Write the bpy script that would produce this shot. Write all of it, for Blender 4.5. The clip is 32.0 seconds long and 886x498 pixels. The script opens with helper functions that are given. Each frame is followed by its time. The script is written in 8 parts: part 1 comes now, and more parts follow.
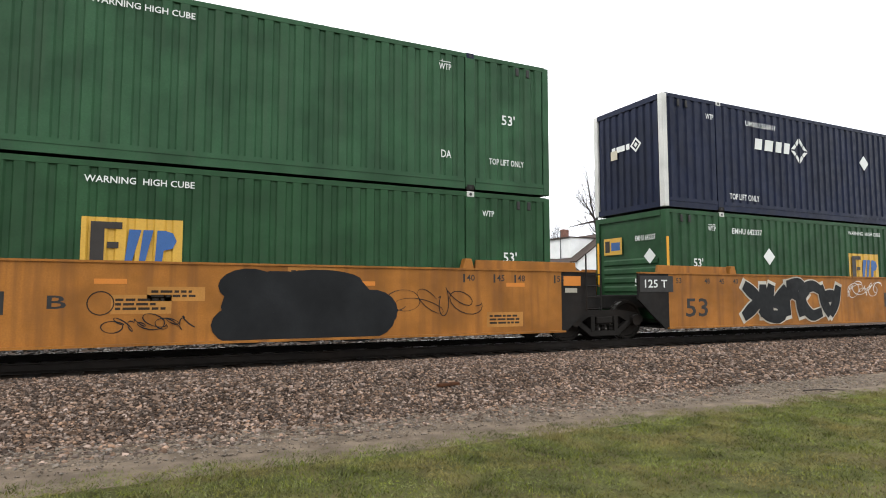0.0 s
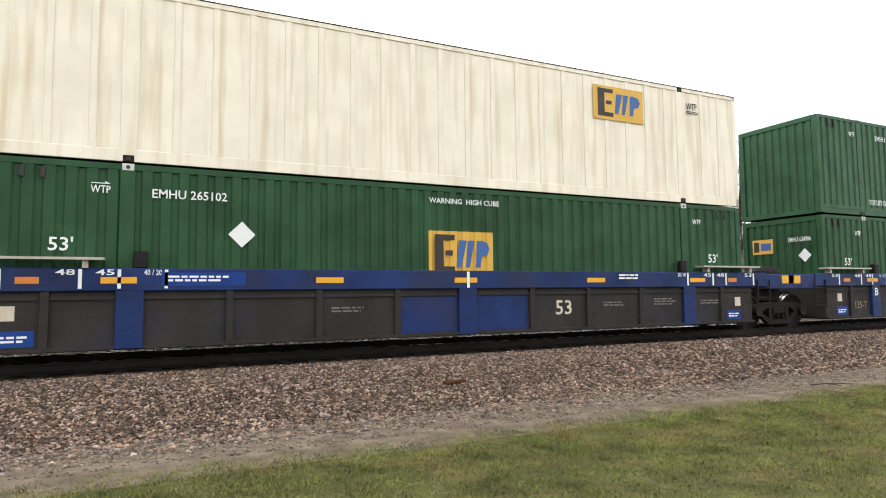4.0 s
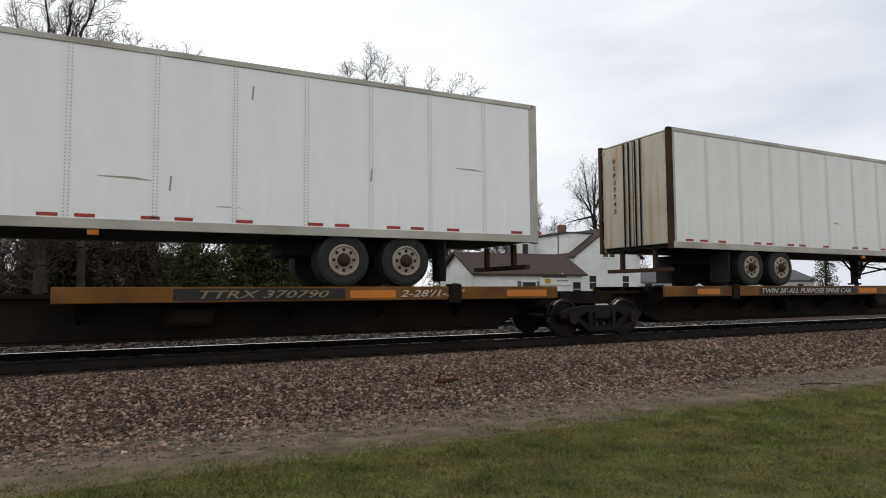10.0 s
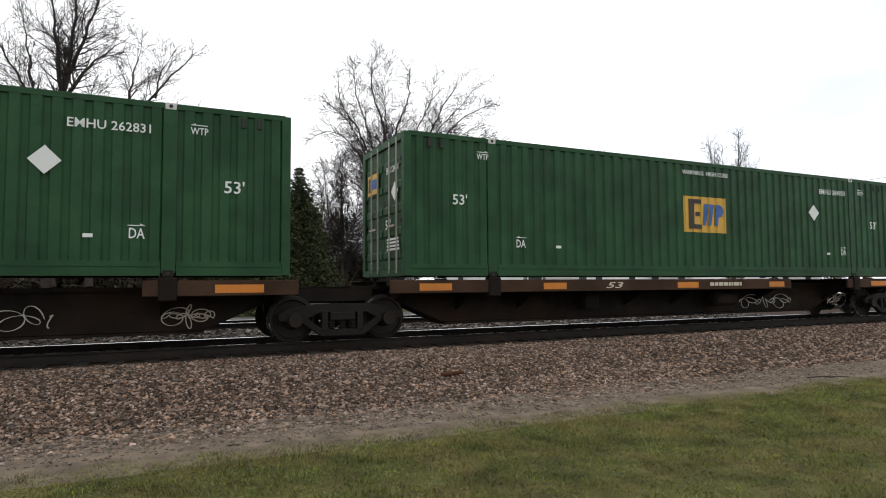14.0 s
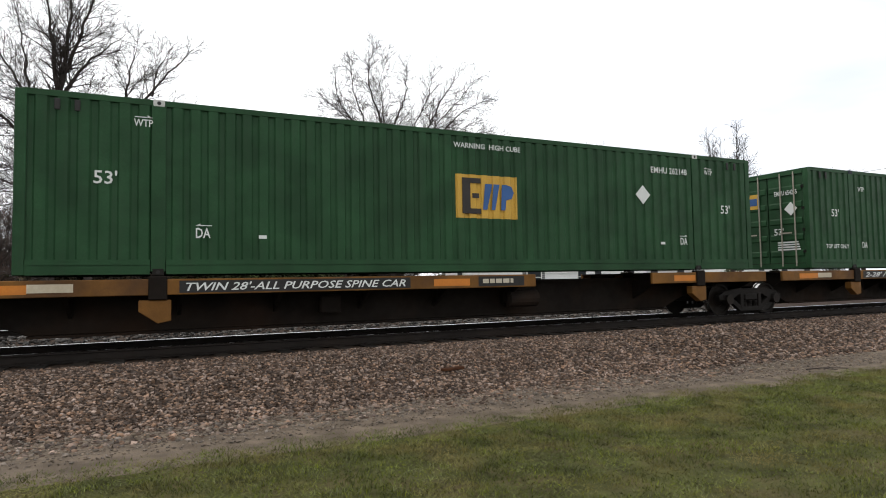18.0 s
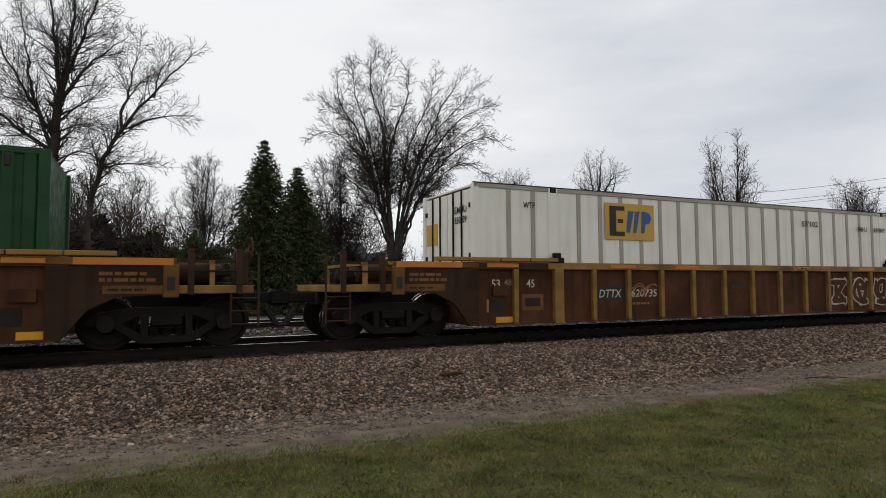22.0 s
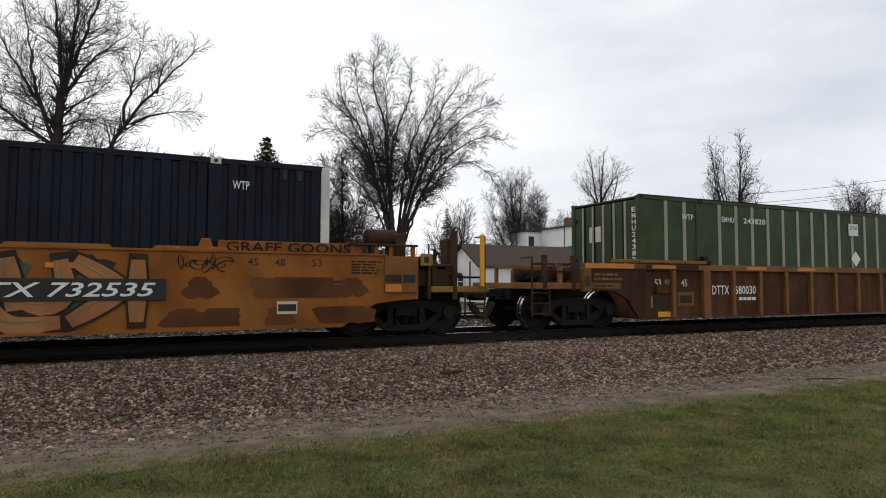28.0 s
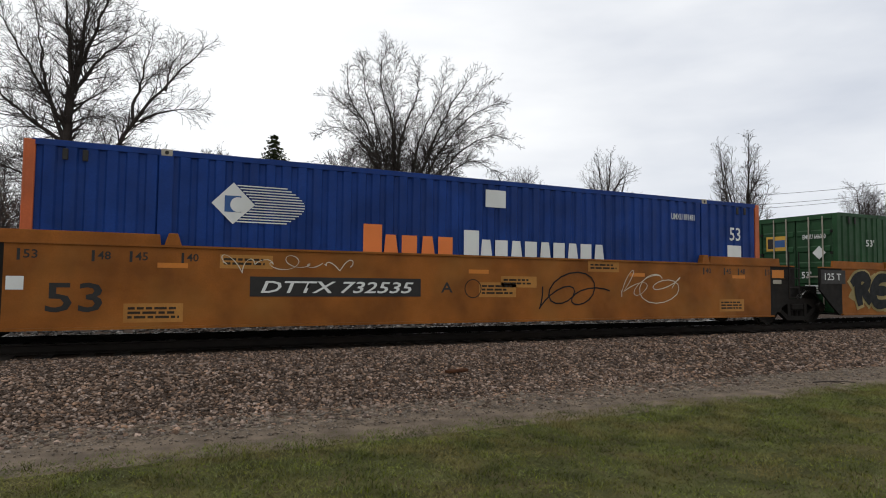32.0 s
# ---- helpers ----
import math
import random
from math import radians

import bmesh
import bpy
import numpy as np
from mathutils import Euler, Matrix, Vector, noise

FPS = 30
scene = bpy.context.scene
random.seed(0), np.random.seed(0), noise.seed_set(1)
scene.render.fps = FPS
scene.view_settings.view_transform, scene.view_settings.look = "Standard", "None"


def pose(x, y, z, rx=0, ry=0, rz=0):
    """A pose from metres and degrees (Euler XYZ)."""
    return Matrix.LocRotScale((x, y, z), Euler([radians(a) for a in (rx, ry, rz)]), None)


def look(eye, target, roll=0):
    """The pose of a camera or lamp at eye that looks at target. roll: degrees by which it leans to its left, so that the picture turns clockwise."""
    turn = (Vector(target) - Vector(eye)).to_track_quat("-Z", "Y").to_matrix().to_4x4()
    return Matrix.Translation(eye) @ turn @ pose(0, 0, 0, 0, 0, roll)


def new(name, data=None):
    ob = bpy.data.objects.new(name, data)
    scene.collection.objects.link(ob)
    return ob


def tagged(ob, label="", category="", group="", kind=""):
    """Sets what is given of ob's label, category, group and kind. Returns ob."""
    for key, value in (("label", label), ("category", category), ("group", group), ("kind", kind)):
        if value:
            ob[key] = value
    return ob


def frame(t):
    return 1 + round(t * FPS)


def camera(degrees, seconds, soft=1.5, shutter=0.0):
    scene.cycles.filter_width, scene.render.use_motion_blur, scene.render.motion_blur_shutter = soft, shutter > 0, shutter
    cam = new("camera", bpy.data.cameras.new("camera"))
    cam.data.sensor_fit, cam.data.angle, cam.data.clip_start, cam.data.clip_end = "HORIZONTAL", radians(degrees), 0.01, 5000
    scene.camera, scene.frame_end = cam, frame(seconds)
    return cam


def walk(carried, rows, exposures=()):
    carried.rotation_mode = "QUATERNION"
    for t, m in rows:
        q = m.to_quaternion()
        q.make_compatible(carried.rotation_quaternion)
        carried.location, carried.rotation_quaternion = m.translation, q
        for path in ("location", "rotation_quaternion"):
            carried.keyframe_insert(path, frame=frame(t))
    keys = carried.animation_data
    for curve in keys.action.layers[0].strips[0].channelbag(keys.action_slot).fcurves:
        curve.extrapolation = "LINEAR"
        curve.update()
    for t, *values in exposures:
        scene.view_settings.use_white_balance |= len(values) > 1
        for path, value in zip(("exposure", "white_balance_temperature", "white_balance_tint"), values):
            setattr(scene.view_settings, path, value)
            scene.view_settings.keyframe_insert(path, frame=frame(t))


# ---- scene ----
# Metres; x runs along the track with the train, y away from the camera, z = 0 on the rail heads.
EYE = Vector((0.0, 0.0, 1.05))
TRACK_Y = 12.23          # centre line of the near track
TRACK2_Y = 18.85         # centre line of the second track
GROUND_Z = -0.55
BOX_L, BOX_W, BOX_H = 16.154, 2.59, 2.896

cam = camera(72.17, 32.0, soft=1.0)


def aim(yaw, pitch, roll):
    a, b = radians(yaw), radians(pitch)
    way = Vector((math.sin(a) * math.cos(b), math.cos(a) * math.cos(b), math.sin(b)))
    return look(EYE, EYE + way, roll)


# seconds, yaw to the right of square-on, pitch, roll
PATH = [(0, 25.74, 4.32, 0.01), (0.5, 25.74, 4.52, -0.18), (1, 25.95, 4.54, -0.43), (1.5, 25.94, 4.62, -0.31), (2, 26.06, 4.56, -0.43),
        (2.5, 25.71, 4.57, -0.43), (3, 25.56, 4.52, -0.34), (3.5, 25.23, 4.18, -0.63), (5.5, 25.79, 4.05, -0.14), (6, 26.17, 3.97, -0.28),
        (6.5, 26.36, 3.93, -0.38), (7, 26.52, 3.86, -0.61), (7.5, 26.56, 3.89, -0.55), (8, 26.29, 4.03, -0.69), (8.5, 26.11, 3.98, -0.76),
        (9, 25.99, 3.96, -0.31), (9.5, 25.99, 3.95, -0.32), (10, 25.96, 3.95, -0.31), (10.5, 25.87, 3.91, -0.27), (11, 25.72, 3.94, -0.20),
        (11.5, 25.64, 3.77, -0.30), (12, 25.72, 3.62, -0.63), (12.5, 25.76, 3.45, -0.54), (13, 25.72, 3.27, -0.64), (13.5, 25.67, 3.19, -0.42),
        (14, 25.42, 3.33, -0.37), (14.5, 24.73, 3.33, -0.54), (16.5, 25.47, 2.97, -0.66), (17, 25.47, 2.98, -0.72), (17.5, 25.49, 2.95, -0.74),
        (18, 25.51, 2.92, -0.94), (18.5, 25.63, 2.89, -1.19), (19, 25.66, 2.94, -0.96), (19.5, 25.70, 3.00, -0.66), (20, 25.66, 3.21, -0.48),
        (20.5, 25.74, 3.33, -0.30), (21, 25.71, 3.40, -0.48), (21.5, 25.66, 3.37, -0.41), (22, 25.54, 3.35, -0.29), (22.5, 25.41, 3.35, -0.14),
        (23, 25.17, 3.41, 0.15), (23.5, 24.99, 3.37, -0.02), (24, 24.94, 3.31, 0.17), (24.5, 25.28, 3.22, 0.22), (25, 25.27, 3.19, 0.34),
        (25.5, 25.30, 3.03, 0.12), (27.5, 25.39, 3.19, 0.19), (28, 25.40, 3.18, 0.17), (28.5, 25.44, 3.11, 0.22), (29, 25.46, 3.04, 0.21),
        (29.5, 25.41, 3.05, 0.31), (30, 25.27, 3.14, 0.43), (30.5, 25.10, 3.18, 0.37), (31, 25.00, 3.20, 0.39), (31.5, 24.94, 3.14, 0.49),
        (32, 24.82, 3.08, 0.69)]
EXPOSURES = [(0, 1.2), (1, 1.38), (2, 0.65), (3, 1.1), (6, 1.45), (7, 0.83), (8, 0.2), (9, 0.02), (11, 0.0), (14, 0.46), (17, 0.45), (18, 0.45), (20, 0.58), (21, -0.05), (22, -0.27), (23, -0.1), (24, -0.1), (26, -0.1), (29, 0.0), (32, -0.05)]
walk(cam, [(row[0], aim(*row[1:])) for row in PATH], EXPOSURES)

# ---- light: a bright overcast sky and a weak veiled sun ----
world = bpy.data.worlds.new("overcast_sky")
scene.world = world
world.use_nodes = True
wn, wl = world.node_tree.nodes, world.node_tree.links
wn.clear()
w_out = wn.new("ShaderNodeOutputWorld")
w_bg = wn.new("ShaderNodeBackground")
w_sky = wn.new("ShaderNodeTexSky")
w_sky.sky_type, w_sky.sun_disc = "NISHITA", False
w_sky.sun_elevation, w_sky.sun_rotation = radians(47), radians(311)
w_co = wn.new("ShaderNodeTexCoord")
w_map = wn.new("ShaderNodeMapping")
w_map.inputs["Scale"].default_value = (1.0, 1.6, 4.5)
w_map.inputs["Rotation"].default_value = (0.0, 0.12, 0.5)
w_noise = wn.new("ShaderNodeTexNoise")
w_noise.inputs["Scale"].default_value, w_noise.inputs["Detail"].default_value = 1.5, 5.0
w_ramp = wn.new("ShaderNodeValToRGB")
w_ramp.color_ramp.elements[0].position, w_ramp.color_ramp.elements[0].color = 0.22, (7.1, 7.5, 8.3, 1)
w_ramp.color_ramp.elements[1].position, w_ramp.color_ramp.elements[1].color = 0.66, (11.2, 11.3, 11.4, 1)
w_mix = wn.new("ShaderNodeMix")
w_mix.data_type = "RGBA"
w_mix.inputs["Factor"].default_value = 0.94
wl.new(w_co.outputs["Generated"], w_map.inputs["Vector"])
wl.new(w_map.outputs["Vector"], w_noise.inputs["Vector"])
w_dot = wn.new("ShaderNodeVectorMath")
w_dot.operation = "DOT_PRODUCT"
w_dot.inputs[1].default_value = (0.86, 0.42, 0.28)
w_fall = wn.new("ShaderNodeMapRange")
w_fall.inputs[1].default_value, w_fall.inputs[2].default_value, w_fall.inputs[3].default_value, w_fall.inputs[4].default_value = 0.66, 1.0, 0.22, -0.20
w_add = wn.new("ShaderNodeMath")
wl.new(w_co.outputs["Generated"], w_dot.inputs[0])
wl.new(w_dot.outputs["Value"], w_fall.inputs[0])
wl.new(w_fall.outputs[0], w_add.inputs[0])
wl.new(w_noise.outputs["Fac"], w_add.inputs[1])
wl.new(w_add.outputs[0], w_ramp.inputs["Fac"])
wl.new(w_sky.outputs["Color"], w_mix.inputs[6])
wl.new(w_ramp.outputs["Color"], w_mix.inputs[7])
wl.new(w_mix.outputs[2], w_bg.inputs["Color"])
w_bg.inputs["Strength"].default_value = 0.1
wl.new(w_bg.outputs["Background"], w_out.inputs["Surface"])

sun = new("sun", bpy.data.lights.new("sun", "SUN"))
sun.data.energy, sun.data.angle, sun.data.color = 0.6, radians(18), (1.0, 0.96, 0.9)
sun.matrix_basis = look((-14, 12, 20), (0, 0, 0))


# ---- materials ----
def material(name, col, rough=0.6, metal=0.0, var=0.25, size=1.0, dirt=None, amount=0.0, streak=False, bump=0.15, fine=40.0, per="", spread=0.0, spec=0.3, skew=1.0, grain=0.35):
    """Procedural paint, metal, stone or wood: broad and fine tone, dirt patches or runs, fine relief."""
    m = bpy.data.materials.new(name)
    m.use_nodes = True
    n, l = m.node_tree.nodes, m.node_tree.links
    bsdf = n["Principled BSDF"]
    bsdf.inputs["Metallic"].default_value = metal
    co = n.new("ShaderNodeTexCoord")

    def tex(scale, detail=4.0, stretch=(1, 1, 1)):
        mp = n.new("ShaderNodeMapping")
        mp.inputs["Scale"].default_value = stretch
        t = n.new("ShaderNodeTexNoise")
        t.inputs["Scale"].default_value, t.inputs["Detail"].default_value = scale, detail
        l.new(co.outputs["Object"], mp.inputs["Vector"])
        l.new(mp.outputs["Vector"], t.inputs["Vector"])
        return t.outputs["Fac"]

    def ramp(fac, lo, hi, a=0.0, b=1.0):
        r = n.new("ShaderNodeMapRange")
        r.inputs[1].default_value, r.inputs[2].default_value, r.inputs[3].default_value, r.inputs[4].default_value = lo, hi, a, b
        l.new(fac, r.inputs[0])
        return r.outputs[0]

    def mix(fac, a, b, how="MIX"):
        x = n.new("ShaderNodeMix")
        x.data_type, x.blend_type = "RGBA", how
        for sock, v in ((x.inputs[0], fac), (x.inputs[6], a), (x.inputs[7], b)):
            if isinstance(v, (int, float)):
                sock.default_value = v
            elif isinstance(v, tuple):
                sock.default_value = (*v, 1)
            else:
                l.new(v, sock)
        return x.outputs[2]

    dark, light = tuple(c * (1 - var) for c in col), tuple(min(0.95, c * (1 + var)) for c in col)
    out = mix(ramp(tex(1.3 / size), 0.35, 0.65), dark, light)
    out = mix(ramp(tex(fine / size, 3), 0.3, 0.7, 0.0, grain), out, tuple(c * 0.6 for c in col))
    if per:
        if per == "object":
            r = n.new("ShaderNodeObjectInfo").outputs["Random"]
        else:
            r = n.new("ShaderNodeNewGeometry").outputs["Random Per Island"]
        hsv = n.new("ShaderNodeHueSaturation")
        bent = n.new("ShaderNodeMath")
        bent.operation = "POWER"
        bent.inputs[1].default_value = skew
        l.new(r, bent.inputs[0])
        l.new(ramp(bent.outputs[0], 0, 1, 1 - spread, 1 + spread * skew), hsv.inputs["Value"])
        mul = n.new("ShaderNodeMath")
        mul.operation = "MULTIPLY"
        mul.inputs[1].default_value = 7.31
        l.new(r, mul.inputs[0])
        frac = n.new("ShaderNodeMath")
        frac.operation = "FRACT"
        l.new(mul.outputs[0], frac.inputs[0])
        l.new(ramp(frac.outputs[0], 0, 1, 0.7, 1.25), hsv.inputs["Saturation"])
        l.new(out, hsv.inputs["Color"])
        out = hsv.outputs["Color"]
    if dirt:
        stretch = (5.0, 5.0, 0.35) if streak else (1, 1, 1)
        patches = ramp(tex(1.1 if streak else 0.9 / size, 6, stretch), 0.48, 0.72, 0.0, amount)
        out = mix(patches, out, dirt)
    l.new(out, bsdf.inputs["Base Color"])
    l.new(ramp(tex(6 / size), 0.3, 0.7, max(0.05, rough - 0.12), min(1.0, rough + 0.12)), bsdf.inputs["Roughness"])
    bsdf.inputs["Specular IOR Level"].default_value = spec
    if bump:
        b = n.new("ShaderNodeBump")
        b.inputs["Strength"].default_value, b.inputs["Distance"].default_value = bump, 0.01
        l.new(tex(fine / size, 5), b.inputs["Height"])
        l.new(b.outputs["Normal"], bsdf.inputs["Normal"])
    return m


GRIME, RUST = (0.035, 0.028, 0.022), (0.12, 0.045, 0.02)
MAT = {
    "green": material("green_container_paint", (0.0180, 0.0560, 0.0235), 0.5, dirt=(0.022, 0.047, 0.024), amount=0.5, streak=True, bump=0.05, spec=0.12),
    "green_pale": material("faded_green_paint", (0.0250, 0.070, 0.0335), 0.5, dirt=(0.034, 0.062, 0.036), amount=0.5, streak=True, bump=0.05, spec=0.12),
    "olive": material("olive_panel_paint", (0.032, 0.050, 0.022), 0.5, dirt=(0.034, 0.034, 0.018), amount=0.5, streak=True, bump=0.05, spec=0.12),
    "navy": material("navy_container_paint", (0.0075, 0.0115, 0.030), 0.5, dirt=(0.012, 0.015, 0.026), amount=0.5, streak=True, bump=0.05, spec=0.12),
    "black_blue": material("black_container_paint", (0.0052, 0.0080, 0.0160), 0.5, dirt=(0.010, 0.012, 0.018), amount=0.5, streak=True, bump=0.05, spec=0.12),
    "brick_red": material("brick_red_container_paint", (0.245, 0.060, 0.033), 0.5, dirt=(0.15, 0.036, 0.022), amount=0.6, streak=True, bump=0.05, spec=0.12),
    "blue": material("bright_blue_paint", (0.0080, 0.034, 0.165), 0.5, dirt=(0.014, 0.03, 0.11), amount=0.5, streak=True, bump=0.05, spec=0.12),
    "orange_post": material("orange_post_paint", (0.385, 0.084, 0.021), 0.5, dirt=(0.21, 0.056, 0.021), amount=0.4, bump=0.05),
    "cream": material("stained_cream_paint", (0.62, 0.575, 0.47), 0.5, var=0.06, dirt=(0.43, 0.32, 0.19), amount=0.6, streak=True, bump=0.03, spec=0.15, grain=0.08),
    "cream_emblem": material("faded_cream_emblem", (0.52, 0.46, 0.33), 0.55, var=0.1, dirt=(0.36, 0.25, 0.13), amount=0.5, streak=True, bump=0.0, spec=0.15, grain=0.08),
    "white_panel": material("white_panel_paint", (0.68, 0.665, 0.61), 0.45, var=0.05, dirt=(0.45, 0.42, 0.34), amount=0.35, streak=True, bump=0.03, spec=0.2, grain=0.08),
    "grey_rib": material("grey_aluminium_rib", (0.30, 0.275, 0.225), 0.45, 0.1, var=0.1, dirt=(0.17, 0.145, 0.102), amount=0.4, bump=0.03, grain=0.08),
    "white_post": material("scuffed_white_post", (0.51, 0.51, 0.484), 0.5, var=0.08, dirt=(0.085, 0.0765, 0.068), amount=0.55, bump=0.05),
    "trailer": material("white_trailer_skin", (0.68, 0.69, 0.67), 0.45, var=0.04, dirt=(0.5, 0.48, 0.43), amount=0.2, streak=True, bump=0.03, grain=0.08),
    "trailer_clean": material("clean_white_trailer_skin", (0.76, 0.77, 0.775), 0.45, var=0.03, dirt=(0.6, 0.59, 0.56), amount=0.15, streak=True, bump=0.02, grain=0.08),
    "trailer_door": material("stained_door_paint", (0.42, 0.385, 0.32), 0.5, var=0.08, dirt=(0.34, 0.22, 0.10), amount=0.8, streak=True, bump=0.03, grain=0.08),
    "trailer_rail": material("trailer_side_rail", (0.37, 0.355, 0.315), 0.45, 0.2, var=0.12, dirt=(0.15, 0.12, 0.09), amount=0.5, bump=0.05, grain=0.08),
    "well_orange": material("faded_orange_paint", (0.250, 0.100, 0.0190), 0.65, var=0.25, dirt=(0.135, 0.055, 0.0175), amount=0.8, streak=True, bump=0.1, spec=0.15),
    "well_yellow": material("weathered_yellow_paint", (0.235, 0.132, 0.0330), 0.65, var=0.3, dirt=(0.085, 0.0425, 0.020), amount=0.9, bump=0.1, spec=0.15),
    "well_rust": material("rust_brown_panel", (0.066, 0.0260, 0.0115), 0.75, var=0.35, dirt=(0.028, 0.0150, 0.0095), amount=0.8, streak=True, bump=0.15, spec=0.12),
    "well_umber": material("umber_brown_panel", (0.038, 0.0190, 0.0105), 0.75, var=0.35, dirt=(0.022, 0.0130, 0.0090), amount=0.8, streak=True, bump=0.15, spec=0.12),
    "well_blue": material("dark_blue_car_paint", (0.0075, 0.0195, 0.080), 0.55, var=0.3, dirt=(0.0200, 0.0205, 0.0300), amount=0.8, bump=0.08, spec=0.15),
    "grimy_panel": material("grimy_brown_panel", (0.024, 0.0205, 0.0180), 0.75, var=0.2, dirt=(0.0170, 0.022, 0.0400), amount=0.35, bump=0.1, spec=0.15),
    "spine": material("grimy_spine_steel", (0.013, 0.010, 0.008), 0.8, var=0.3, dirt=(0.030, 0.016, 0.009), amount=0.6, bump=0.2, spec=0.1),
    "deck_yellow": material("worn_yellow_deck_edge", (0.145, 0.066, 0.0150), 0.6, var=0.3, dirt=(0.050, 0.026, 0.0140), amount=1.0, bump=0.1, spec=0.15),
    "truck": material("grimy_truck_casting", (0.0115, 0.0100, 0.0088), 0.7, var=0.25, dirt=(0.020, 0.0125, 0.0085), amount=0.4, bump=0.2, spec=0.12),
    "wheel": material("wheel_steel", (0.013, 0.011, 0.0095), 0.6, 0.2, var=0.2, dirt=(0.024, 0.015, 0.010), amount=0.4, bump=0.1, spec=0.12),
    "tread": material("polished_tread", (0.55, 0.54, 0.52), 0.25, 1.0, var=0.05, bump=0.0),
    "dark": material("dark_fittings", (0.011, 0.0100, 0.0092), 0.7, var=0.3, dirt=(0.026, 0.016, 0.010), amount=0.4, bump=0.1, spec=0.12),
    "rubber": material("tyre_rubber", (0.02, 0.02, 0.02), 0.85, var=0.2, bump=0.1),
    "rim": material("white_wheel_rim", (0.36, 0.34, 0.29), 0.5, 0.1, dirt=(0.12, 0.07, 0.035), amount=0.9, bump=0.05),
    "yellow": material("reflective_yellow", (0.6, 0.288, 0.012), 0.5, var=0.06, dirt=(0.32, 0.16, 0.024), amount=0.3, bump=0.0),
    "amber": material("amber_reflector", (0.48, 0.16, 0.016), 0.5, var=0.06, dirt=(0.24, 0.096, 0.024), amount=0.4, bump=0.0),
    "logo_yellow": material("logo_yellow_paint", (0.50, 0.295, 0.040), 0.5, var=0.06, dirt=(0.36, 0.216, 0.04), amount=0.35, streak=True, bump=0.0),
    "logo_black": material("logo_black_paint", (0.018, 0.014, 0.012), 0.5, var=0.2, bump=0.0),
    "logo_blue": material("logo_blue_paint", (0.026, 0.085, 0.24), 0.5, var=0.1, bump=0.0),
    "white_paint": material("white_lettering", (0.576, 0.592, 0.576), 0.5, var=0.06, dirt=(0.36, 0.376, 0.352), amount=0.3, bump=0.0, grain=0.08),
    "cream_paint": material("cream_lettering", (0.48, 0.432, 0.336), 0.55, var=0.1, dirt=(0.24, 0.176, 0.096), amount=0.4, bump=0.0),
    "black_paint": material("black_lettering", (0.014, 0.013, 0.012), 0.55, var=0.2, bump=0.0),
    "orange_paint": material("orange_lettering", (0.65, 0.17, 0.035), 0.5, var=0.08, bump=0.0, grain=0.08),
    "red_paint": material("red_reflector", (0.30, 0.035, 0.022), 0.45, var=0.1, dirt=(0.3, 0.06, 0.04), amount=0.4, bump=0.0),
    "tag_silver": material("spray_silver", (0.42, 0.4, 0.35), 0.6, var=0.2, dirt=(0.25, 0.15, 0.06), amount=0.6, bump=0.0),
    "tag_black": material("spray_black", (0.012, 0.013, 0.014), 0.6, var=0.3, bump=0.0, spec=0.1),
    "tag_green": material("spray_green", (0.055, 0.075, 0.042), 0.6, var=0.35, bump=0.0, spec=0.15),
    "tag_tan": material("spray_tan", (0.25, 0.105, 0.040), 0.6, var=0.3, dirt=(0.36, 0.22, 0.12), amount=0.5, bump=0.0, spec=0.15),
    "tag_red": material("spray_red", (0.20, 0.055, 0.028), 0.6, var=0.35, dirt=(0.26, 0.12, 0.06), amount=0.4, bump=0.0, spec=0.15),
    "tag_pale": material("spray_pale", (0.46, 0.42, 0.34), 0.6, var=0.3, dirt=(0.25, 0.14, 0.07), amount=0.7, bump=0.0, spec=0.15),
    "tag_yellow": material("spray_yellow", (0.20, 0.105, 0.028), 0.6, var=0.35, dirt=(0.12, 0.06, 0.025), amount=0.7, bump=0.0, spec=0.15),
    "well_worn": material("rust_worn_orange_paint", (0.205, 0.070, 0.0118), 0.65, var=0.3, dirt=(0.22, 0.098, 0.022), amount=0.6, bump=0.12, spec=0.15),
    "tag_halo": material("spray_cream", (0.30, 0.235, 0.105), 0.6, var=0.35, dirt=(0.10, 0.085, 0.030), amount=0.7, bump=0.0, spec=0.15),
    "well_faded": material("bleached_orange_paint", (0.33, 0.155, 0.038), 0.65, var=0.2, dirt=(0.24, 0.095, 0.02), amount=0.6, bump=0.0, spec=0.15),
    "tag_rust": material("rust_stain", (0.085, 0.034, 0.014), 0.8, var=0.35, dirt=(0.13, 0.055, 0.018), amount=0.6, bump=0.08, spec=0.1),
    "tag_brown": material("spray_brown", (0.028, 0.020, 0.014), 0.6, var=0.4, bump=0.0, spec=0.1),
    "stencil_grey": material("faded_stencil_paint", (0.115, 0.11, 0.10), 0.6, var=0.2, bump=0.0, spec=0.15),
    "stencil_tan": material("worn_tan_stencil", (0.20, 0.165, 0.10), 0.6, var=0.3, dirt=(0.08, 0.05, 0.025), amount=0.8, bump=0.0, spec=0.15),
    "well_tan": material("weathered_tan_paint", (0.17, 0.075, 0.026), 0.65, var=0.25, dirt=(0.085, 0.040, 0.020), amount=0.8, bump=0.1, spec=0.15),
    "rust_gear": material("rusty_brake_gear", (0.046, 0.026, 0.016), 0.8, var=0.3, dirt=(0.025, 0.016, 0.011), amount=0.6, bump=0.2, spec=0.1),
    "rivet": material("dull_rivet", (0.36, 0.35, 0.335), 0.5, 0.4, var=0.2, bump=0.0),
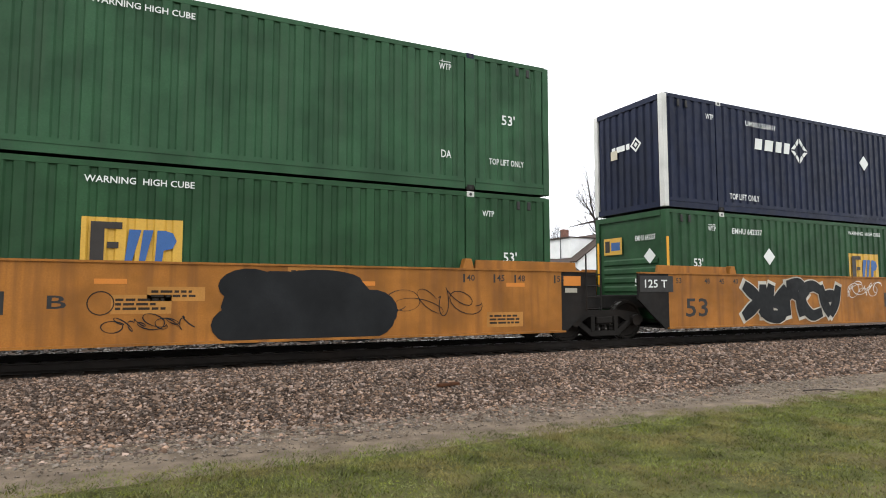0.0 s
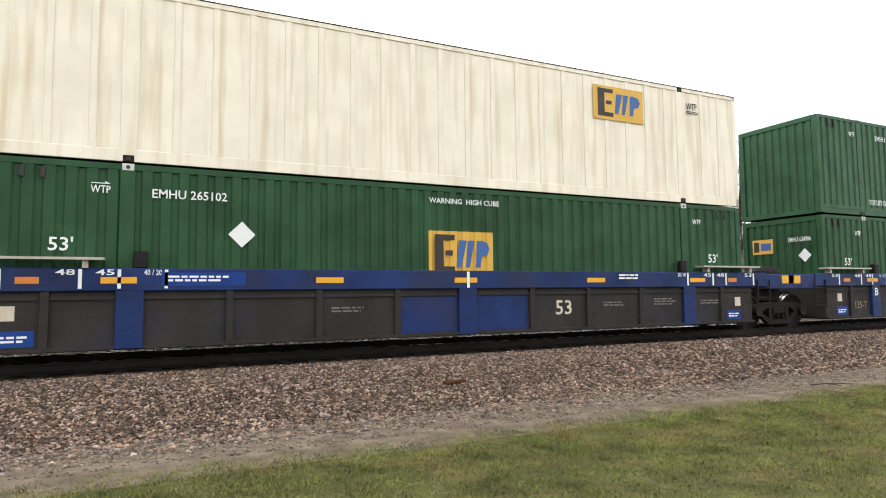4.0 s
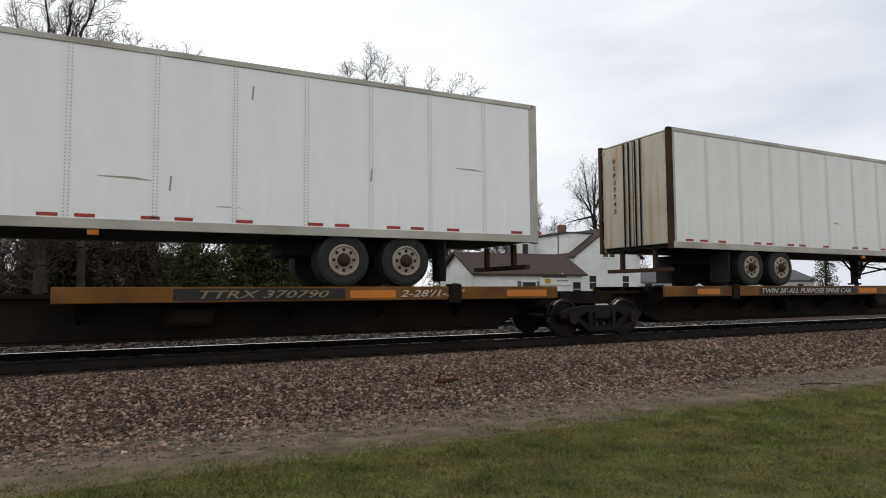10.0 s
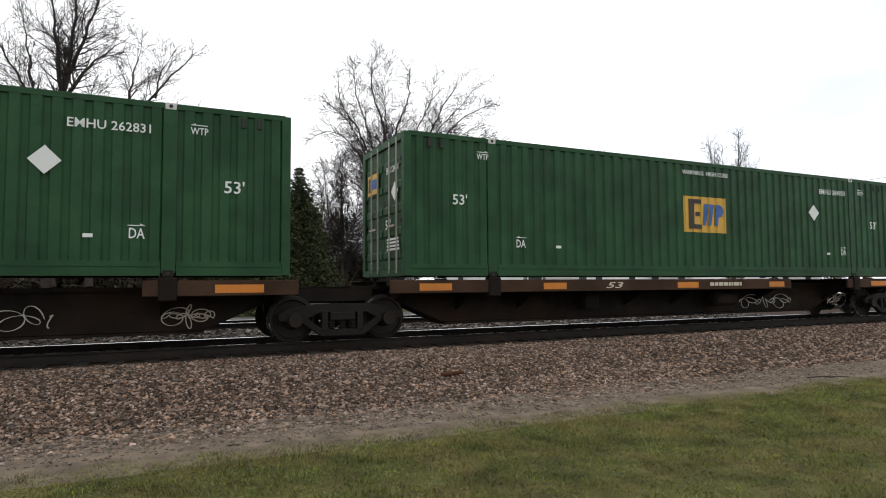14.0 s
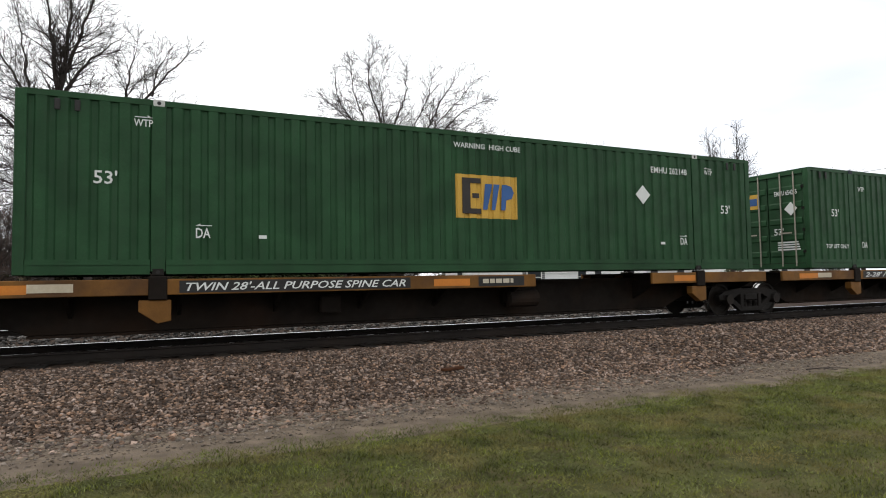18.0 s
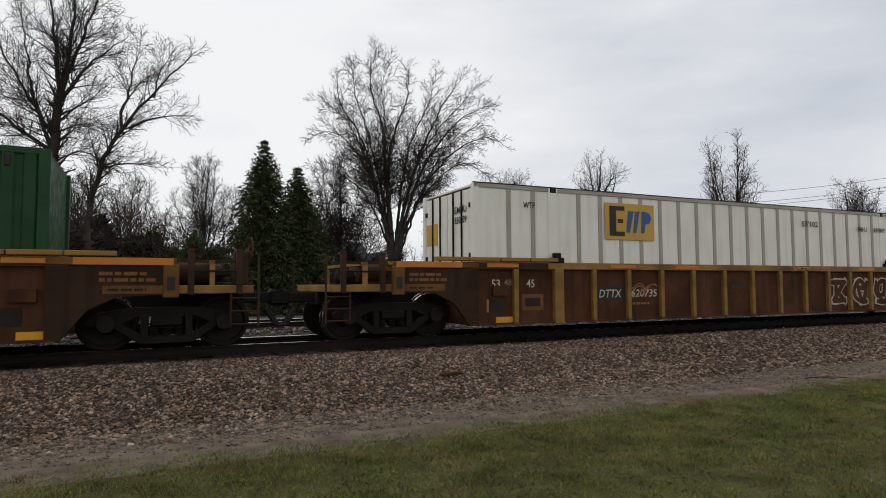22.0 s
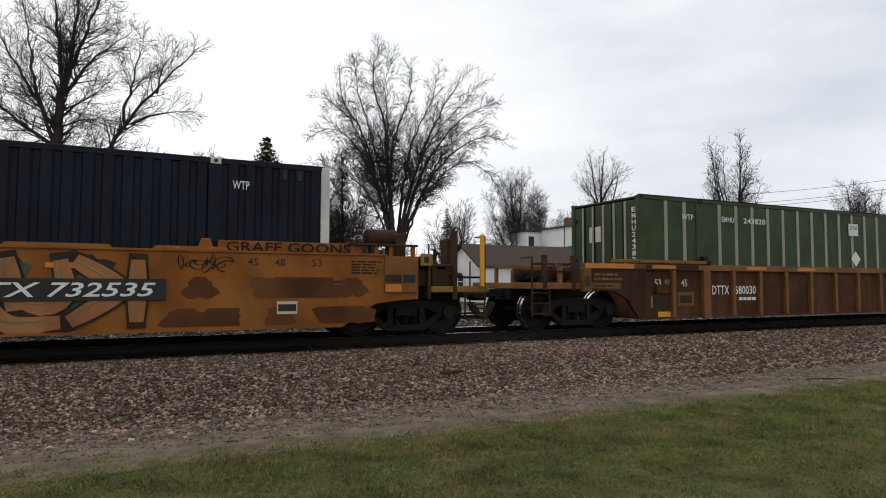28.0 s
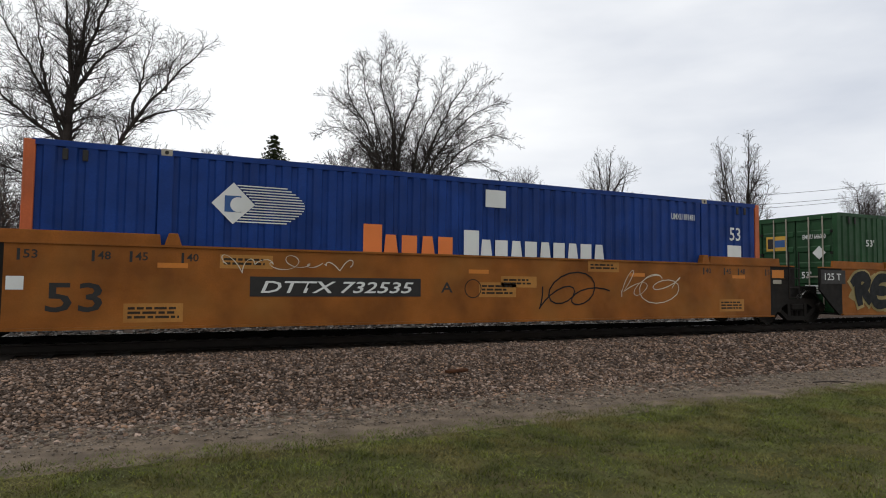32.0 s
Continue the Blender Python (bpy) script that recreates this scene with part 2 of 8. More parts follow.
    "pale_rib": material("dull_pale_post", (0.25, 0.245, 0.20), 0.5, var=0.12, dirt=(0.12, 0.11, 0.08), amount=0.5, bump=0.03, spec=0.15),
    "rail": material("rail_steel", (0.014, 0.0115, 0.010), 0.7, 0.0, var=0.2, dirt=(0.024, 0.014, 0.009), amount=0.3, bump=0.1, spec=0.12),
    "rail_head": material("polished_rail_head", (0.8, 0.8, 0.8), 0.26, 1.0, var=0.05, bump=0.0),
    "tie": material("weathered_timber_tie", (0.030, 0.025, 0.021), 0.9, var=0.3, bump=0.4, per="object", spread=0.3, spec=0.1),
    "ballast": material("crushed_stone", (0.156, 0.108, 0.081), 0.9, var=0.25, size=0.4, bump=0.5, fine=25, per="island", spread=0.62, spec=0.2, skew=2.2),
    "ballast_dark": material("dark_crushed_stone", (0.095, 0.086, 0.078), 0.9, var=0.25, size=0.4, bump=0.5, fine=25, per="island", spread=0.62, spec=0.2, skew=2.2),
    "ballast_one": material("crushed_stone_single", (0.156, 0.108, 0.081), 0.9, var=0.25, size=0.4, bump=0.5, fine=25, per="object", spread=0.62, spec=0.2, skew=2.2),
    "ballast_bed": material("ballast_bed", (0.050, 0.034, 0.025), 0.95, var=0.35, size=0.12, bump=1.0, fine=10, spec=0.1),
    "path": material("grey_gravel_path", (0.138, 0.105, 0.076), 0.95, var=0.3, size=0.35, dirt=(0.075, 0.056, 0.038), amount=0.8, bump=0.8, fine=60),
    "path_stone": material("path_gravel", (0.16, 0.128, 0.100), 0.95, var=0.2, size=0.4, bump=0.3, fine=25, per="island", spread=0.45),
    "soil": material("lawn_soil", (0.060, 0.060, 0.021), 0.95, var=0.4, size=0.5, dirt=(0.100, 0.074, 0.038), amount=0.8, bump=0.8, fine=50, spec=0.1),
    "blade": material("grass_blades", (0.100, 0.114, 0.027), 0.7, var=0.45, size=0.6, dirt=(0.19, 0.150, 0.055), amount=0.8, bump=0.0, per="island", spread=0.42, spec=0.12),
    "road": material("asphalt", (0.09, 0.09, 0.088), 0.9, var=0.15, size=2.0, bump=0.4),
    "bark": material("grey_bark", (0.042, 0.035, 0.031), 0.9, var=0.25, bump=0.6, fine=18, spec=0.1),
    "twig": material("bare_twigs", (0.046, 0.037, 0.033), 0.9, var=0.25, bump=0.0),
    "twig_red": material("reddish_twigs", (0.09, 0.058, 0.045), 0.9, var=0.25, bump=0.0),
    "needle": material("dark_evergreen", (0.043, 0.053, 0.022), 0.8, var=0.45, size=0.8, dirt=(0.055, 0.042, 0.022), amount=0.4, bump=0.0, per="island", spread=0.5, spec=0.1),
    "hedge": material("dark_hedge", (0.040, 0.034, 0.022), 0.85, var=0.4, size=0.8, bump=0.0, per="island", spread=0.5, spec=0.1),
    "siding": material("white_clapboard", (0.77, 0.78, 0.78), 0.6, var=0.04, dirt=(0.5, 0.5, 0.48), amount=0.3, bump=0.05),
    "siding_grey": material("grey_clapboard", (0.3, 0.3, 0.3), 0.7, var=0.08, bump=0.05),
    "roof_brown": material("brown_shingles", (0.048, 0.034, 0.028), 0.9, var=0.15, size=0.4, bump=0.5, fine=30),
    "roof_grey": material("grey_shingles", (0.1, 0.1, 0.105), 0.9, var=0.15, size=0.4, bump=0.5, fine=30),
    "chimney": material("chimney_brick", (0.16, 0.08, 0.06), 0.9, var=0.25, size=0.4, bump=0.4),
    "glass": material("window_glass", (0.03, 0.035, 0.04), 0.08, var=0.1, bump=0.0),
    "trim": material("white_trim", (0.72, 0.72, 0.7), 0.5, var=0.04, bump=0.0),
    "pole": material("weathered_pole", (0.1, 0.08, 0.065), 0.9, var=0.2, bump=0.3),
}


# ---- mesh helpers ----
def box(bm, x0, x1, y0, y1, z0, z1):
    v = [bm.verts.new(p) for p in ((x0, y0, z0), (x1, y0, z0), (x1, y1, z0), (x0, y1, z0), (x0, y0, z1), (x1, y0, z1), (x1, y1, z1), (x0, y1, z1))]
    for f in ((3, 2, 1, 0), (4, 5, 6, 7), (0, 1, 5, 4), (1, 2, 6, 5), (2, 3, 7, 6), (3, 0, 4, 7)):
        bm.faces.new([v[i] for i in f])
    return bm


def prism(bm, pts, y0, y1):
    """A plate of the outline pts (x, z), counter-clockwise as seen from -y, from y0 to y1."""
    a = [bm.verts.new((x, y0, z)) for x, z in pts]
    b = [bm.verts.new((x, y1, z)) for x, z in pts]
    bm.faces.new(a)
    bm.faces.new(b[::-1])
    for i in range(len(pts)):
        j = (i + 1) % len(pts)
        bm.faces.new((a[j], a[i], b[i], b[j]))
    return bm


def lathe(bm, rings, seg=20, axis="y", at=(0, 0, 0)):
    """Rings of (place along the axis, radius), joined round the axis and capped."""
    cols = []
    for d, r in rings:
        ring = []
        for k in range(seg):
            a = 2 * math.pi * k / seg
            c, s = r * math.cos(a), r * math.sin(a)
            p = {"x": (d, c, s), "y": (c, d, s), "z": (c, s, d)}[axis]
            ring.append(bm.verts.new((p[0] + at[0], p[1] + at[1], p[2] + at[2])))
        cols.append(ring)
    for a, b in zip(cols, cols[1:]):
        for k in range(seg):
            bm.faces.new((a[k], a[(k + 1) % seg], b[(k + 1) % seg], b[k]))
    bm.faces.new(cols[0][::-1])
    bm.faces.new(cols[-1])
    return bm


def rod(bm, a, b, r, seg=6):
    """A round bar from a to b."""
    a, b = Vector(a), Vector(b)
    q = (b - a).to_track_quat("Z", "Y")
    rings = []
    for end in (a, b):
        rings.append([bm.verts.new(end + q @ Vector((r * math.cos(2 * math.pi * k / seg), r * math.sin(2 * math.pi * k / seg), 0))) for k in range(seg)])
    for k in range(seg):
        bm.faces.new((rings[0][k], rings[0][(k + 1) % seg], rings[1][(k + 1) % seg], rings[1][k]))
    bm.faces.new(rings[0][::-1])
    bm.faces.new(rings[1])
    return bm


RIBS = ((0.0, 1), (0.28, 1), (0.38, 0), (0.88, 0))


def corrugated(bm, x0, x1, z0, z1, y_out, depth, pitch=0.278, sign=-1, clip=None):
    """A pressed steel wall with upright ribs; y_out is the outer face, sign its outward way along y. z0 and z1 may be
    functions of x; clip keeps the stretch of the wall between two places."""
    count = max(1, round((x1 - x0) / pitch))
    step = (x1 - x0) / count
    prof = [(x0 + (i + f) * step, y_out - sign * depth * d) for i in range(count) for f, d in RIBS] + [(x1, y_out - sign * depth)]
    if clip:
        ends = [(c, next(ya + (yb - ya) * (c - xa) / (xb - xa) for (xa, ya), (xb, yb) in zip(prof, prof[1:]) if xa <= c <= xb)) for c in clip]
        prof = [ends[0]] + [p for p in prof if clip[0] + 0.002 < p[0] < clip[1] - 0.002] + [ends[1]]
    lo = [bm.verts.new((x, y, z0(x) if callable(z0) else z0)) for x, y in prof]
    hi = [bm.verts.new((x, y, z1(x) if callable(z1) else z1)) for x, y in prof]
    for i in range(len(prof) - 1):
        f = (lo[i], lo[i + 1], hi[i + 1], hi[i])
        bm.faces.new(f if sign < 0 else f[::-1])
    return bm


def on_ribs(x0, x1, z0, z1):
    """Paint that follows the ribs of a container's middle side panel."""
    return corrugated(bmesh.new(), 2.09, BOX_L - 2.09, z0, z1, -1.2905, 0.035, clip=(x0, x1))


def curved(points, piece):
    """A smooth line through points, in steps of about the length piece."""
    pts = [Vector(p) for p in points]
    pts = [pts[0] * 2 - pts[1]] + pts + [pts[-1] * 2 - pts[-2]]
    line = []
    for i in range(1, len(pts) - 2):
        a, b, c, d = pts[i - 1:i + 3]
        n = max(2, int((c - b).length / piece))
        for k in range(n):
            f = k / n
            line.append(0.5 * (2 * b + (c - a) * f + (2 * a - 5 * b + 4 * c - d) * f * f + (3 * b - a - 3 * c + d) * f ** 3))
    return line + [pts[-2]]


MESHES = {}


def finish(name, bm, mat, bevel=0.0):
    if bevel:
        bmesh.ops.bevel(bm, geom=bm.edges[:], offset=bevel, segments=1, affect="EDGES", profile=0.5)
    bmesh.ops.recalc_face_normals(bm, faces=bm.faces[:])
    me = bpy.data.meshes.new(name)
    bm.to_mesh(me)
    bm.free()
    me.materials.append(MAT[mat])
    return me


def part(name, bm, mat, parent, label="", at=None, key=None, bevel=0.0):
    """Links a bmesh (or a function that fills one, kept under key) as one mesh under a thing or a part."""
    if key is not None:
        if (key, mat) not in MESHES:
            b = bmesh.new()
            bm(b)
            MESHES[(key, mat)] = finish(name, b, mat, bevel)
        me = MESHES[(key, mat)]
    else:
        me = finish(name, bm, mat, bevel)
    ob = new(name, me)
    ob.parent = parent
    if at is not None:
        ob.matrix_basis = at if isinstance(at, Matrix) else Matrix.Translation(at)
    return tagged(ob, label)


def thing(name, label, category, at=(0, 0, 0), group="", kind="", turn=0.0):
    ob = new(name)
    ob.empty_display_size = 0.3
    ob.matrix_basis = Matrix.Translation(at) @ Matrix.Rotation(radians(turn), 4, "Z")
    return tagged(ob, label, category, group, kind)


def polygons(name, verts, faces, mat, parent=None, smooth=False):
    me = bpy.data.meshes.new(name)
    me.from_pydata(verts, [], faces)
    me.materials.append(MAT[mat])
    if smooth:
        me.shade_smooth()
    ob = new(name, me)
    ob.parent = parent
    return ob


def words(text, x0, x1, z0, z1, mat, parent, y=-1.299, end=False, slant=0.0, name="lettering", at_x=0.0):
    """Lettering in the built-in font, fitted into x0..x1, z0..z1 of a side wall (or y0..y1 of the wall that faces -x)."""
    if (text, slant) not in MESHES:
        cu = bpy.data.curves.new("lettering", "FONT")
        cu.body, cu.resolution_u, cu.shear, cu.offset = text, 2, slant, 0.012
        ob = new("lettering", cu)
        me = bpy.data.meshes.new_from_object(ob)
        bpy.data.objects.remove(ob)
        co = np.empty(len(me.vertices) * 3)
        me.vertices.foreach_get("co", co)
        co = co.reshape(-1, 3)
        lo, hi = co.min(0), co.max(0)
        co[:, :2] = (co[:, :2] - lo[:2]) / (hi[:2] - lo[:2])
        me.vertices.foreach_set("co", co.ravel())
        MESHES[(text, slant)] = me
    key = (text, slant, mat)
    if key not in MESHES:
        me = MESHES[(text, slant)].copy()
        me.materials.clear()
        me.materials.append(MAT[mat])
        MESHES[key] = me
    ob = new(name, MESHES[key])
    ob.parent = parent
    size = Matrix.Diagonal((abs(x1 - x0), z1 - z0, 1, 1))
    if end:
        ob.matrix_basis = Matrix.Translation((at_x, x0, z0)) @ Euler((radians(90), 0, radians(-90))).to_matrix().to_4x4() @ size
    else:
        ob.matrix_basis = Matrix.Translation((x0, y, z0)) @ Euler((radians(90), 0, 0)).to_matrix().to_4x4() @ size
    return ob


def patch(pts, mat, parent, y=-1.299, name="marking", thick=0.003, label=""):
    """A flat painted or stuck-on shape on a side wall, of the outline pts (x, z)."""
    return part(name, prism(bmesh.new(), pts, y, y + thick), mat, parent, label)


def plate(x0, x1, z0, z1, mat, parent, y=-1.299, name="marking", thick=0.003, label=""):
    return patch([(x0, z0), (x1, z0), (x1, z1), (x0, z1)], mat, parent, y, name, thick, label)


def bars(x0, x1, z0, z1, rows, mat, parent, y=-1.299, seed=0):
    """Writing too small to read, as rows of bars."""
    rnd = random.Random(seed)
    bm = bmesh.new()
    h = (z1 - z0) / rows
    for i in range(rows):
        x = x0
        end = x0 + (x1 - x0) * rnd.uniform(0.75, 1.0)
        while x < end:
            w = min(rnd.uniform(0.06, 0.2), end - x)
            box(bm, x, x + w, y, y + 0.003, z0 + i * h + 0.2 * h, z0 + i * h + 0.75 * h)
            x += w + 0.03
    return part("small_print", bm, mat, parent)


# ---- ground, path, ballast and tracks ----
def strip(name, xs, profile, mat, wobble=0.0, seed=3):
    """A sheet along x whose cross-section is profile: (y, z)."""
    verts, faces = [], []
    for x in xs:
        for j, (y, z) in enumerate(profile):
            edge = wobble if j in (0, len(profile) - 1) else wobble * 0.3
            dy = edge * (noise.noise((x * 0.55, j * 5.1, seed)) + 0.6 * noise.noise((x * 2.1, j * 3.7, seed + 9)))
            verts.append((x, y + dy, z))
    k = len(profile)
    for i in range(len(xs) - 1):
        for j in range(k - 1):
            a = i * k + j
            faces.append((a, a + k, a + k + 1, a + 1))
    return polygons(name, verts, faces, mat)


far_xs = [-900, -300, -100, -40, -20] + [-10 + 0.4 * i for i in range(140)] + [50, 60, 80, 120, 200, 400, 900, 1500]
ground = strip("ground", [-1500, -300, -60] + [-20 + 2 * i for i in range(60)] + [140, 300, 700, 1500],
               [(-1500, GROUND_Z), (-60, GROUND_Z), (0, GROUND_Z), (3, GROUND_Z), (6.4, GROUND_Z - 0.01), (8, GROUND_Z - 0.06), (23, GROUND_Z - 0.06), (26, GROUND_Z), (60, GROUND_Z), (200, GROUND_Z), (1500, GROUND_Z)], "soil")
tagged(ground, "patchy early spring lawn and soil", "ground", kind="structure")
path = strip("pavement", far_xs, [(5.6, GROUND_Z - 0.03), (6.0, GROUND_Z - 0.004), (6.7, GROUND_Z + 0.012), (7.3, GROUND_Z + 0.012), (8.1, GROUND_Z - 0.02)], "path", 0.22)
tagged(path, "worn grey gravel path beside the ballast", "path", kind="structure")
BED = [(7.25, -0.60), (7.6, -0.53), (8.3, -0.44), (9.2, -0.28), (9.9, -0.215), (10.8, -0.20), (12.2, -0.205), (13.7, -0.20), (14.6, -0.25), (15.6, -0.32),
       (16.6, -0.25), (17.4, -0.20), (20.4, -0.20), (21.2, -0.26), (22.6, -0.62)]
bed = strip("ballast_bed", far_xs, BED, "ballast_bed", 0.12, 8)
tagged(bed, "bed of reddish grey crushed stone under both tracks", "ballast", kind="structure")
road = strip("road", [-900, -100, 0, 100, 900], [(27.0, GROUND_Z + 0.006), (33.0, GROUND_Z + 0.006)], "road")
tagged(road, "grey asphalt street beyond the tracks", "road", kind="structure")


def bed_z(y):
    for (a, za), (b, zb) in zip(BED, BED[1:]):
        if a <= y <= b:
            return za + (zb - za) * (y - a) / (b - a)
    return -0.6


def stones(count, x0, x1, y0, y1, r0, r1, seed, lift=0.3, base=bed_z):
    """Crushed stones: bent boxes of their own size and turn, half sunk."""
    rng = np.random.default_rng(seed)
    x, y = rng.uniform(x0, x1, count), rng.uniform(y0, y1, count)
    z = np.array([base(v) for v in y])
    r = r0 + (r1 - r0) * rng.random(count) ** 2
    cube = np.array([(-1, -1, -1), (1, -1, -1), (1, 1, -1), (-1, 1, -1), (-1, -1, 1), (1, -1, 1), (1, 1, 1), (-1, 1, 1)], float)
    v = cube[None] * rng.uniform(0.15, 1.0, (count, 8, 3)) * rng.uniform(0.8, 1.45, (count, 1, 3))
    q = rng.normal(size=(count, 4))
    q /= np.linalg.norm(q, axis=1, keepdims=True)
    w, a, b, c = q.T
    rot = np.stack([np.stack([1 - 2 * (b * b + c * c), 2 * (a * b - c * w), 2 * (a * c + b * w)], -1),
                    np.stack([2 * (a * b + c * w), 1 - 2 * (a * a + c * c), 2 * (b * c - a * w)], -1),
                    np.stack([2 * (a * c - b * w), 2 * (b * c + a * w), 1 - 2 * (a * a + b * b)], -1)], 1)
    v = np.einsum("nij,nkj->nki", rot, v) * r[:, None, None] * np.array([1.12, 1.12, 0.72])
    v += np.stack([x, y, z + r * lift], -1)[:, None]
    quads = np.array([(3, 2, 1, 0), (4, 5, 6, 7), (0, 1, 5, 4), (1, 2, 6, 5), (2, 3, 7, 6), (3, 0, 4, 7)])
    f = (quads[None] + 8 * np.arange(count)[:, None, None]).reshape(-1, 4)
    return v.reshape(-1, 3), f


def stuff(name, pieces, mat, parent, label, category):
    vs, fs, base = [], [], 0
    for v, f in pieces:
        vs.append(v)
        fs.append(f + base)
        base += len(v)
    v, f = np.concatenate(vs), np.concatenate(fs)
    me = bpy.data.meshes.new(name)
    k = f.shape[1]
    me.vertices.add(len(v))
    me.vertices.foreach_set("co", v.astype(np.float32).ravel())
    me.loops.add(len(f) * k)
    me.loops.foreach_set("vertex_index", f.astype(np.int32).ravel())
    me.polygons.add(len(f))
    me.polygons.foreach_set("loop_start", np.arange(0, len(f) * k, k, dtype=np.int32))
    me.update(calc_edges=True)
    me.materials.append(MAT[mat])
    ob = new(name, me)
    ob.parent = parent
    return tagged(ob, label, category, kind="stuff")


RAIL = [(-0.075, -0.175), (0.075, -0.175), (0.075, -0.163), (0.012, -0.135), (0.012, -0.045), (0.036, -0.034), (0.036, -0.008),
        (-0.036, -0.008), (-0.036, -0.034), (-0.012, -0.045), (-0.012, -0.135), (-0.075, -0.163)]


def track(y, label):
    t = thing("railway_track", label, "track", (0, y, 0), kind="structure")
    for side in (-0.754, 0.754):
        verts, faces = [], []
        for x in (-900, 1500):
            verts += [(x, side + a, b) for a, b in RAIL]
        k = len(RAIL)
        faces = [(i, (i + 1) % k, k + (i + 1) % k, k + i) for i in range(k)]
        rail = polygons("rail", verts, faces, "rail", t)
        tagged(rail, "dark worn steel rail")
        crown = ((-0.033, -0.0055), (-0.022, -0.0018), (-0.008, 0.0), (0.008, 0.0), (0.022, -0.0018), (0.033, -0.0055))
        head = polygons("running_surface", [(x, side + dy, dz) for x in (-900, 1500) for dy, dz in crown], [(i, 6 + i, 7 + i, 1 + i) for i in range(5)], "rail_head", rail)
        tagged(head, "bright polished rail head")
    bm = box(bmesh.new(), -0.115, 0.115, -1.36, 1.3, -0.36, -0.172)
    me = finish("tie", bm, "tie", 0.008)
    for i in range(95):
        ob = new("tie", me)
        ob.parent = t
        ob.matrix_basis = pose(-9 + 0.53 * i + random.uniform(-0.02, 0.02), random.uniform(-0.04, 0.04), random.uniform(-0.006, 0.004), 0, 0, random.uniform(-0.8, 0.8))
    bm = bmesh.new()
    for i in range(70):
        for s in (-1, 1):
            x, yy = -9 + 0.53 * i, 0.754 * s
            box(bm, x - 0.09, x + 0.09, yy - 0.17, yy + 0.17, -0.176, -0.166)
            for d in (-0.1, 0.1):
                box(bm, x - 0.015, x + 0.015, yy + d - 0.015, yy + d + 0.015, -0.166, -0.15)
    tagged(part("tie_plates", bm, "rail", t), kind="stuff")
    return t


track(TRACK_Y, "near railway track of dark rails on half-buried timber ties")
track(TRACK2_Y, "second railway track of dark rails beyond the train")


# stones of the shoulder that faces the camera; then thinner cover further off and under the train
stuff("ballast_stones", [stones(52000, -2.1, 8.5, 7.35, 10.95, 0.009, 0.027, 11, 0.45), stones(27000, 8.5, 21, 7.45, 11.0, 0.011, 0.035, 12, 0.45), stones(9000, 22, 60, 7.6, 11.3, 0.03, 0.08, 13), stones(5200, -2, 9, 6.85, 7.6, 0.008, 0.034, 18, 0.4, base=lambda y: GROUND_Z - 0.003)],
      "ballast", bed, "loose crushed stone, reddish, grey and tan", "")
# same stones in a darker tone, between the rails and out to the second track
stuff("ballast_stones", [stones(5000, -4.5, 14, 11.65, 12.9, 0.02, 0.05, 14), stones(8000, -4.5, 22, 13.1, 17.9, 0.02, 0.07, 15)],
      "ballast_dark", bed, "darker crushed stone between and beyond the rails", "")
stuff("path_gravel", [stones(8000, -3, 13, 6.45, 7.9, 0.006, 0.016, 16, base=lambda y: GROUND_Z + 0.012), stones(2500, -3, 12, 6.7, 7.8, 0.010, 0.03, 17, base=lambda y: GROUND_Z + 0.01)],
      "path_stone", path, "fine grey gravel scattered on the path", "")
rs = random.Random(5)
for shape in range(3):
    v, f = stones(1, 0, 0, 0, 0, 1.0, 1.0, 40 + shape, 0.0, base=lambda y: 0.0)
    me = bpy.data.meshes.new("stone")
    me.from_pydata([tuple(p) for p in v], [], [tuple(int(i) for i in q) for q in f])
    me.materials.append(MAT["ballast_one"])
    for i in range(95):
        ob = new("stone", me)
        ob.parent = bed
        y = rs.uniform(7.4, 9.4)
        r = rs.uniform(0.020, 0.036)
        ob.matrix_basis = Matrix.Translation((rs.uniform(-1.5, 9.5), y, bed_z(y) + r * 0.55)) @ Euler([rs.uniform(0, 6) for _ in range(3)]).to_matrix().to_4x4() @ Matrix.Diagonal((r, r, r, 1))

# lawn: blades that grow thinner towards the path
rng = np.random.default_rng(21)
n_blades = 260000
gx, gy = rng.uniform(-2.5, 15, n_blades), 1.9 + 4.5 * rng.random(n_blades) ** 0.85
edge = np.array([6.25 + 0.35 * noise.noise((x * 0.55, 0, 3)) + 0.2 * noise.noise((x * 2.1, 0, 12)) for x in np.linspace(-3, 16, 400)])
keep = gy < np.interp(gx, np.linspace(-3, 16, 400), edge) + 0.18 - rng.exponential(0.26, n_blades)
gx, gy = gx[keep], gy[keep]
n_blades = len(gx)
ang, hgt, wid = rng.uniform(0, 2 * np.pi, n_blades), rng.uniform(0.010, 0.030, n_blades), rng.uniform(0.0026, 0.0058, n_blades)
clump = np.array([noise.noise((x * 2.3, y * 2.3, 4)) + 0.7 * noise.noise((x * 7, y * 7, 8)) for x, y in zip(gx, gy)])
hgt *= np.clip(0.9 + 0.9 * clump, 0.3, 1.8)
lean = rng.normal(0, 0.022, (n_blades, 2))
b0 = np.stack([gx - wid * np.cos(ang), gy - wid * np.sin(ang), np.full(n_blades, GROUND_Z - 0.004)], -1)
b1 = np.stack([gx + wid * np.cos(ang), gy + wid * np.sin(ang), np.full(n_blades, GROUND_Z - 0.004)], -1)
b2 = np.stack([gx + lean[:, 0], gy + lean[:, 1], GROUND_Z + hgt], -1)
stuff("grass", [(np.stack([b0, b1, b2], 1).reshape(-1, 3), np.arange(3 * n_blades).reshape(-1, 3))], "blade", ground, "short patchy green and straw grass", "")

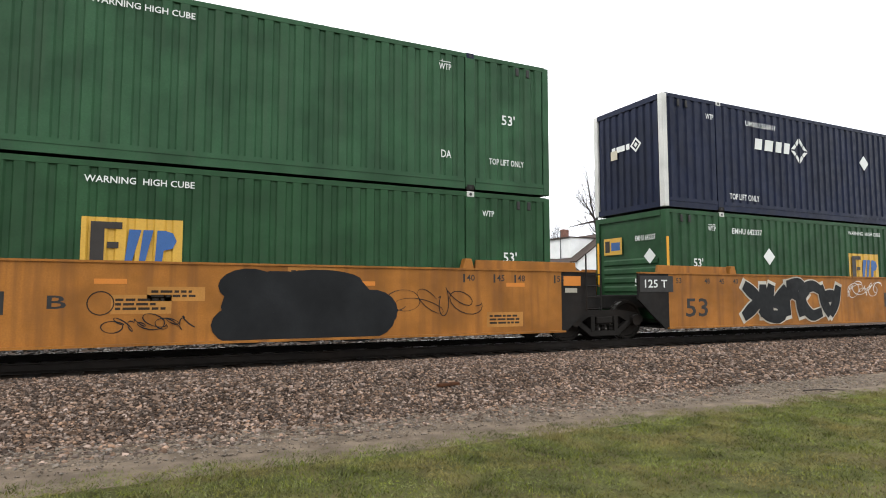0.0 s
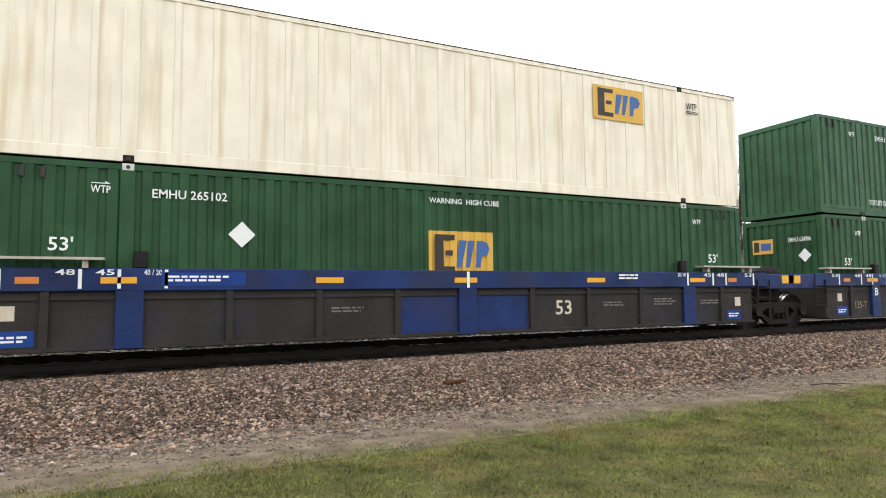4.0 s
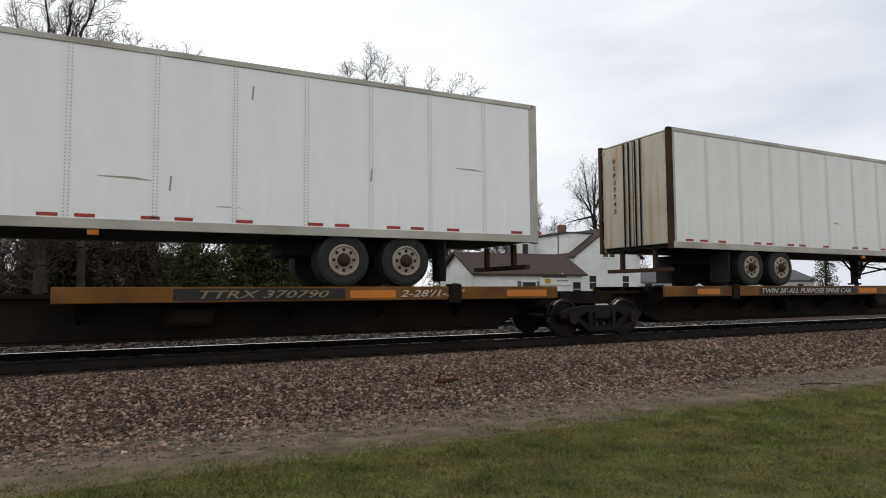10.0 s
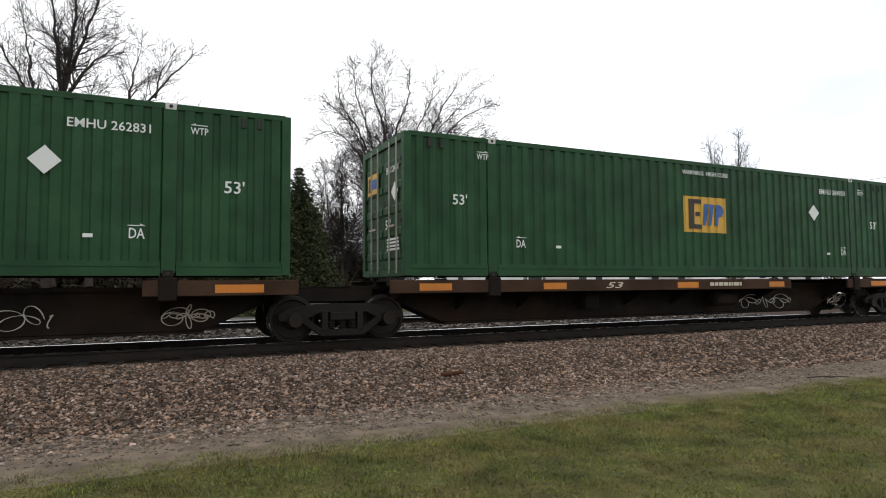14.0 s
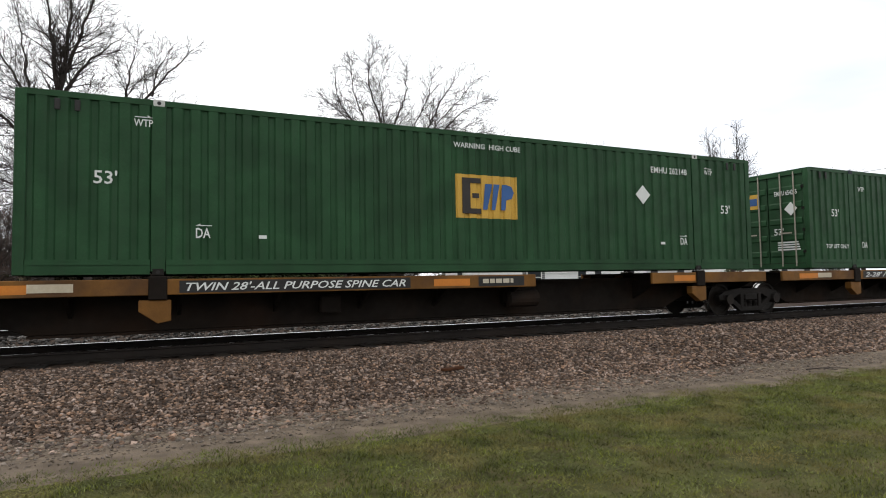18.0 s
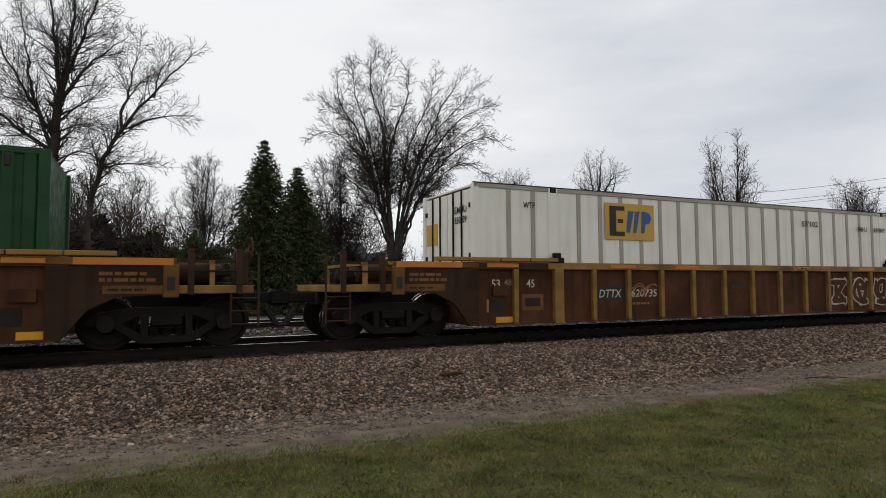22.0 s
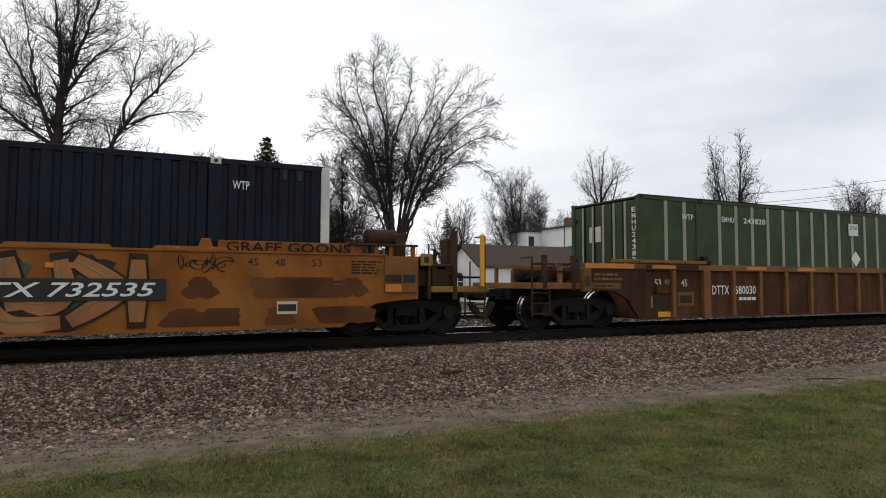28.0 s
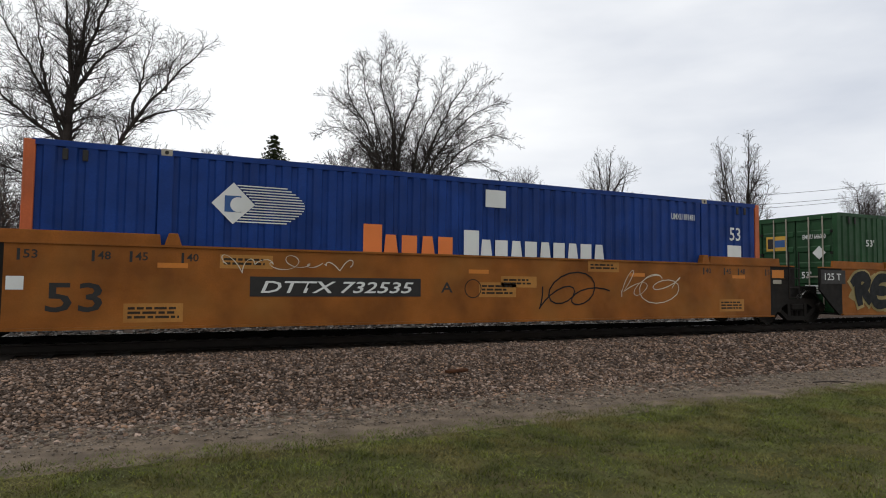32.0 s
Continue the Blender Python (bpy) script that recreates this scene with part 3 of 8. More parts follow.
# a broken board on the stones and a fallen twig on the lawn
board = thing("wood_scrap", "short broken brown board lying on the ballast", "wood", (4.25, 8.62, bed_z(8.62) + 0.045), turn=12)
part("board", box(bmesh.new(), -0.2, 0.2, -0.05, 0.05, -0.02, 0.02), "well_rust", board, bevel=0.006)
twig = thing("fallen_twig", "dark fallen twig lying on the grass edge", "twig", (9.9, 6.35, GROUND_Z + 0.05), turn=-18)
bm = bmesh.new()
rod(bm, (-0.32, 0.03, 0), (-0.08, 0.0, 0.02), 0.010)
rod(bm, (-0.08, 0.0, 0.02), (0.1, 0.05, 0.01), 0.009)
rod(bm, (0.1, 0.05, 0.01), (0.4, 0.0, 0.0), 0.007)
rod(bm, (-0.08, 0.0, 0.02), (0.12, -0.12, 0.0), 0.006)
part("twig_stem", bm, "bark", twig)


# ---- the train ----
TRAIN = []        # every thing that rides: (object, place along the train, height, tilt)
WHEELS = []       # wheelsets: (object, pose in its truck, place along the train, radius)


def riding(ob, u, z=0.0, tilt=0.0):
    ob.matrix_basis = pose(u, TRACK_Y, z, 0, tilt, 0)
    TRAIN.append((ob, u, z, tilt))
    return ob


# -- containers --
def corner_castings(parent, mat, x_list, z_list, name="corner_casting"):
    for x in x_list:
        for z in z_list:
            for s in (-1, 1):
                part(name, lambda b: box(b, -0.09, 0.09, -0.05, 0.05, -0.06, 0.06), mat, parent, at=(x, s * (BOX_W / 2 - 0.047), z), key="casting", bevel=0.01)
                if s < 0:
                    part("casting_hole", lambda b: lathe(b, [(-0.003, 0.032), (0.001, 0.032)], 12), "black_paint", parent, at=(x, -BOX_W / 2 - 0.003, z), key="casting_hole")


def container(u, z, body, label, post=None, casting="white_post", end="ribs", group="containers on the train", rail_h=0.26, ends_mat=None):
    """A 53 foot container of pressed steel sheet: rails, posts, ribbed walls, roof, floor, end wall or doors."""
    c = riding(thing("shipping_container", label, "container", group=group), u, z)
    post = post or body
    ends_mat = ends_mat or body
    hw, L, H = BOX_W / 2, BOX_L, BOX_H
    part("roof", lambda b: box(b, 0.05, L - 0.05, -hw + 0.03, hw - 0.03, H - 0.05, H - 0.02), body, c, key="roof")
    part("floor", lambda b: box(b, 0.05, L - 0.05, -hw + 0.05, hw - 0.05, 0.08, 0.18), "dark", c, key="floor")
    for s in (-1, 1):
        def low_rail(b):
            for x0, x1 in ((0.16, 1.86), (2.1, L - 2.1), (L - 1.86, L - 0.16)):
                prism(b, [(x0, 0.02), (x1, 0.02), (x1, rail_h), (x0, rail_h)], -hw + 0.012, -hw + 0.06)
                prism(b, [(x0, rail_h - 0.09), (x1, rail_h - 0.09), (x1, rail_h), (x0, rail_h)], -hw, -hw + 0.012)
        part("bottom_rail", low_rail, body, c, at=Matrix.Rotation(0 if s < 0 else math.pi, 4, "Z") if s < 0 else Matrix.Translation((L, 0, 0)) @ Matrix.Rotation(math.pi, 4, "Z"), key=("low_rail", rail_h))
        part("top_rail", lambda b: box(b, 0.1, L - 0.1, -0.03, 0.03, -0.05, 0.05), body, c, at=(0, s * (hw - 0.034), H - 0.055), key="top_rail", bevel=0.006)
        for x0, x1 in ((0.16, 1.87), (2.09, L - 2.09), (L - 1.87, L - 0.16)):
            part("side_panel", lambda b: corrugated(b, x0, x1, rail_h, H - 0.1, s * (hw - 0.008), 0.035, sign=s), body, c, key=("panel", x0, s, rail_h))
        for x in (1.98, L - 1.98):
            part("lift_post", lambda b: box(b, -0.11, 0.11, -0.04, 0.04, 0.06, H - 0.08), body, c, at=(x, s * (hw - 0.04), 0), key="lift_post", bevel=0.008)
        for x in (0.08, L - 0.08):
            part("corner_post", lambda b: box(b, -0.08, 0.08, -0.08, 0.08, 0.02, H - 0.02), post, c, at=(x, s * (hw - 0.081), 0), key="corner_post", bevel=0.012)
    corner_castings(c, casting, (1.98, L - 1.98), (H - 0.055,))
    corner_castings(c, "dark", (1.98, L - 1.98), (0.055,))
    for x in (0.55, 0.82, L - 0.55, L - 0.82):
        part("tie_slot", lambda b: box(b, -0.04, 0.04, -0.012, 0.012, -0.09, 0.09), "black_paint", c, at=(x, -hw - 0.001, H - 0.22), key="tie_slot", bevel=0.01)
    # the end that faces back along the train
    if end == "ribs":
        back = part("end_wall", lambda b: box(b, 0.05, 0.08, -hw + 0.16, hw - 0.16, 0.1, H - 0.1), ends_mat, c, key="end_wall")
        for k in range(6):
            part("end_rib", lambda b: prism(b, [(0.05, -0.09), (0.05, 0.09), (0.02, 0.05), (0.02, -0.05)], -hw + 0.3, hw - 0.3), ends_mat, back, at=(0, 0, 0.45 + 0.235 * k), key="end_rib")
        part("end_header", lambda b: box(b, 0.0, 0.06, -hw + 0.16, hw - 0.16, H - 0.16, H - 0.02), ends_mat, c, key="end_header")
    elif end == "upright":
        def upright(b):
            corrugated(b, -hw + 0.16, hw - 0.16, 0.15, H - 0.1, 0.0, 0.04, 0.25)
            bmesh.ops.rotate(b, verts=b.verts[:], cent=(0, 0, 0), matrix=Matrix.Rotation(radians(-90), 3, "Z"))
            bmesh.ops.translate(b, verts=b.verts[:], vec=(0.02, 0, 0))
        part("end_wall", upright, ends_mat, c, key="upright_end")
        part("end_header", lambda b: box(b, 0.0, 0.06, -hw + 0.16, hw - 0.16, H - 0.16, H - 0.02), ends_mat, c, key="end_header")
        part("end_sill", lambda b: box(b, 0.0, 0.06, -hw + 0.16, hw - 0.16, 0.02, 0.16), ends_mat, c, key="end_sill")
    else:
        for s in (-1, 1):
            door = part("door", lambda b: box(b, 0.05, 0.09, -0.55, 0.55, 0.16, H - 0.16), ends_mat, c, at=(0, s * 0.565, 0), key="door_leaf", bevel=0.01)
            for k in range(5):
                part("door_rib", lambda b: prism(b, [(0.05, -0.1), (0.05, 0.1), (0.025, 0.06), (0.025, -0.06)], -0.5, 0.5), ends_mat, door, at=(0, 0, 0.45 + 0.47 * k), key="door_rib")
            for d in (-0.3, 0.12):
                part("lock_rod", lambda b: rod(b, (0.0, 0, 0.08), (0.0, 0, H - 0.08), 0.02), "grey_rib", door, at=(0, d, 0), key="lock_rod")
            for k in range(4):
                part("hinge", lambda b: box(b, 0.0, 0.05, -0.05, 0.05, -0.04, 0.04), "dark", door, at=(0, s * 0.56, 0.5 + 0.62 * k), key="hinge")
            part("lock_handle", lambda b: box(b, -0.03, 0.0, -0.2, 0.2, -0.02, 0.02), "grey_rib", door, at=(0, 0, 1.05), key="lock_handle")
        part("end_header", lambda b: box(b, 0.0, 0.06, -hw + 0.16, hw - 0.16, H - 0.16, H - 0.02), ends_mat, c, key="end_header")
        part("end_sill", lambda b: box(b, 0.0, 0.06, -hw + 0.16, hw - 0.16, 0.02, 0.16), ends_mat, c, key="end_sill")
    def front(b):
        box(b, L - 0.08, L - 0.05, -hw + 0.16, hw - 0.16, 0.02, H - 0.02)
    part("front_wall", front, ends_mat, c, key="front_wall")
    return c


def panelled(u, z, body, rib, label, rail=None):
    """A sheet-and-post container: smooth panels between flat upright posts."""
    c = riding(thing("shipping_container", label, "container", group="containers on the train"), u, z)
    hw, L, H = BOX_W / 2, BOX_L, BOX_H
    part("roof", lambda b: box(b, 0.05, L - 0.05, -hw + 0.02, hw - 0.02, H - 0.05, H - 0.01), body, c, key="roof2")
    part("floor", lambda b: box(b, 0.05, L - 0.05, -hw + 0.05, hw - 0.05, 0.06, 0.2), "dark", c, key="floor2")
    for s in (-1, 1):
        part("side_skin", lambda b: box(b, 0.1, L - 0.1, -0.01, 0.01, 0.1, H - 0.06), body, c, at=(0, s * (hw - 0.03), 0), key="side_skin")
        part("top_rail", lambda b: box(b, 0.0, L, -0.03, 0.03, -0.045, 0.045), rail or rib, c, at=(0, s * (hw - 0.03), H - 0.045), key="top_rail2", bevel=0.006)
        part("roof_edge", lambda b: box(b, 0.0, L, -0.035, 0.035, 0.0, 0.02), "dark", c, at=(0, s * (hw - 0.03), H), key="roof_edge")
        part("bottom_rail", lambda b: box(b, 0.0, L, -0.03, 0.03, 0.0, 0.2), rail or rib, c, at=(0, s * (hw - 0.03), 0), key="bottom_rail2", bevel=0.006)
        for x in (1.98, L - 1.98):
            part("lift_post", lambda b: box(b, -0.13, 0.13, -0.04, 0.04, 0.0, H), body, c, at=(x, s * (hw - 0.039), 0), key="lift_post2", bevel=0.01)
        for k in range(-2, 23):
            x = 2.07 + 0.6114 * k
            if min(abs(x - 1.98), abs(x - L + 1.98)) > 0.3:
                part("side_post", lambda b: box(b, -0.055, 0.055, -0.01, 0.01, 0.2, H - 0.09), rib, c, at=(x, s * (hw - 0.014), 0), key="side_post", bevel=0.004)
        for x in (0.06, L - 0.06):
            part("corner_post", lambda b: box(b, -0.07, 0.07, -0.07, 0.07, 0.0, H), body, c, at=(x, s * (hw - 0.07), 0), key="corner_post2", bevel=0.015)
    corner_castings(c, "dark", (1.98, L - 1.98), (H - 0.055, 0.055))
    for s in (-1, 1):
        door = part("door", lambda b: box(b, 0.02, 0.06, -0.57, 0.57, 0.12, H - 0.1), body, c, at=(0, s * 0.585, 0), key="door2", bevel=0.01)
        for d in (-0.15, 0.25):
            part("lock_rod", lambda b: rod(b, (0.0, 0, 0.1), (0.0, 0, H - 0.1), 0.022), "dark", door, at=(0, d * -s, 0), key="lock_rod2")
        for k in range(3):
            part("hinge", lambda b: box(b, 0.0, 0.04, -0.08, 0.08, -0.05, 0.05), "dark", door, at=(0, s * 0.55, 0.35 + 1.05 * k), key="hinge2")
    part("front_wall", lambda b: box(b, L - 0.06, L - 0.03, -hw + 0.12, hw - 0.12, 0.1, H - 0.06), body, c, key="front2")
    return c


def logo_board(c, x0, x1, z0, z1, flat=False):
    """A yellow board with one dark and two blue block shapes."""
    y = -BOX_W / 2 - 0.004
    if flat:
        board = plate(x0, x1, z0, z1, "logo_yellow", c, y - 0.004, "logo_panel")
    else:
        board = part("logo_panel", on_ribs(x0, x1, z0, z1), "logo_yellow", c)
    w, h = x1 - x0, z1 - z0
    def q(*pts):
        return [(x0 + a * w, z0 + b * h) for a, b in pts]
    yy = y - (0.010 if flat else 0.003)
    patch(q((0.09, 0.1), (0.39, 0.1), (0.39, 0.22), (0.22, 0.22), (0.22, 0.80), (0.39, 0.80), (0.39, 0.92), (0.09, 0.92)), "logo_black", board, yy, "emblem")
    patch(q((0.25, 0.46), (0.36, 0.46), (0.36, 0.57), (0.25, 0.57)), "logo_black", board, yy, "emblem")
    patch(q((0.42, 0.2), (0.49, 0.2), (0.58, 0.8), (0.46, 0.8)), "logo_blue", board, yy, "emblem")
    patch(q((0.56, 0.2), (0.62, 0.2), (0.70, 0.8), (0.60, 0.8)), "logo_blue", board, yy, "emblem")
    patch(q((0.72, 0.2), (0.79, 0.2), (0.81, 0.44), (0.90, 0.48), (0.94, 0.62), (0.90, 0.76), (0.82, 0.8), (0.74, 0.8)), "logo_blue", board, yy, "emblem")


def placard(c, x, z, r=0.225, mat="white_paint"):
    y = -BOX_W / 2 - 0.012
    p = part("placard_holder", lambda b: prism(b, [(0, -r), (r, 0), (0, r), (-r, 0)], 0, 0.01), mat, c, at=(x, y, z), key=("placard", r))
    return p


def arrow(c, x0, x1, z, mat="white_paint", left=False):
    y = -BOX_W / 2 - 0.004
    bm = box(bmesh.new(), x0, x1, y, y + 0.003, z - 0.007, z + 0.007)
    tip, back = (x0, x0 + 0.07) if left else (x1, x1 - 0.07)
    pts = [(back, z + 0.035), (back, z), (tip, z)] if not left else [(tip, z), (back, z), (back, z + 0.035)]
    prism(bm, pts, y, y + 0.003)
    part("arrow_mark", bm, mat, c)


def standard_marks(c, number, kind, mat="white_paint"):
    """The stencilled markings of the green containers; heights are above the container's floor."""
    T = BOX_L
    if kind == "door_left":           # number near the far lift post
        words("53'", 1.05, 1.38, 1.46, 1.68, mat, c)
        words("53'", 15.03, 15.36, 1.43, 1.65, mat, c)
        words("DA", 2.55, 2.78, 0.62, 0.79, mat, c)
        words("DA", 13.59, 13.82, 0.62, 0.79, mat, c)
        arrow(c, 2.55, 2.8, 0.83, mat, True)
        arrow(c, 13.57, 13.82, 0.83, mat)
        words(number, 12.70, 13.88, 2.35, 2.50, mat, c)
        words("WTP", 1.61, 1.89, 2.43, 2.55, mat, c)
        words("WTP", 14.48, 14.76, 2.40, 2.52, mat, c)
        arrow(c, 1.62, 1.88, 2.585, mat)
        arrow(c, 14.49, 14.75, 2.56, mat, True)
        words("WARNING  HIGH CUBE", 7.40, 9.0, 2.55, 2.66, mat, c)
        logo_board(c, 7.45, 8.9, 1.11, 2.01)
        placard(c, 12.42, 1.8)
        bars(3.57, 3.76, 0.6, 0.71, 1, mat, c, -1.299, 3)
        bars(12.95, 13.14, 0.6, 0.71, 1, mat, c, -1.299, 3)
    elif kind == "number_left":       # lower containers of the first wells
        words("53'", 0.92, 1.25, 1.47, 1.69, mat, c)
        words("53'", 14.95, 15.28, 1.45, 1.67, mat, c)
        words("WTP", 1.46, 1.74, 2.40, 2.52, mat, c)
        words("WTP", 14.45, 14.73, 2.40, 2.52, mat, c)
        arrow(c, 1.47, 1.73, 2.555, mat)
        words(number, 2.34, 3.5, 2.36, 2.51, mat, c)
        placard(c, 3.75, 1.8)
        words("WARNING  HIGH CUBE", 7.29, 8.9, 2.55, 2.66, mat, c)
        logo_board(c, 7.28, 8.74, 1.09, 2.0)
        plate(0.02, 0.1, 1.0, 2.2, "yellow", c, -1.2995, "corner_stripe")
        part("corner_stripe", box(bmesh.new(), -0.004, 0.0, 1.14, 1.22, 1.0, 2.2), "yellow", c)
    elif kind == "top":               # top containers with the board near the left post
        words(number, 0.57, 1.74, 2.38, 2.53, mat, c)
        words("53'", 0.88, 1.22, 1.48, 1.70, mat, c)
        words("TOP LIFT ONLY", 0.62, 1.48, 0.60, 0.73, mat, c)
        words("WTP", 2.35, 2.62, 2.47, 2.6, mat, c)
        arrow(c, 2.35, 2.61, 2.64, mat)
        words("DA", 2.35, 2.58, 0.62, 0.78, mat, c)
        arrow(c, 2.35, 2.6, 0.83, mat, True)
        placard(c, 3.73, 2.27)
        logo_board(c, 4.46, 5.92, 1.61, 2.51)
        words("WARNING HIGH CUBE", 7.26, 8.83, 2.54, 2.65, mat, c)
        words("WTP", 13.45, 13.73, 2.45, 2.58, mat, c)
        arrow(c, 13.46, 13.72, 2.62, mat, True)
        words("53'", 14.93, 15.26, 1.46, 1.68, mat, c)
        words("TOP LIFT ONLY", 14.62, 15.48, 0.58, 0.71, mat, c)
        words("DA", 13.5, 13.73, 0.62, 0.78, mat, c)


def end_marks(c, number, logo=True, rows=True):
    """Markings on the wall that faces back."""
    words(number, -0.25, -0.95, 2.16, 2.30, "white_paint", c, end=True, at_x=0.012)
    words("53'", -0.2, -0.5, 1.0, 1.2, "white_paint", c, end=True, at_x=0.012)
    if logo:
        part("end_logo_panel", box(bmesh.new(), 0.008, 0.014, 0.25, 0.95, 1.85, 2.3), "logo_yellow", c)
        part("end_emblem", box(bmesh.new(), 0.004, 0.008, 0.72, 0.9, 1.92, 2.23), "logo_black", c)
        part("end_emblem", box(bmesh.new(), 0.004, 0.008, 0.32, 0.66, 1.96, 2.18), "logo_blue", c)
    part("end_placard", lambda b: [b.faces.new([b.verts.new(p) for p in ((0, -0.2, 0), (0, 0, -0.2), (0, 0.2, 0), (0, 0, 0.2))])], "white_paint", c, at=(0.006, -0.75, 1.75), key="end_placard")
    bars_end = bmesh.new()
    for k in range(4):
        box(bars_end, 0.006, 0.012, -1.0 + 0.02 * k, -0.3, 0.55 + 0.07 * k, 0.59 + 0.07 * k)
    part("small_print", bars_end, "white_paint", c)


# -- running gear --
def truck(parent, u, x, wheel_r=0.42, base=1.79):
    """A two-axle freight truck; u is the parent's place along the train, x the truck's on it."""
    t = part("truck", lambda b: box(b, -0.2, 0.2, -1.02, 1.02, 0.36, 0.66), "truck", parent, at=(x, 0, 0), key="bolster", bevel=0.02)
    h = base / 2
    for s in (-1, 1):
        def frame_side(b):
            y0, y1 = -0.06, 0.06
            prism(b, [(-1.18, 0.40), (-0.72, 0.40), (-0.46, 0.56), (0.46, 0.56), (0.72, 0.40), (1.18, 0.40), (1.2, 0.52), (1.02, 0.62), (0.5, 0.70), (-0.5, 0.70), (-1.02, 0.62), (-1.2, 0.52)], y0, y1)
            prism(b, [(-0.40, 0.10), (0.40, 0.10), (0.86, 0.42), (0.66, 0.44), (0.36, 0.215), (-0.36, 0.215), (-0.66, 0.44), (-0.86, 0.42)], y0, y1)
            for k in (-1, 1):
                box(b, k * 0.34 - 0.06, k * 0.34 + 0.06, y0 - 0.01, y1 + 0.01, 0.2, 0.58)
        side = part("side_frame", frame_side, "truck", t, at=(0, s * 1.0, 0), key="side_frame", bevel=0.012)
        for k in (-1, 1):
            part("bearing_cap", lambda b: lathe(b, [(-0.09, 0.10), (-0.09, 0.13), (0.09, 0.13), (0.09, 0.10)], 14), "wheel", t, at=(k * h, s * 1.07, wheel_r), key="bearing_cap")
            part("bearing_adapter", lambda b: box(b, -0.15, 0.15, -0.07, 0.07, -0.02, 0.16), "truck", t, at=(k * h, s * 1.0, wheel_r - 0.02), key="adapter", bevel=0.02)
        for k in (-0.2, 0.0, 0.2):
            def spring(b):
                rings = []
                for i in range(11):
                    rings.append((0.21 + 0.016 * i, 0.075 if i % 2 else 0.055))
                lathe(b, rings, 10, "z")
            part("spring", spring, "truck", t, at=(k, s * 1.0, 0), key="spring")
        part("bolster_end", lambda b: box(b, -0.24, 0.24, -0.05, 0.05, 0.39, 0.55), "truck", t, at=(0, s * 1.03, 0), key="bolster_end", bevel=0.02)
    for k in (-1, 1):
        def wheelset(b):
            lathe(b, [(-1.0, 0.075), (1.0, 0.075)], 10)
            for s in (-1, 1):
                rr = wheel_r
                lathe(b, [(s * 0.69, rr + 0.028), (s * 0.715, rr + 0.026), (s * 0.725, rr + 0.002), (s * 0.82, rr - 0.003), (s * 0.825, rr - 0.055), (s * 0.79, rr - 0.08), (s * 0.775, 0.19), (s * 0.83, 0.15), (s * 0.83, 0.09)], 28)
        m = Matrix.Translation((k * h, 0, wheel_r))
        axle = part("wheelset", wheelset, "wheel", t, at=m, key=("wheelset", wheel_r))
        me = axle.data
        if len(me.materials) < 2:
            me.materials.append(MAT["tread"])
            for f in me.polygons:
                if math.hypot(f.center.x, f.center.z) > wheel_r - 0.012 and abs(f.normal.y) < 0.5:
                    f.material_index = 1
        WHEELS.append((axle, (k * h, 0, wheel_r), u + x + k * h, wheel_r))
    return t


def coupler(parent, x, way):
    c = part("coupler", lambda b: box(b, -0.45, 0.45, -0.1, 0.1, 0.72, 0.92), "dark", parent, at=(x, 0, 0), key="coupler_bar", bevel=0.02)
    part("coupler_head", lambda b: box(b, -0.16, 0.16, -0.18, 0.18, 0.66, 0.98), "dark", c, at=(way * 0.42, 0, 0), key="coupler_head", bevel=0.05)
    bm = bmesh.new()
    for y in (-0.35, -0.2):
        last = None
        for i in range(7):
            a = i / 6
            p = (way * (0.1 + 0.55 * a), y, 0.62 - 0.34 * math.sin(math.pi * min(1, a * 1.05)))
            if last:
                rod(bm, last, p, 0.028)
            last = p
    part("air_hose", bm, "rubber", c)
    return c


def handrails(parent, x, way, top=1.65, mat="dark"):
    """Steps, grab irons and end posts at the free end of a car."""
    for y in (-1.4, 1.4):
        part("end_post", rod(bmesh.new(), (x, y, 0.35), (x, y, top), 0.022), mat, parent)
        part("step_post", rod(bmesh.new(), (x - way * 0.45, y, 0.35), (x - way * 0.45, y, 0.95), 0.02), mat, parent)
        for z in (0.4, 0.62, 0.84):
            part("step", rod(bmesh.new(), (x, y, z), (x - way * 0.45, y, z), 0.016), mat, parent)
    part("grab_iron", rod(bmesh.new(), (x, -1.4, top), (x, -1.0, top), 0.018), mat, parent)


def brake_gear(parent, x, z, way=1, mat="dark", wheel="truck", tall=0.75):
    g = part("brake_stand", lambda b: box(b, -0.12, 0.12, -0.2, 0.2, 0, tall), mat, parent, at=(x, -0.55, z), key=("brake_stand", tall), bevel=0.03)
    bm = bmesh.new()
    for k in range(16):
        a, b = 2 * math.pi * k / 16, 2 * math.pi * (k + 1) / 16
        rod(bm, (way * 0.18, 0.26 * math.cos(a), tall + 0.26 * math.sin(a)), (way * 0.18, 0.26 * math.cos(b), tall + 0.26 * math.sin(b)), 0.018, 5)
    for k in range(4):
        a = math.pi * k / 2 + 0.4
        rod(bm, (way * 0.15, 0, tall), (way * 0.18, 0.26 * math.cos(a), tall + 0.26 * math.sin(a)), 0.013, 5)
    part("handbrake_wheel", bm, wheel, g)
    part("valve_body", lambda b: lathe(b, [(-0.3, 0.08), (-0.24, 0.16), (0.24, 0.16), (0.3, 0.08)], 12, "x"), mat, g, at=(way * -0.55, 0.2, 0.22), key="valve_body")
    part("valve_block", lambda b: box(b, -0.2, 0.2, -0.22, 0.22, 0.0, 0.4), mat, g, at=(way * -0.95, 0.1, 0.0), key="valve_block", bevel=0.05)
    return g


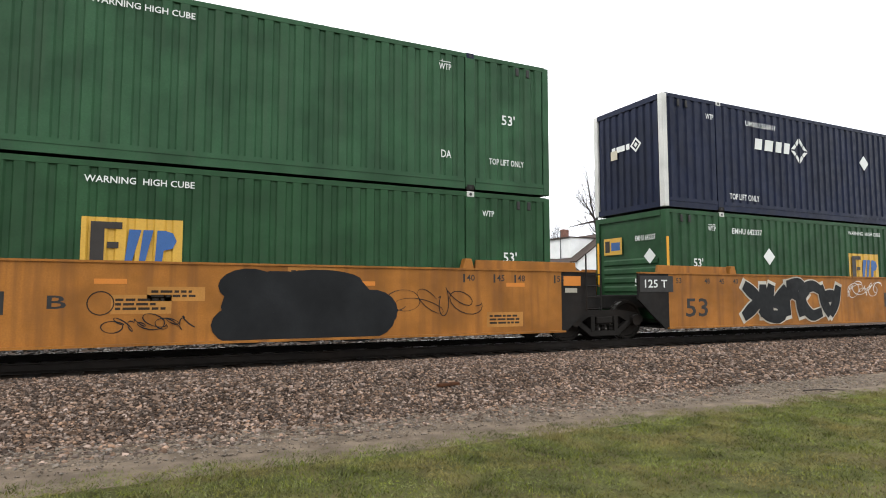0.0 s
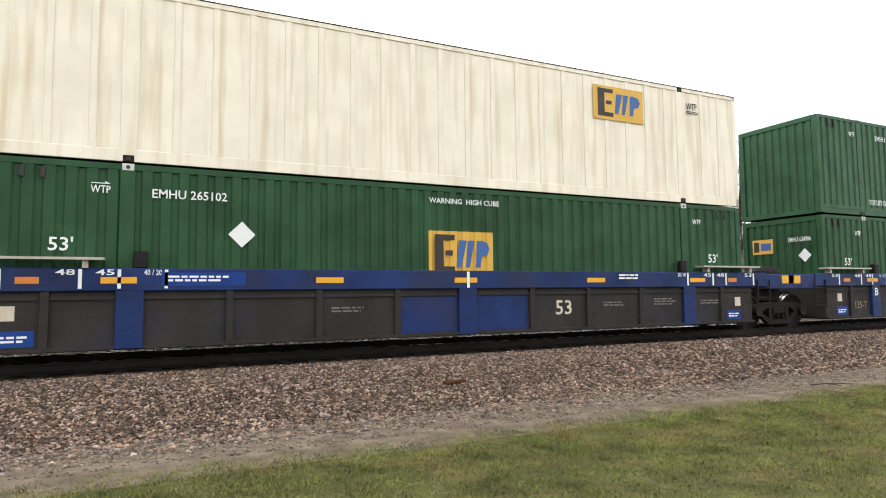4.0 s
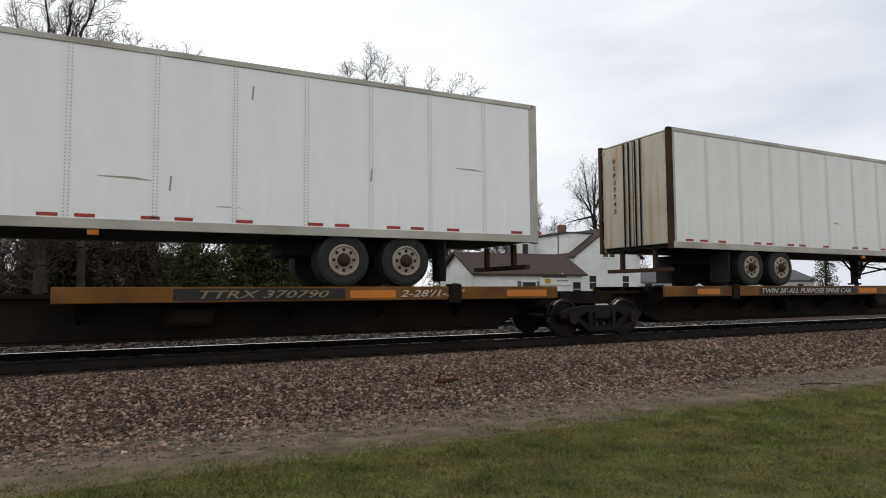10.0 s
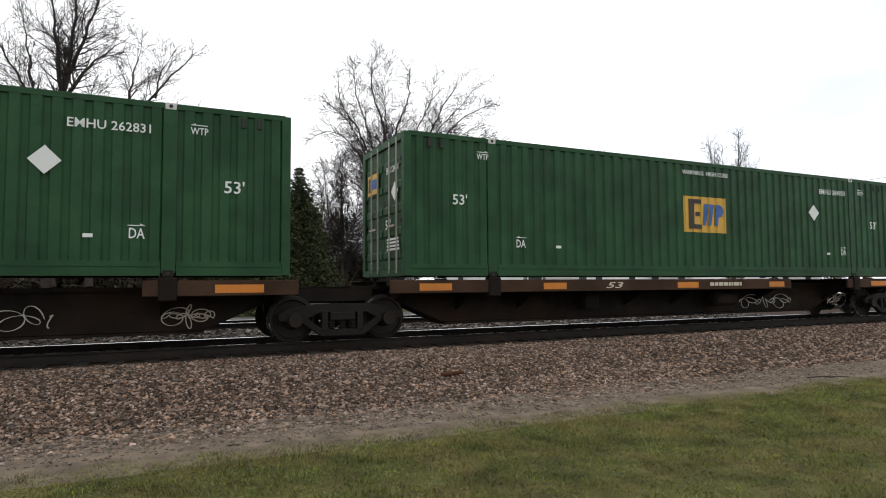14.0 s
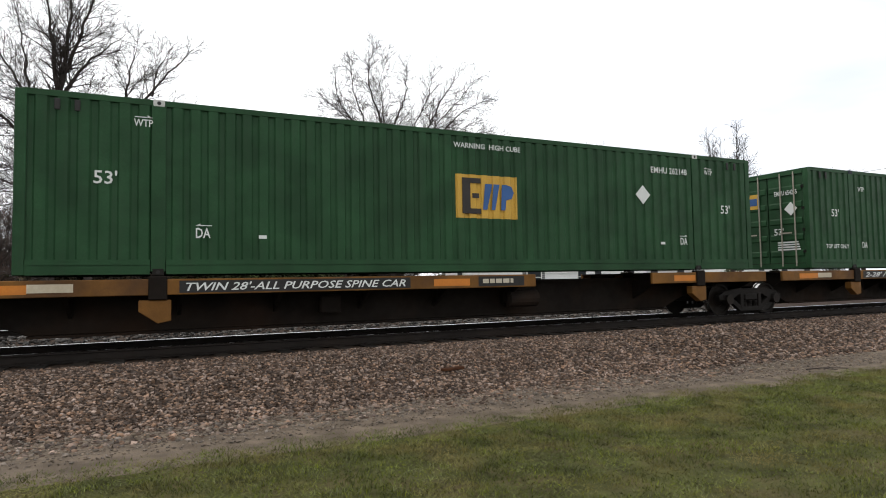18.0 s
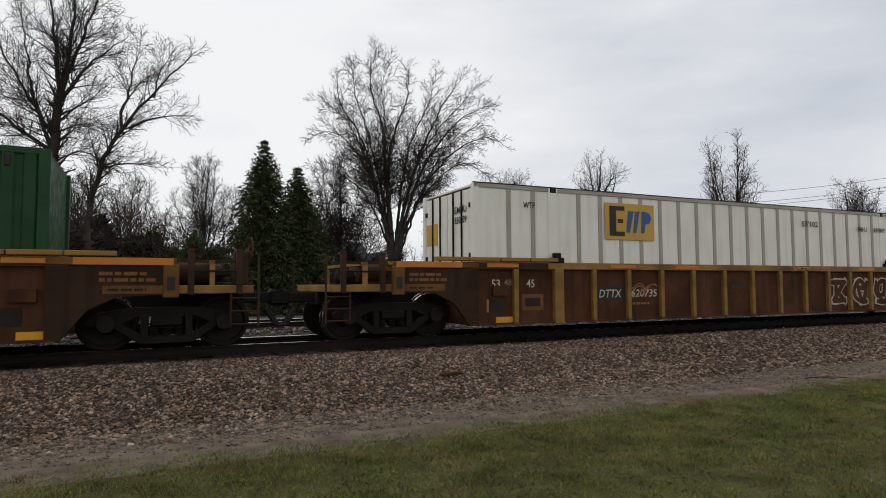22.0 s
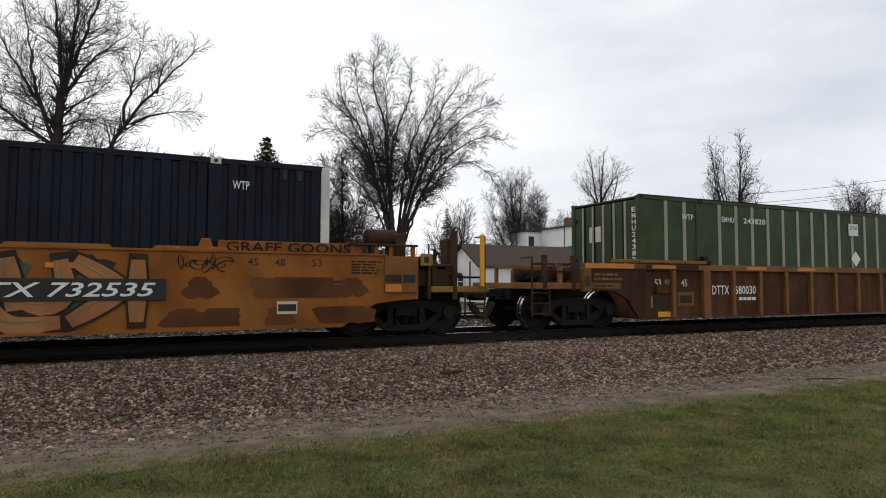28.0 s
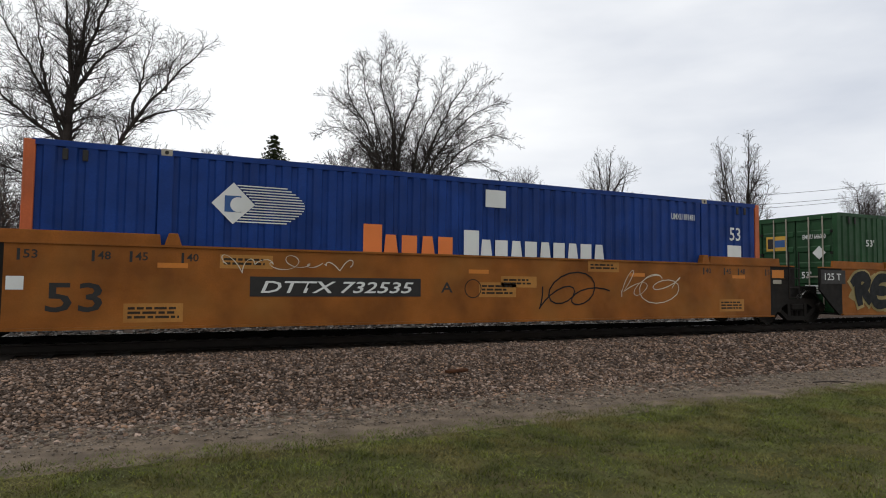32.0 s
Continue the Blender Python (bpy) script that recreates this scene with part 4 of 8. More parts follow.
# -- orange smooth-sided wells --
def well_smooth(u, label, left, right, paint="well_orange"):
    """left, right: 'free' or 'joint'."""
    w = riding(thing("well_car", label, "rail car", group="well cars of the train"), u)
    hy, L = 1.48, BOX_L
    for s in (-1, 1):
        part("side_wall", lambda b: prism(b, [(-0.14, 0.27), (L + 0.14, 0.27), (L + 0.14, 1.56), (-0.14, 1.56)], 0.0, 0.06), paint, w, at=(0, s * hy - (0.0 if s < 0 else 0.06), 0), key="smooth_side")
        for way, x0, kind in ((-1, -0.14, left), (1, L + 0.14, right)):
            def gusset(b, way=way, kind=kind):
                if kind == "free":
                    pts = [(0.0, 0.24), (0.1, 0.26), (0.38, 0.5), (0.72, 0.66), (1.2, 0.72), (1.56, 0.74), (1.56, 1.55), (0.0, 1.55)]
                else:
                    pts = [(0.0, 0.24), (0.12, 0.26), (0.62, 0.66), (0.95, 0.95), (0.95, 1.55), (0.0, 1.55)]
                prism(b, pts if way > 0 else [(-x, z) for x, z in pts][::-1], 0.002, 0.058)
            part("end_gusset", gusset, paint if kind == "free" else "dark", w, at=(x0, s * hy - (0.0 if s < 0 else 0.06), 0), key=("gusset", way, kind))
            if kind == "free":
                part("end_rail", lambda b: box(b, -0.68, 0.68, -0.07, 0.07, 1.735, 1.775), "rust_gear", w, at=(x0 + way * 0.86, s * (hy - 0.04), 0), key="end_rail", bevel=0.006)
                for d in (0.26, 0.72, 1.0, 1.46):
                    part("rail_post", lambda b: box(b, -0.035, 0.035, -0.03, 0.03, 1.55, 1.736), paint, w, at=(x0 + way * d, s * (hy - 0.05), 0), key="rail_post")
                if s < 0:
                    part("access_panel", lambda b: box(b, -0.33, 0.33, -0.02, 0.02, 0.86, 1.52), "well_tan", w, at=(x0 + way * 1.2, -hy - 0.012, 0), key="access_panel", bevel=0.008)
                    part("jacking_bracket", lambda b: box(b, -0.12, 0.12, -0.03, 0.03, 1.37, 1.61), "well_yellow", w, at=(x0 + way * 1.72, -hy - 0.012, 0), key="jacking_bracket", bevel=0.012)
                    xs = sorted((x0 + way * 0.23, x0 + way * 0.79))
                    bars(xs[0], xs[1], 1.2, 1.46, 5, "tag_brown", w, -hy - 0.003, 17)
                    for d0, d1, z0, z1, mat in ((1.24, 1.48, 1.05, 1.2, "black_paint"), (0.88, 1.2, 1.05, 1.2, "rust_gear"), (0.88, 1.2, 0.88, 1.02, "amber"), (1.66, 1.76, 1.43, 1.55, "black_paint")):
                        xs = sorted((x0 + way * d0, x0 + way * d1))
                        plate(xs[0], xs[1], z0, z1, mat, w, -hy - (0.046 if d0 > 1.6 else 0.036), "tag_plate")
                part("end_post", lambda b: box(b, -0.1, 0.1, -0.05, 0.05, 1.55, 2.0), "rust_gear", w, at=(x0 + way * 1.3, s * (hy - 0.3), 0), key="end_post", bevel=0.02)
        if right == "joint" and s < 0:
            plate(L + 0.2, L + 0.66, 1.25, 1.46, "amber", w, -hy - 0.003, "reflector")
            plate(L + 0.24, L + 0.56, 1.1, 1.2, "grey_rib", w, -hy - 0.003, "tag_plate")
        part("bottom_flange", lambda b: box(b, -0.2, L + 0.2, -0.05, 0.05, 0.25, 0.29), paint, w, at=(0, s * (hy + 0.02), 0), key="bottom_flange")
        part("top_flange", lambda b: box(b, -1.05, L + 1.05, -0.06, 0.06, 1.55, 1.585), paint, w, at=(0, s * (hy - 0.03), 0), key="top_flange")
        for x0, x1 in ((-0.45, 1.95), (L - 1.95, L + 0.6)):
            part("raised_lip", lambda b: prism(b, [(x0, 1.55), (x1, 1.55), (x1 - 0.03, 1.76), (x0 + 0.03, 1.76)], -0.03, 0.03), paint, w, at=(0, s * (hy - 0.09), 0), key=("lip", x0), bevel=0.006)
        for x in (2.12, L - 2.12):
            part("container_guide", lambda b: prism(b, [(-0.14, 1.55), (0.14, 1.55), (0.07, 1.78), (-0.07, 1.78)], -0.08, 0.08), paint, w, at=(x, s * (hy - 0.1), 0), key="guide", bevel=0.01)
    part("well_floor", lambda b: box(b, -0.1, L + 0.1, -1.42, 1.42, 0.25, 0.29), "dark", w, key="well_floor")
    for way, x0, kind in ((-1, 0.0, left), (1, L, right)):
        if kind == "free":
            part("end_bulkhead", lambda b: box(b, -0.03, 0.03, -1.42, 1.42, 0.3, 1.3), paint, w, at=(x0 + way * 0.55, 0, 0), key="bulkhead")
            part("end_deck", lambda b: box(b, -0.8, 0.8, -1.42, 1.42, 1.44, 1.5), "rust_gear", w, at=(x0 + way * 1.2, 0, 0), key="end_deck")
            part("end_panel", lambda b: box(b, -0.03, 0.03, -1.42, 1.42, 0.74, 1.58), "rust_gear", w, at=(x0 + way * 1.96, 0, 0), key="end_panel")
            part("air_reservoir", lambda b: lathe(b, [(-0.34, 0.08), (-0.3, 0.17), (0.3, 0.17), (0.34, 0.08)], 16, "x"), "rust_gear", w, at=(x0 + way * 1.15, -0.85, 1.93), key="reservoir")
            part("reservoir_cradle", lambda b: [box(b, -0.22, -0.14, -0.12, 0.12, 1.5, 1.8), box(b, 0.14, 0.22, -0.12, 0.12, 1.5, 1.8)], "rust_gear", w, at=(x0 + way * 1.15, -0.85, 0), key="cradle")
            part("end_platform", lambda b: box(b, -0.65, 0.65, -1.42, 1.42, 0.86, 0.98), "well_yellow", w, at=(x0 + way * 2.65, 0, 0), key="end_platform", bevel=0.015)
            part("platform_post", lambda b: box(b, -0.05, 0.05, -0.05, 0.05, 0.72, 2.08), "rust_gear", w, at=(x0 + way * 2.52, -1.38, 0), key="platform_post", bevel=0.01)
            part("brake_cylinder", lambda b: lathe(b, [(-0.35, 0.06), (-0.3, 0.15), (0.25, 0.15), (0.3, 0.05), (0.6, 0.04)], 14, "x"), "rust_gear", w, at=(x0 + way * 2.3, -0.95, 1.22), key="brake_cylinder")
            part("hose_bundle", lambda b: [rod(b, (-0.3, -1.1, 1.0), (0.0, -0.9, 1.5), 0.04), rod(b, (0.0, -0.9, 1.5), (0.25, -1.0, 1.1), 0.04), rod(b, (-0.2, -0.4, 1.0), (0.2, -0.6, 1.7), 0.05), rod(b, (0.3, -0.3, 0.98), (0.1, -0.7, 1.75), 0.035)], "rust_gear", w, at=(x0 + way * 2.3, 0, 0), key="hose_bundle")
            part("brake_lever_box", lambda b: [box(b, -0.34, 0.34, -0.2, 0.2, 0.98, 1.32), box(b, -0.42, 0.42, -0.26, 0.26, 1.36, 1.42), box(b, -0.06, 0.06, -0.24, 0.24, 0.98, 1.38)], "rust_gear", w, at=(x0 + way * 2.1, -1.12, 0), key="brake_lever_box", bevel=0.015)
            part("step_plate", lambda b: box(b, -0.3, 0.3, -0.16, 0.16, 1.14, 1.18), "dark", w, at=(x0 + way * 2.8, -1.26, 0), key="step_plate")
            part("end_sill", lambda b: box(b, -1.3, 1.3, -0.3, 0.3, 0.66, 0.98), "dark", w, at=(x0 + way * 1.9, 0, 0), key="end_sill_beam")
            truck(w, u, x0 + way * 1.62, 0.46)
            coupler(w, x0 + way * 3.35, way)
            handrails(w, x0 + way * 3.2, way, 2.0, "rust_gear")
            brake_gear(w, x0 + way * 2.8, 0.98, way, "rust_gear", "rust_gear", 1.0)
        else:
            part("joint_beam", lambda b: box(b, -0.85, 0.85, -0.7, 0.7, 0.72, 1.05), "dark", w, at=(x0 + way * 0.9, 0, 0), key="joint_beam", bevel=0.03)
            if way > 0:
                bm = bmesh.new()
                for z in (0.75, 1.0, 1.25, 1.5):
                    rod(bm, (x0 + way * 0.75, -hy - 0.08, z), (x0 + way * 1.15, -hy - 0.08, z), 0.015)
                for d in (0.75, 1.15):
                    rod(bm, (x0 + way * d, -hy - 0.08, 0.7), (x0 + way * d, -hy - 0.08, 1.95), 0.018)
                part("ladder", bm, "dark", w)
    return w


WY = -1.484


def smooth_marks(w, number, letter, second="53", board=(3.33, 6.47), side_letter=None, joint=True):
    words("53", 0.40, 1.15, 0.52, 0.97, "black_paint", w, WY)
    plate(board[0], board[1], 0.76, 1.10, "black_paint", w, WY - 0.001, "number_board")
    words(number, board[0] + 0.18, board[1] - 0.15, 0.82, 1.03, "white_paint", w, WY - 0.004, slant=0.25)
    words(letter, 6.9, 7.15, 0.84, 1.04, "black_paint", w, WY)
    for i, (t, x) in enumerate((("53", 0.02), ("48", 0.98), ("45", 1.5), ("40", 2.25), ("40", 13.9), ("45", 14.6), ("48", 15.1), ("53", 16.1))):
        words(t, x + 0.08, x + 0.26, 1.33, 1.46, "black_paint", w, WY)
        plate(x, x + 0.04, 1.3, 1.47, "black_paint", w, WY)
    for x, zz, n in ((7.8, 0.8, 3), (8.3, 1.0, 2), (1.5, 0.4, 3), (14.5, 0.45, 3), (2.9, 1.28, 2), (10.5, 1.36, 2)):
        plate(x - 0.06, x + 0.8, zz - 0.05, zz + 0.07 * n + 0.04, "well_faded", w, WY + 0.001, "faded_patch", 0.002)
        bars(x, x + 0.75, zz, zz + 0.07 * n, n, "tag_brown", w, WY - 0.001, int(x * 10))
    bm = bmesh.new()
    for k in range(20):
        a, b = 2 * math.pi * k / 20, 2 * math.pi * (k + 1) / 20
        prism(bm, [(7.6 + 0.19 * math.cos(a), 0.92 + 0.19 * math.sin(a)), (7.6 + 0.19 * math.cos(b), 0.92 + 0.19 * math.sin(b)), (7.6 + 0.172 * math.cos(b), 0.92 + 0.172 * math.sin(b)), (7.6 + 0.172 * math.cos(a), 0.92 + 0.172 * math.sin(a))], WY, WY + 0.003)
    part("round_stencil", bm, "tag_brown", w)
    for x in (1.9, 7.5, 11.6, 14.9):
        plate(x, x + 0.45, 1.22, 1.30, "amber", w, WY, "reflector")
    plate(-0.1, 0.12, 0.86, 1.06, "white_paint", w, WY, "tag_plate")


def joint_box(w, text="125 T"):
    plate(-1.05, 0.0, 1.12, 1.5, "black_paint", w, WY - 0.006, "number_board")
    words(text, -0.9, -0.2, 1.22, 1.41, "white_paint", w, WY - 0.010)


def stroke(bm, pts, widths, y):
    """A flat painted stroke of changing width along pts (x, z); later pieces lie a hair proud of earlier ones."""
    rows = []
    for i, p in enumerate(pts):
        a, b = pts[max(0, i - 1)], pts[min(len(pts) - 1, i + 1)]
        d = Vector((b[0] - a[0], b[1] - a[1]))
        d.normalize()
        w = widths[i] / 2
        yy = y - 0.00015 * i
        rows.append((bm.verts.new((p[0] + d.y * w, yy, p[1] - d.x * w)), bm.verts.new((p[0] - d.y * w, yy, p[1] + d.x * w))))
    for (a, b), (c, d) in zip(rows, rows[1:]):
        bm.faces.new((a, c, d, b))


GLYPHS = {
    "R": ([(0.3, 0.98), (0.27, 0.5), (0.38, 0.02)], [(-0.05, 0.72), (0.2, 0.92), (0.6, 0.98), (0.8, 0.82), (0.62, 0.6), (0.34, 0.54)], [(0.46, 0.56), (0.72, 0.34), (0.92, 0.1)]),
    "E": ([(0.88, 0.94), (0.42, 0.92), (0.14, 0.62), (0.12, 0.3), (0.32, 0.06), (0.92, 0.12)], [(0.16, 0.52), (0.78, 0.5)]),
    "H": ([(0.12, 0.94), (0.28, 0.55), (0.38, 0.02)], [(0.72, 0.98), (0.66, 0.5), (0.88, 0.06)], [(0.28, 0.52), (0.7, 0.56)], [(0.6, 0.9), (0.95, 0.96)]),
    "O": ([(0.5, 0.97), (0.2, 0.72), (0.2, 0.34), (0.52, 0.04), (0.84, 0.34), (0.84, 0.72), (0.5, 0.97)], [(0.5, 0.97), (0.1, 0.95)]),
    "B": ([(0.34, 0.96), (0.34, 0.5), (0.26, 0.1)], [(0.06, 0.9), (0.7, 0.96), (0.84, 0.74), (0.56, 0.56)], [(0.5, 0.54), (0.92, 0.42), (0.84, 0.12), (0.4, 0.04), (0.02, 0.14)]),
    "arch": ([(0.02, 0.62), (0.3, 0.98), (0.8, 0.96)], [(0.34, 0.78), (0.3, 0.4), (0.24, 0.02)], [(0.32, 0.56), (0.6, 0.74), (0.84, 0.56), (0.78, 0.04)]),
    "e": ([(0.12, 0.52), (0.6, 0.58), (0.82, 0.76), (0.55, 0.94), (0.2, 0.76), (0.14, 0.34), (0.45, 0.06), (0.98, 0.3)],),
    "v": ([(0.08, 0.96), (0.26, 0.5), (0.48, 0.06)], [(0.48, 0.06), (0.62, 0.5), (0.86, 0.96)]),
    "a": ([(0.18, 0.84), (0.55, 0.95), (0.78, 0.7), (0.8, 0.05)], [(0.78, 0.5), (0.36, 0.52), (0.16, 0.26), (0.42, 0.06), (0.8, 0.24)]),
    "cross": ([(0.08, 0.96), (0.5, 0.5), (0.94, 0.04)], [(0.92, 0.96), (0.5, 0.5), (0.06, 0.06)]),
    "zig": ([(0.1, 0.86), (0.86, 0.9)], [(0.86, 0.92), (0.5, 0.5), (0.14, 0.1)], [(0.1, 0.1), (0.94, 0.12)]),
    "gate": ([(0.14, 0.04), (0.3, 0.6), (0.5, 0.96)], [(0.5, 0.96), (0.72, 0.6), (0.88, 0.04)], [(0.28, 0.36), (0.78, 0.36)]),
    "chevron": ([(0.2, 0.98), (0.2, 0.02)], [(0.86, 0.96), (0.3, 0.52)], [(0.3, 0.52), (0.9, 0.04)]),
    "hook": ([(0.9, 0.86), (0.5, 0.95), (0.16, 0.6), (0.2, 0.2), (0.56, 0.05), (0.9, 0.2)],),
}


def piece(w, cells, z0, z1, fill, line, y=WY, fat=0.25, edge=0.08, shine=None, lean=0.0):
    """Sprayed block forms: cells of (form, x0, x1), mirrored where x1 < x0 and upside down where a fourth value stands, each drawn in fat strokes over a wider outline."""
    h = z1 - z0
    bm_line, bm_fill, bm_shine = bmesh.new(), bmesh.new(), bmesh.new()
    lift = 0.0
    for form, x0, x1, *turned in cells:
        sw = fat * h
        for pts in GLYPHS[form]:
            pts = [(a, 1 - b) for a, b in pts] if turned else pts
            line_pts = [(x0 + (x1 - x0) * p.x + lean * h * p.z, z0 + sw / 2 + (h - sw) * p.z) for p in curved([(a, 0, b) for a, b in pts], 0.09)]
            n = len(line_pts)
            wide = [sw * (0.82 + 0.3 * math.sin(math.pi * k / (n - 1))) for k in range(n)]
            ends = [(line_pts[0][0] * 2 - line_pts[1][0], line_pts[0][1] * 2 - line_pts[1][1])] + line_pts + [(line_pts[-1][0] * 2 - line_pts[-2][0], line_pts[-1][1] * 2 - line_pts[-2][1])]
            stroke(bm_line, ends, [wide[0] + edge] + [v + edge for v in wide] + [wide[-1] + edge], y - 0.002 - lift)
            stroke(bm_fill, line_pts, wide, y - 0.014 - lift)
            if shine:
                stroke(bm_shine, [(px - sw * 0.3, pz + sw * 0.24) for px, pz in line_pts[1:-1]], [0.022] * (n - 2), y - 0.026 - lift)
            lift += 0.0003
    part("graffiti_outline", bm_line, line, w)
    part("graffiti_fill", bm_fill, fill, w)
    if shine:
        part("graffiti_shine", bm_shine, shine, w)
    else:
        bm_shine.free()


def blotches(w, x0, x1, z0, z1, count, mat, seed, y=WY, size=0.3):
    """Rolled patches of paint with uneven rounded outlines."""
    rnd = random.Random(seed)
    bm = bmesh.new()
    for i in range(count):
        cx, cz, r = rnd.uniform(x0 + size, x1 - size), rnd.uniform(z0 + size * 0.6, z1 - size * 0.6), size * rnd.uniform(0.5, 1.0)
        ph = rnd.uniform(0, 6)
        pts = []
        for k in range(20):
            a = 2 * math.pi * k / 20
            q = r * (1 + 0.22 * math.sin(3 * a + ph) + 0.12 * math.sin(7 * a - ph))
            pts.append((cx + q * 1.3 * math.cos(a), min(z1, max(z0, cz + q * math.sin(a)))))
        bm.faces.new([bm.verts.new((px, y - 0.0004 - 0.0003 * i, pz)) for px, pz in pts])
    part("graffiti_ground", bm, mat, w)


def scribble(w, x0, x1, z0, z1, mat, seed, y=WY, width=0.02, turns=14):
    """A thin sprayed scrawl of loops of uneven size."""
    rnd = random.Random(seed)
    bm = bmesh.new()
    pts = []
    loops, tilt = max(3, turns * 0.7), rnd.uniform(-0.4, 0.4)
    size = [rnd.uniform(0.3, 1.0) for _ in range(40)]
    for i in range(int(loops * 14)):
        a = i / (loops * 14)
        q = size[int(i / 14) % 40] * (1 - i / 14 % 1) + size[int(i / 14 + 1) % 40] * (i / 14 % 1)
        ph = 2 * math.pi * i / 14 * (1 if int(i / 42) % 2 else -1)
        zz = (z1 - z0) / 2 * q
        pts.append((x0 + (x1 - x0) * a + zz * (0.8 * math.cos(ph) + tilt * math.sin(ph) + 0.7 * math.sin(i * 0.37 + seed)), (z0 + z1) / 2 + zz * (0.7 * math.sin(ph) + 0.5 * math.sin(i * 0.23 + seed * 2))))
        if len(pts) > 1 and (i % 42 == 0 and rnd.random() < 0.7):
            stroke(bm, pts, [width * (0.7 + 0.3 * math.sin(k)) for k in range(len(pts))], y - 0.002)
            pts = []
    if len(pts) > 1:
        stroke(bm, pts, [width] * len(pts), y - 0.002)
    part("graffiti_scrawl", bm, mat, w)


# -- dark blue wells with posts --
def well_blue(u, label, left, right):
    w = riding(thing("well_car", label, "rail car", group="well cars of the train"), u)
    hy, L = 1.48, BOX_L
    for s in (-1, 1):
        yo = s * hy
        part("top_beam", lambda b: box(b, -0.7, L + 0.7, -0.07, 0.07, 1.12, 1.48), "well_blue", w, at=(0, yo - s * 0.07, 0), key="blue_beam", bevel=0.015)
        part("side_wall", lambda b: box(b, -0.17, L + 0.17, -0.02, 0.02, 0.24, 1.13), "grimy_panel", w, at=(0, yo - s * 0.10, 0), key="blue_wall")
        part("stiffener", lambda b: box(b, -0.17, L + 0.17, -0.03, 0.03, 0.99, 1.04), "grimy_panel", w, at=(0, yo - s * 0.075, 0), key="blue_stiff")
        part("bottom_flange", lambda b: box(b, -0.17, L + 0.17, -0.05, 0.05, 0.22, 0.27), "grimy_panel", w, at=(0, yo - s * 0.06, 0), key="blue_flange")
        for x in (0.92, 3.55, 5.07, 6.56, 9.58, 11.06, 12.57, 15.2):
            part("rib", lambda b: box(b, -0.06, 0.06, -0.04, 0.04, 0.24, 1.12), "grimy_panel", w, at=(x, yo - s * 0.05, 0), key="blue_rib", bevel=0.008)
        for x in (2.06, 8.05, 14.08):
            part("wide_post", lambda b: box(b, -0.2, 0.2, -0.05, 0.05, 0.22, 1.13), "well_blue", w, at=(x, yo - s * 0.045, 0), key="blue_post", bevel=0.012)
        for x in (2.2, L - 2.2):
            part("container_guide", lambda b: box(b, -0.1, 0.1, -0.07, 0.07, 1.48, 1.76), "well_blue" if left == "free" else "dark", w, at=(x, yo - s * 0.09, 0), key="blue_guide", bevel=0.02)
        for x0 in (-0.3, L - 1.7):
            part("walkway", lambda b: [box(b, 0, 2.0, -0.18, 0.1, 1.60, 1.64), box(b, 0.2, 0.28, -0.1, 0.05, 1.48, 1.6), box(b, 1.7, 1.78, -0.1, 0.05, 1.48, 1.6)], "grey_rib", w, at=(x0, yo - s * 0.06, 0), key="blue_walk")
    part("well_floor", lambda b: box(b, -0.1, L + 0.1, -1.36, 1.36, 0.2, 0.27), "dark", w, key="blue_floor")
    for way, x0, kind in ((-1, 0.0, left), (1, L, right)):
        part("end_wall", lambda b: box(b, -0.04, 0.04, -1.38, 1.38, 0.24, 1.2), "grimy_panel", w, at=(x0 + way * 0.15, 0, 0), key="blue_end")
        for s in (-1, 1):
            part("end_block", lambda b: box(b, -0.55, 0.55, -0.1, 0.1, 1.05, 1.45), "well_blue", w, at=(x0 + way * 1.25, s * 1.36, 0), key="blue_block", bevel=0.02)
        plate(*sorted((x0 + way * 1.3, x0 + way * 1.78)), 1.2, 1.41, "yellow", w, -1.464, "reflector")
        part("end_sill", lambda b: box(b, -1.3, 1.3, -0.35, 0.35, 0.66, 1.0), "dark", w, at=(x0 + way * 1.3, 0, 0), key="blue_sill", bevel=0.02)
        if kind == "free":
            part("end_platform", lambda b: box(b, -0.7, 0.7, -1.4, 1.4, 1.02, 1.12), "dark", w, at=(x0 + way * 2.35, 0, 0), key="blue_platform", bevel=0.015)
            for z_ in (1.2, 1.45):
                part("walkway_beam", lambda b: box(b, -1.1, 1.1, -0.06, 0.06, 0, 0.07), "dark", w, at=(x0 + way * 1.95, -1.3 + 0.25 * (z_ - 1.2), z_), key="walkway_beam")
            part("cross_beam", lambda b: box(b, -0.05, 0.05, -1.4, 1.4, 1.5, 1.56), "dark", w, at=(x0 + way * 2.4, 0, 0), key="blue_cross")
            for s in (-1, 1):
                part("post", lambda b: box(b, -0.05, 0.05, -0.05, 0.05, 1.1, 1.56), "dark", w, at=(x0 + way * 2.4, s * 1.35, 0), key="blue_stub")
            plate(*sorted((x0 + way * 2.35, x0 + way * 2.75)), 1.03, 1.11, "blue", w, -1.404, "end_mark")
            truck(w, u, x0 + way * 1.78, 0.46)
            coupler(w, x0 + way * 3.2, way)
            handrails(w, x0 + way * 3.0, way, 1.35)
            brake_gear(w, x0 + way * 2.0, 1.12, way, wheel="dark")
        else:
            bm = bmesh.new()
            for z in (0.6, 0.84, 1.08):
                rod(bm, (x0 + way * 0.3, -hy - 0.02, z), (x0 + way * 0.75, -hy - 0.02, z), 0.016)
            for d in (0.3, 0.75):
                rod(bm, (x0 + way * d, -hy - 0.02, 0.55), (x0 + way * d, -hy - 0.02, 1.3), 0.018)
            part("ladder", bm, "dark", w)
    return w


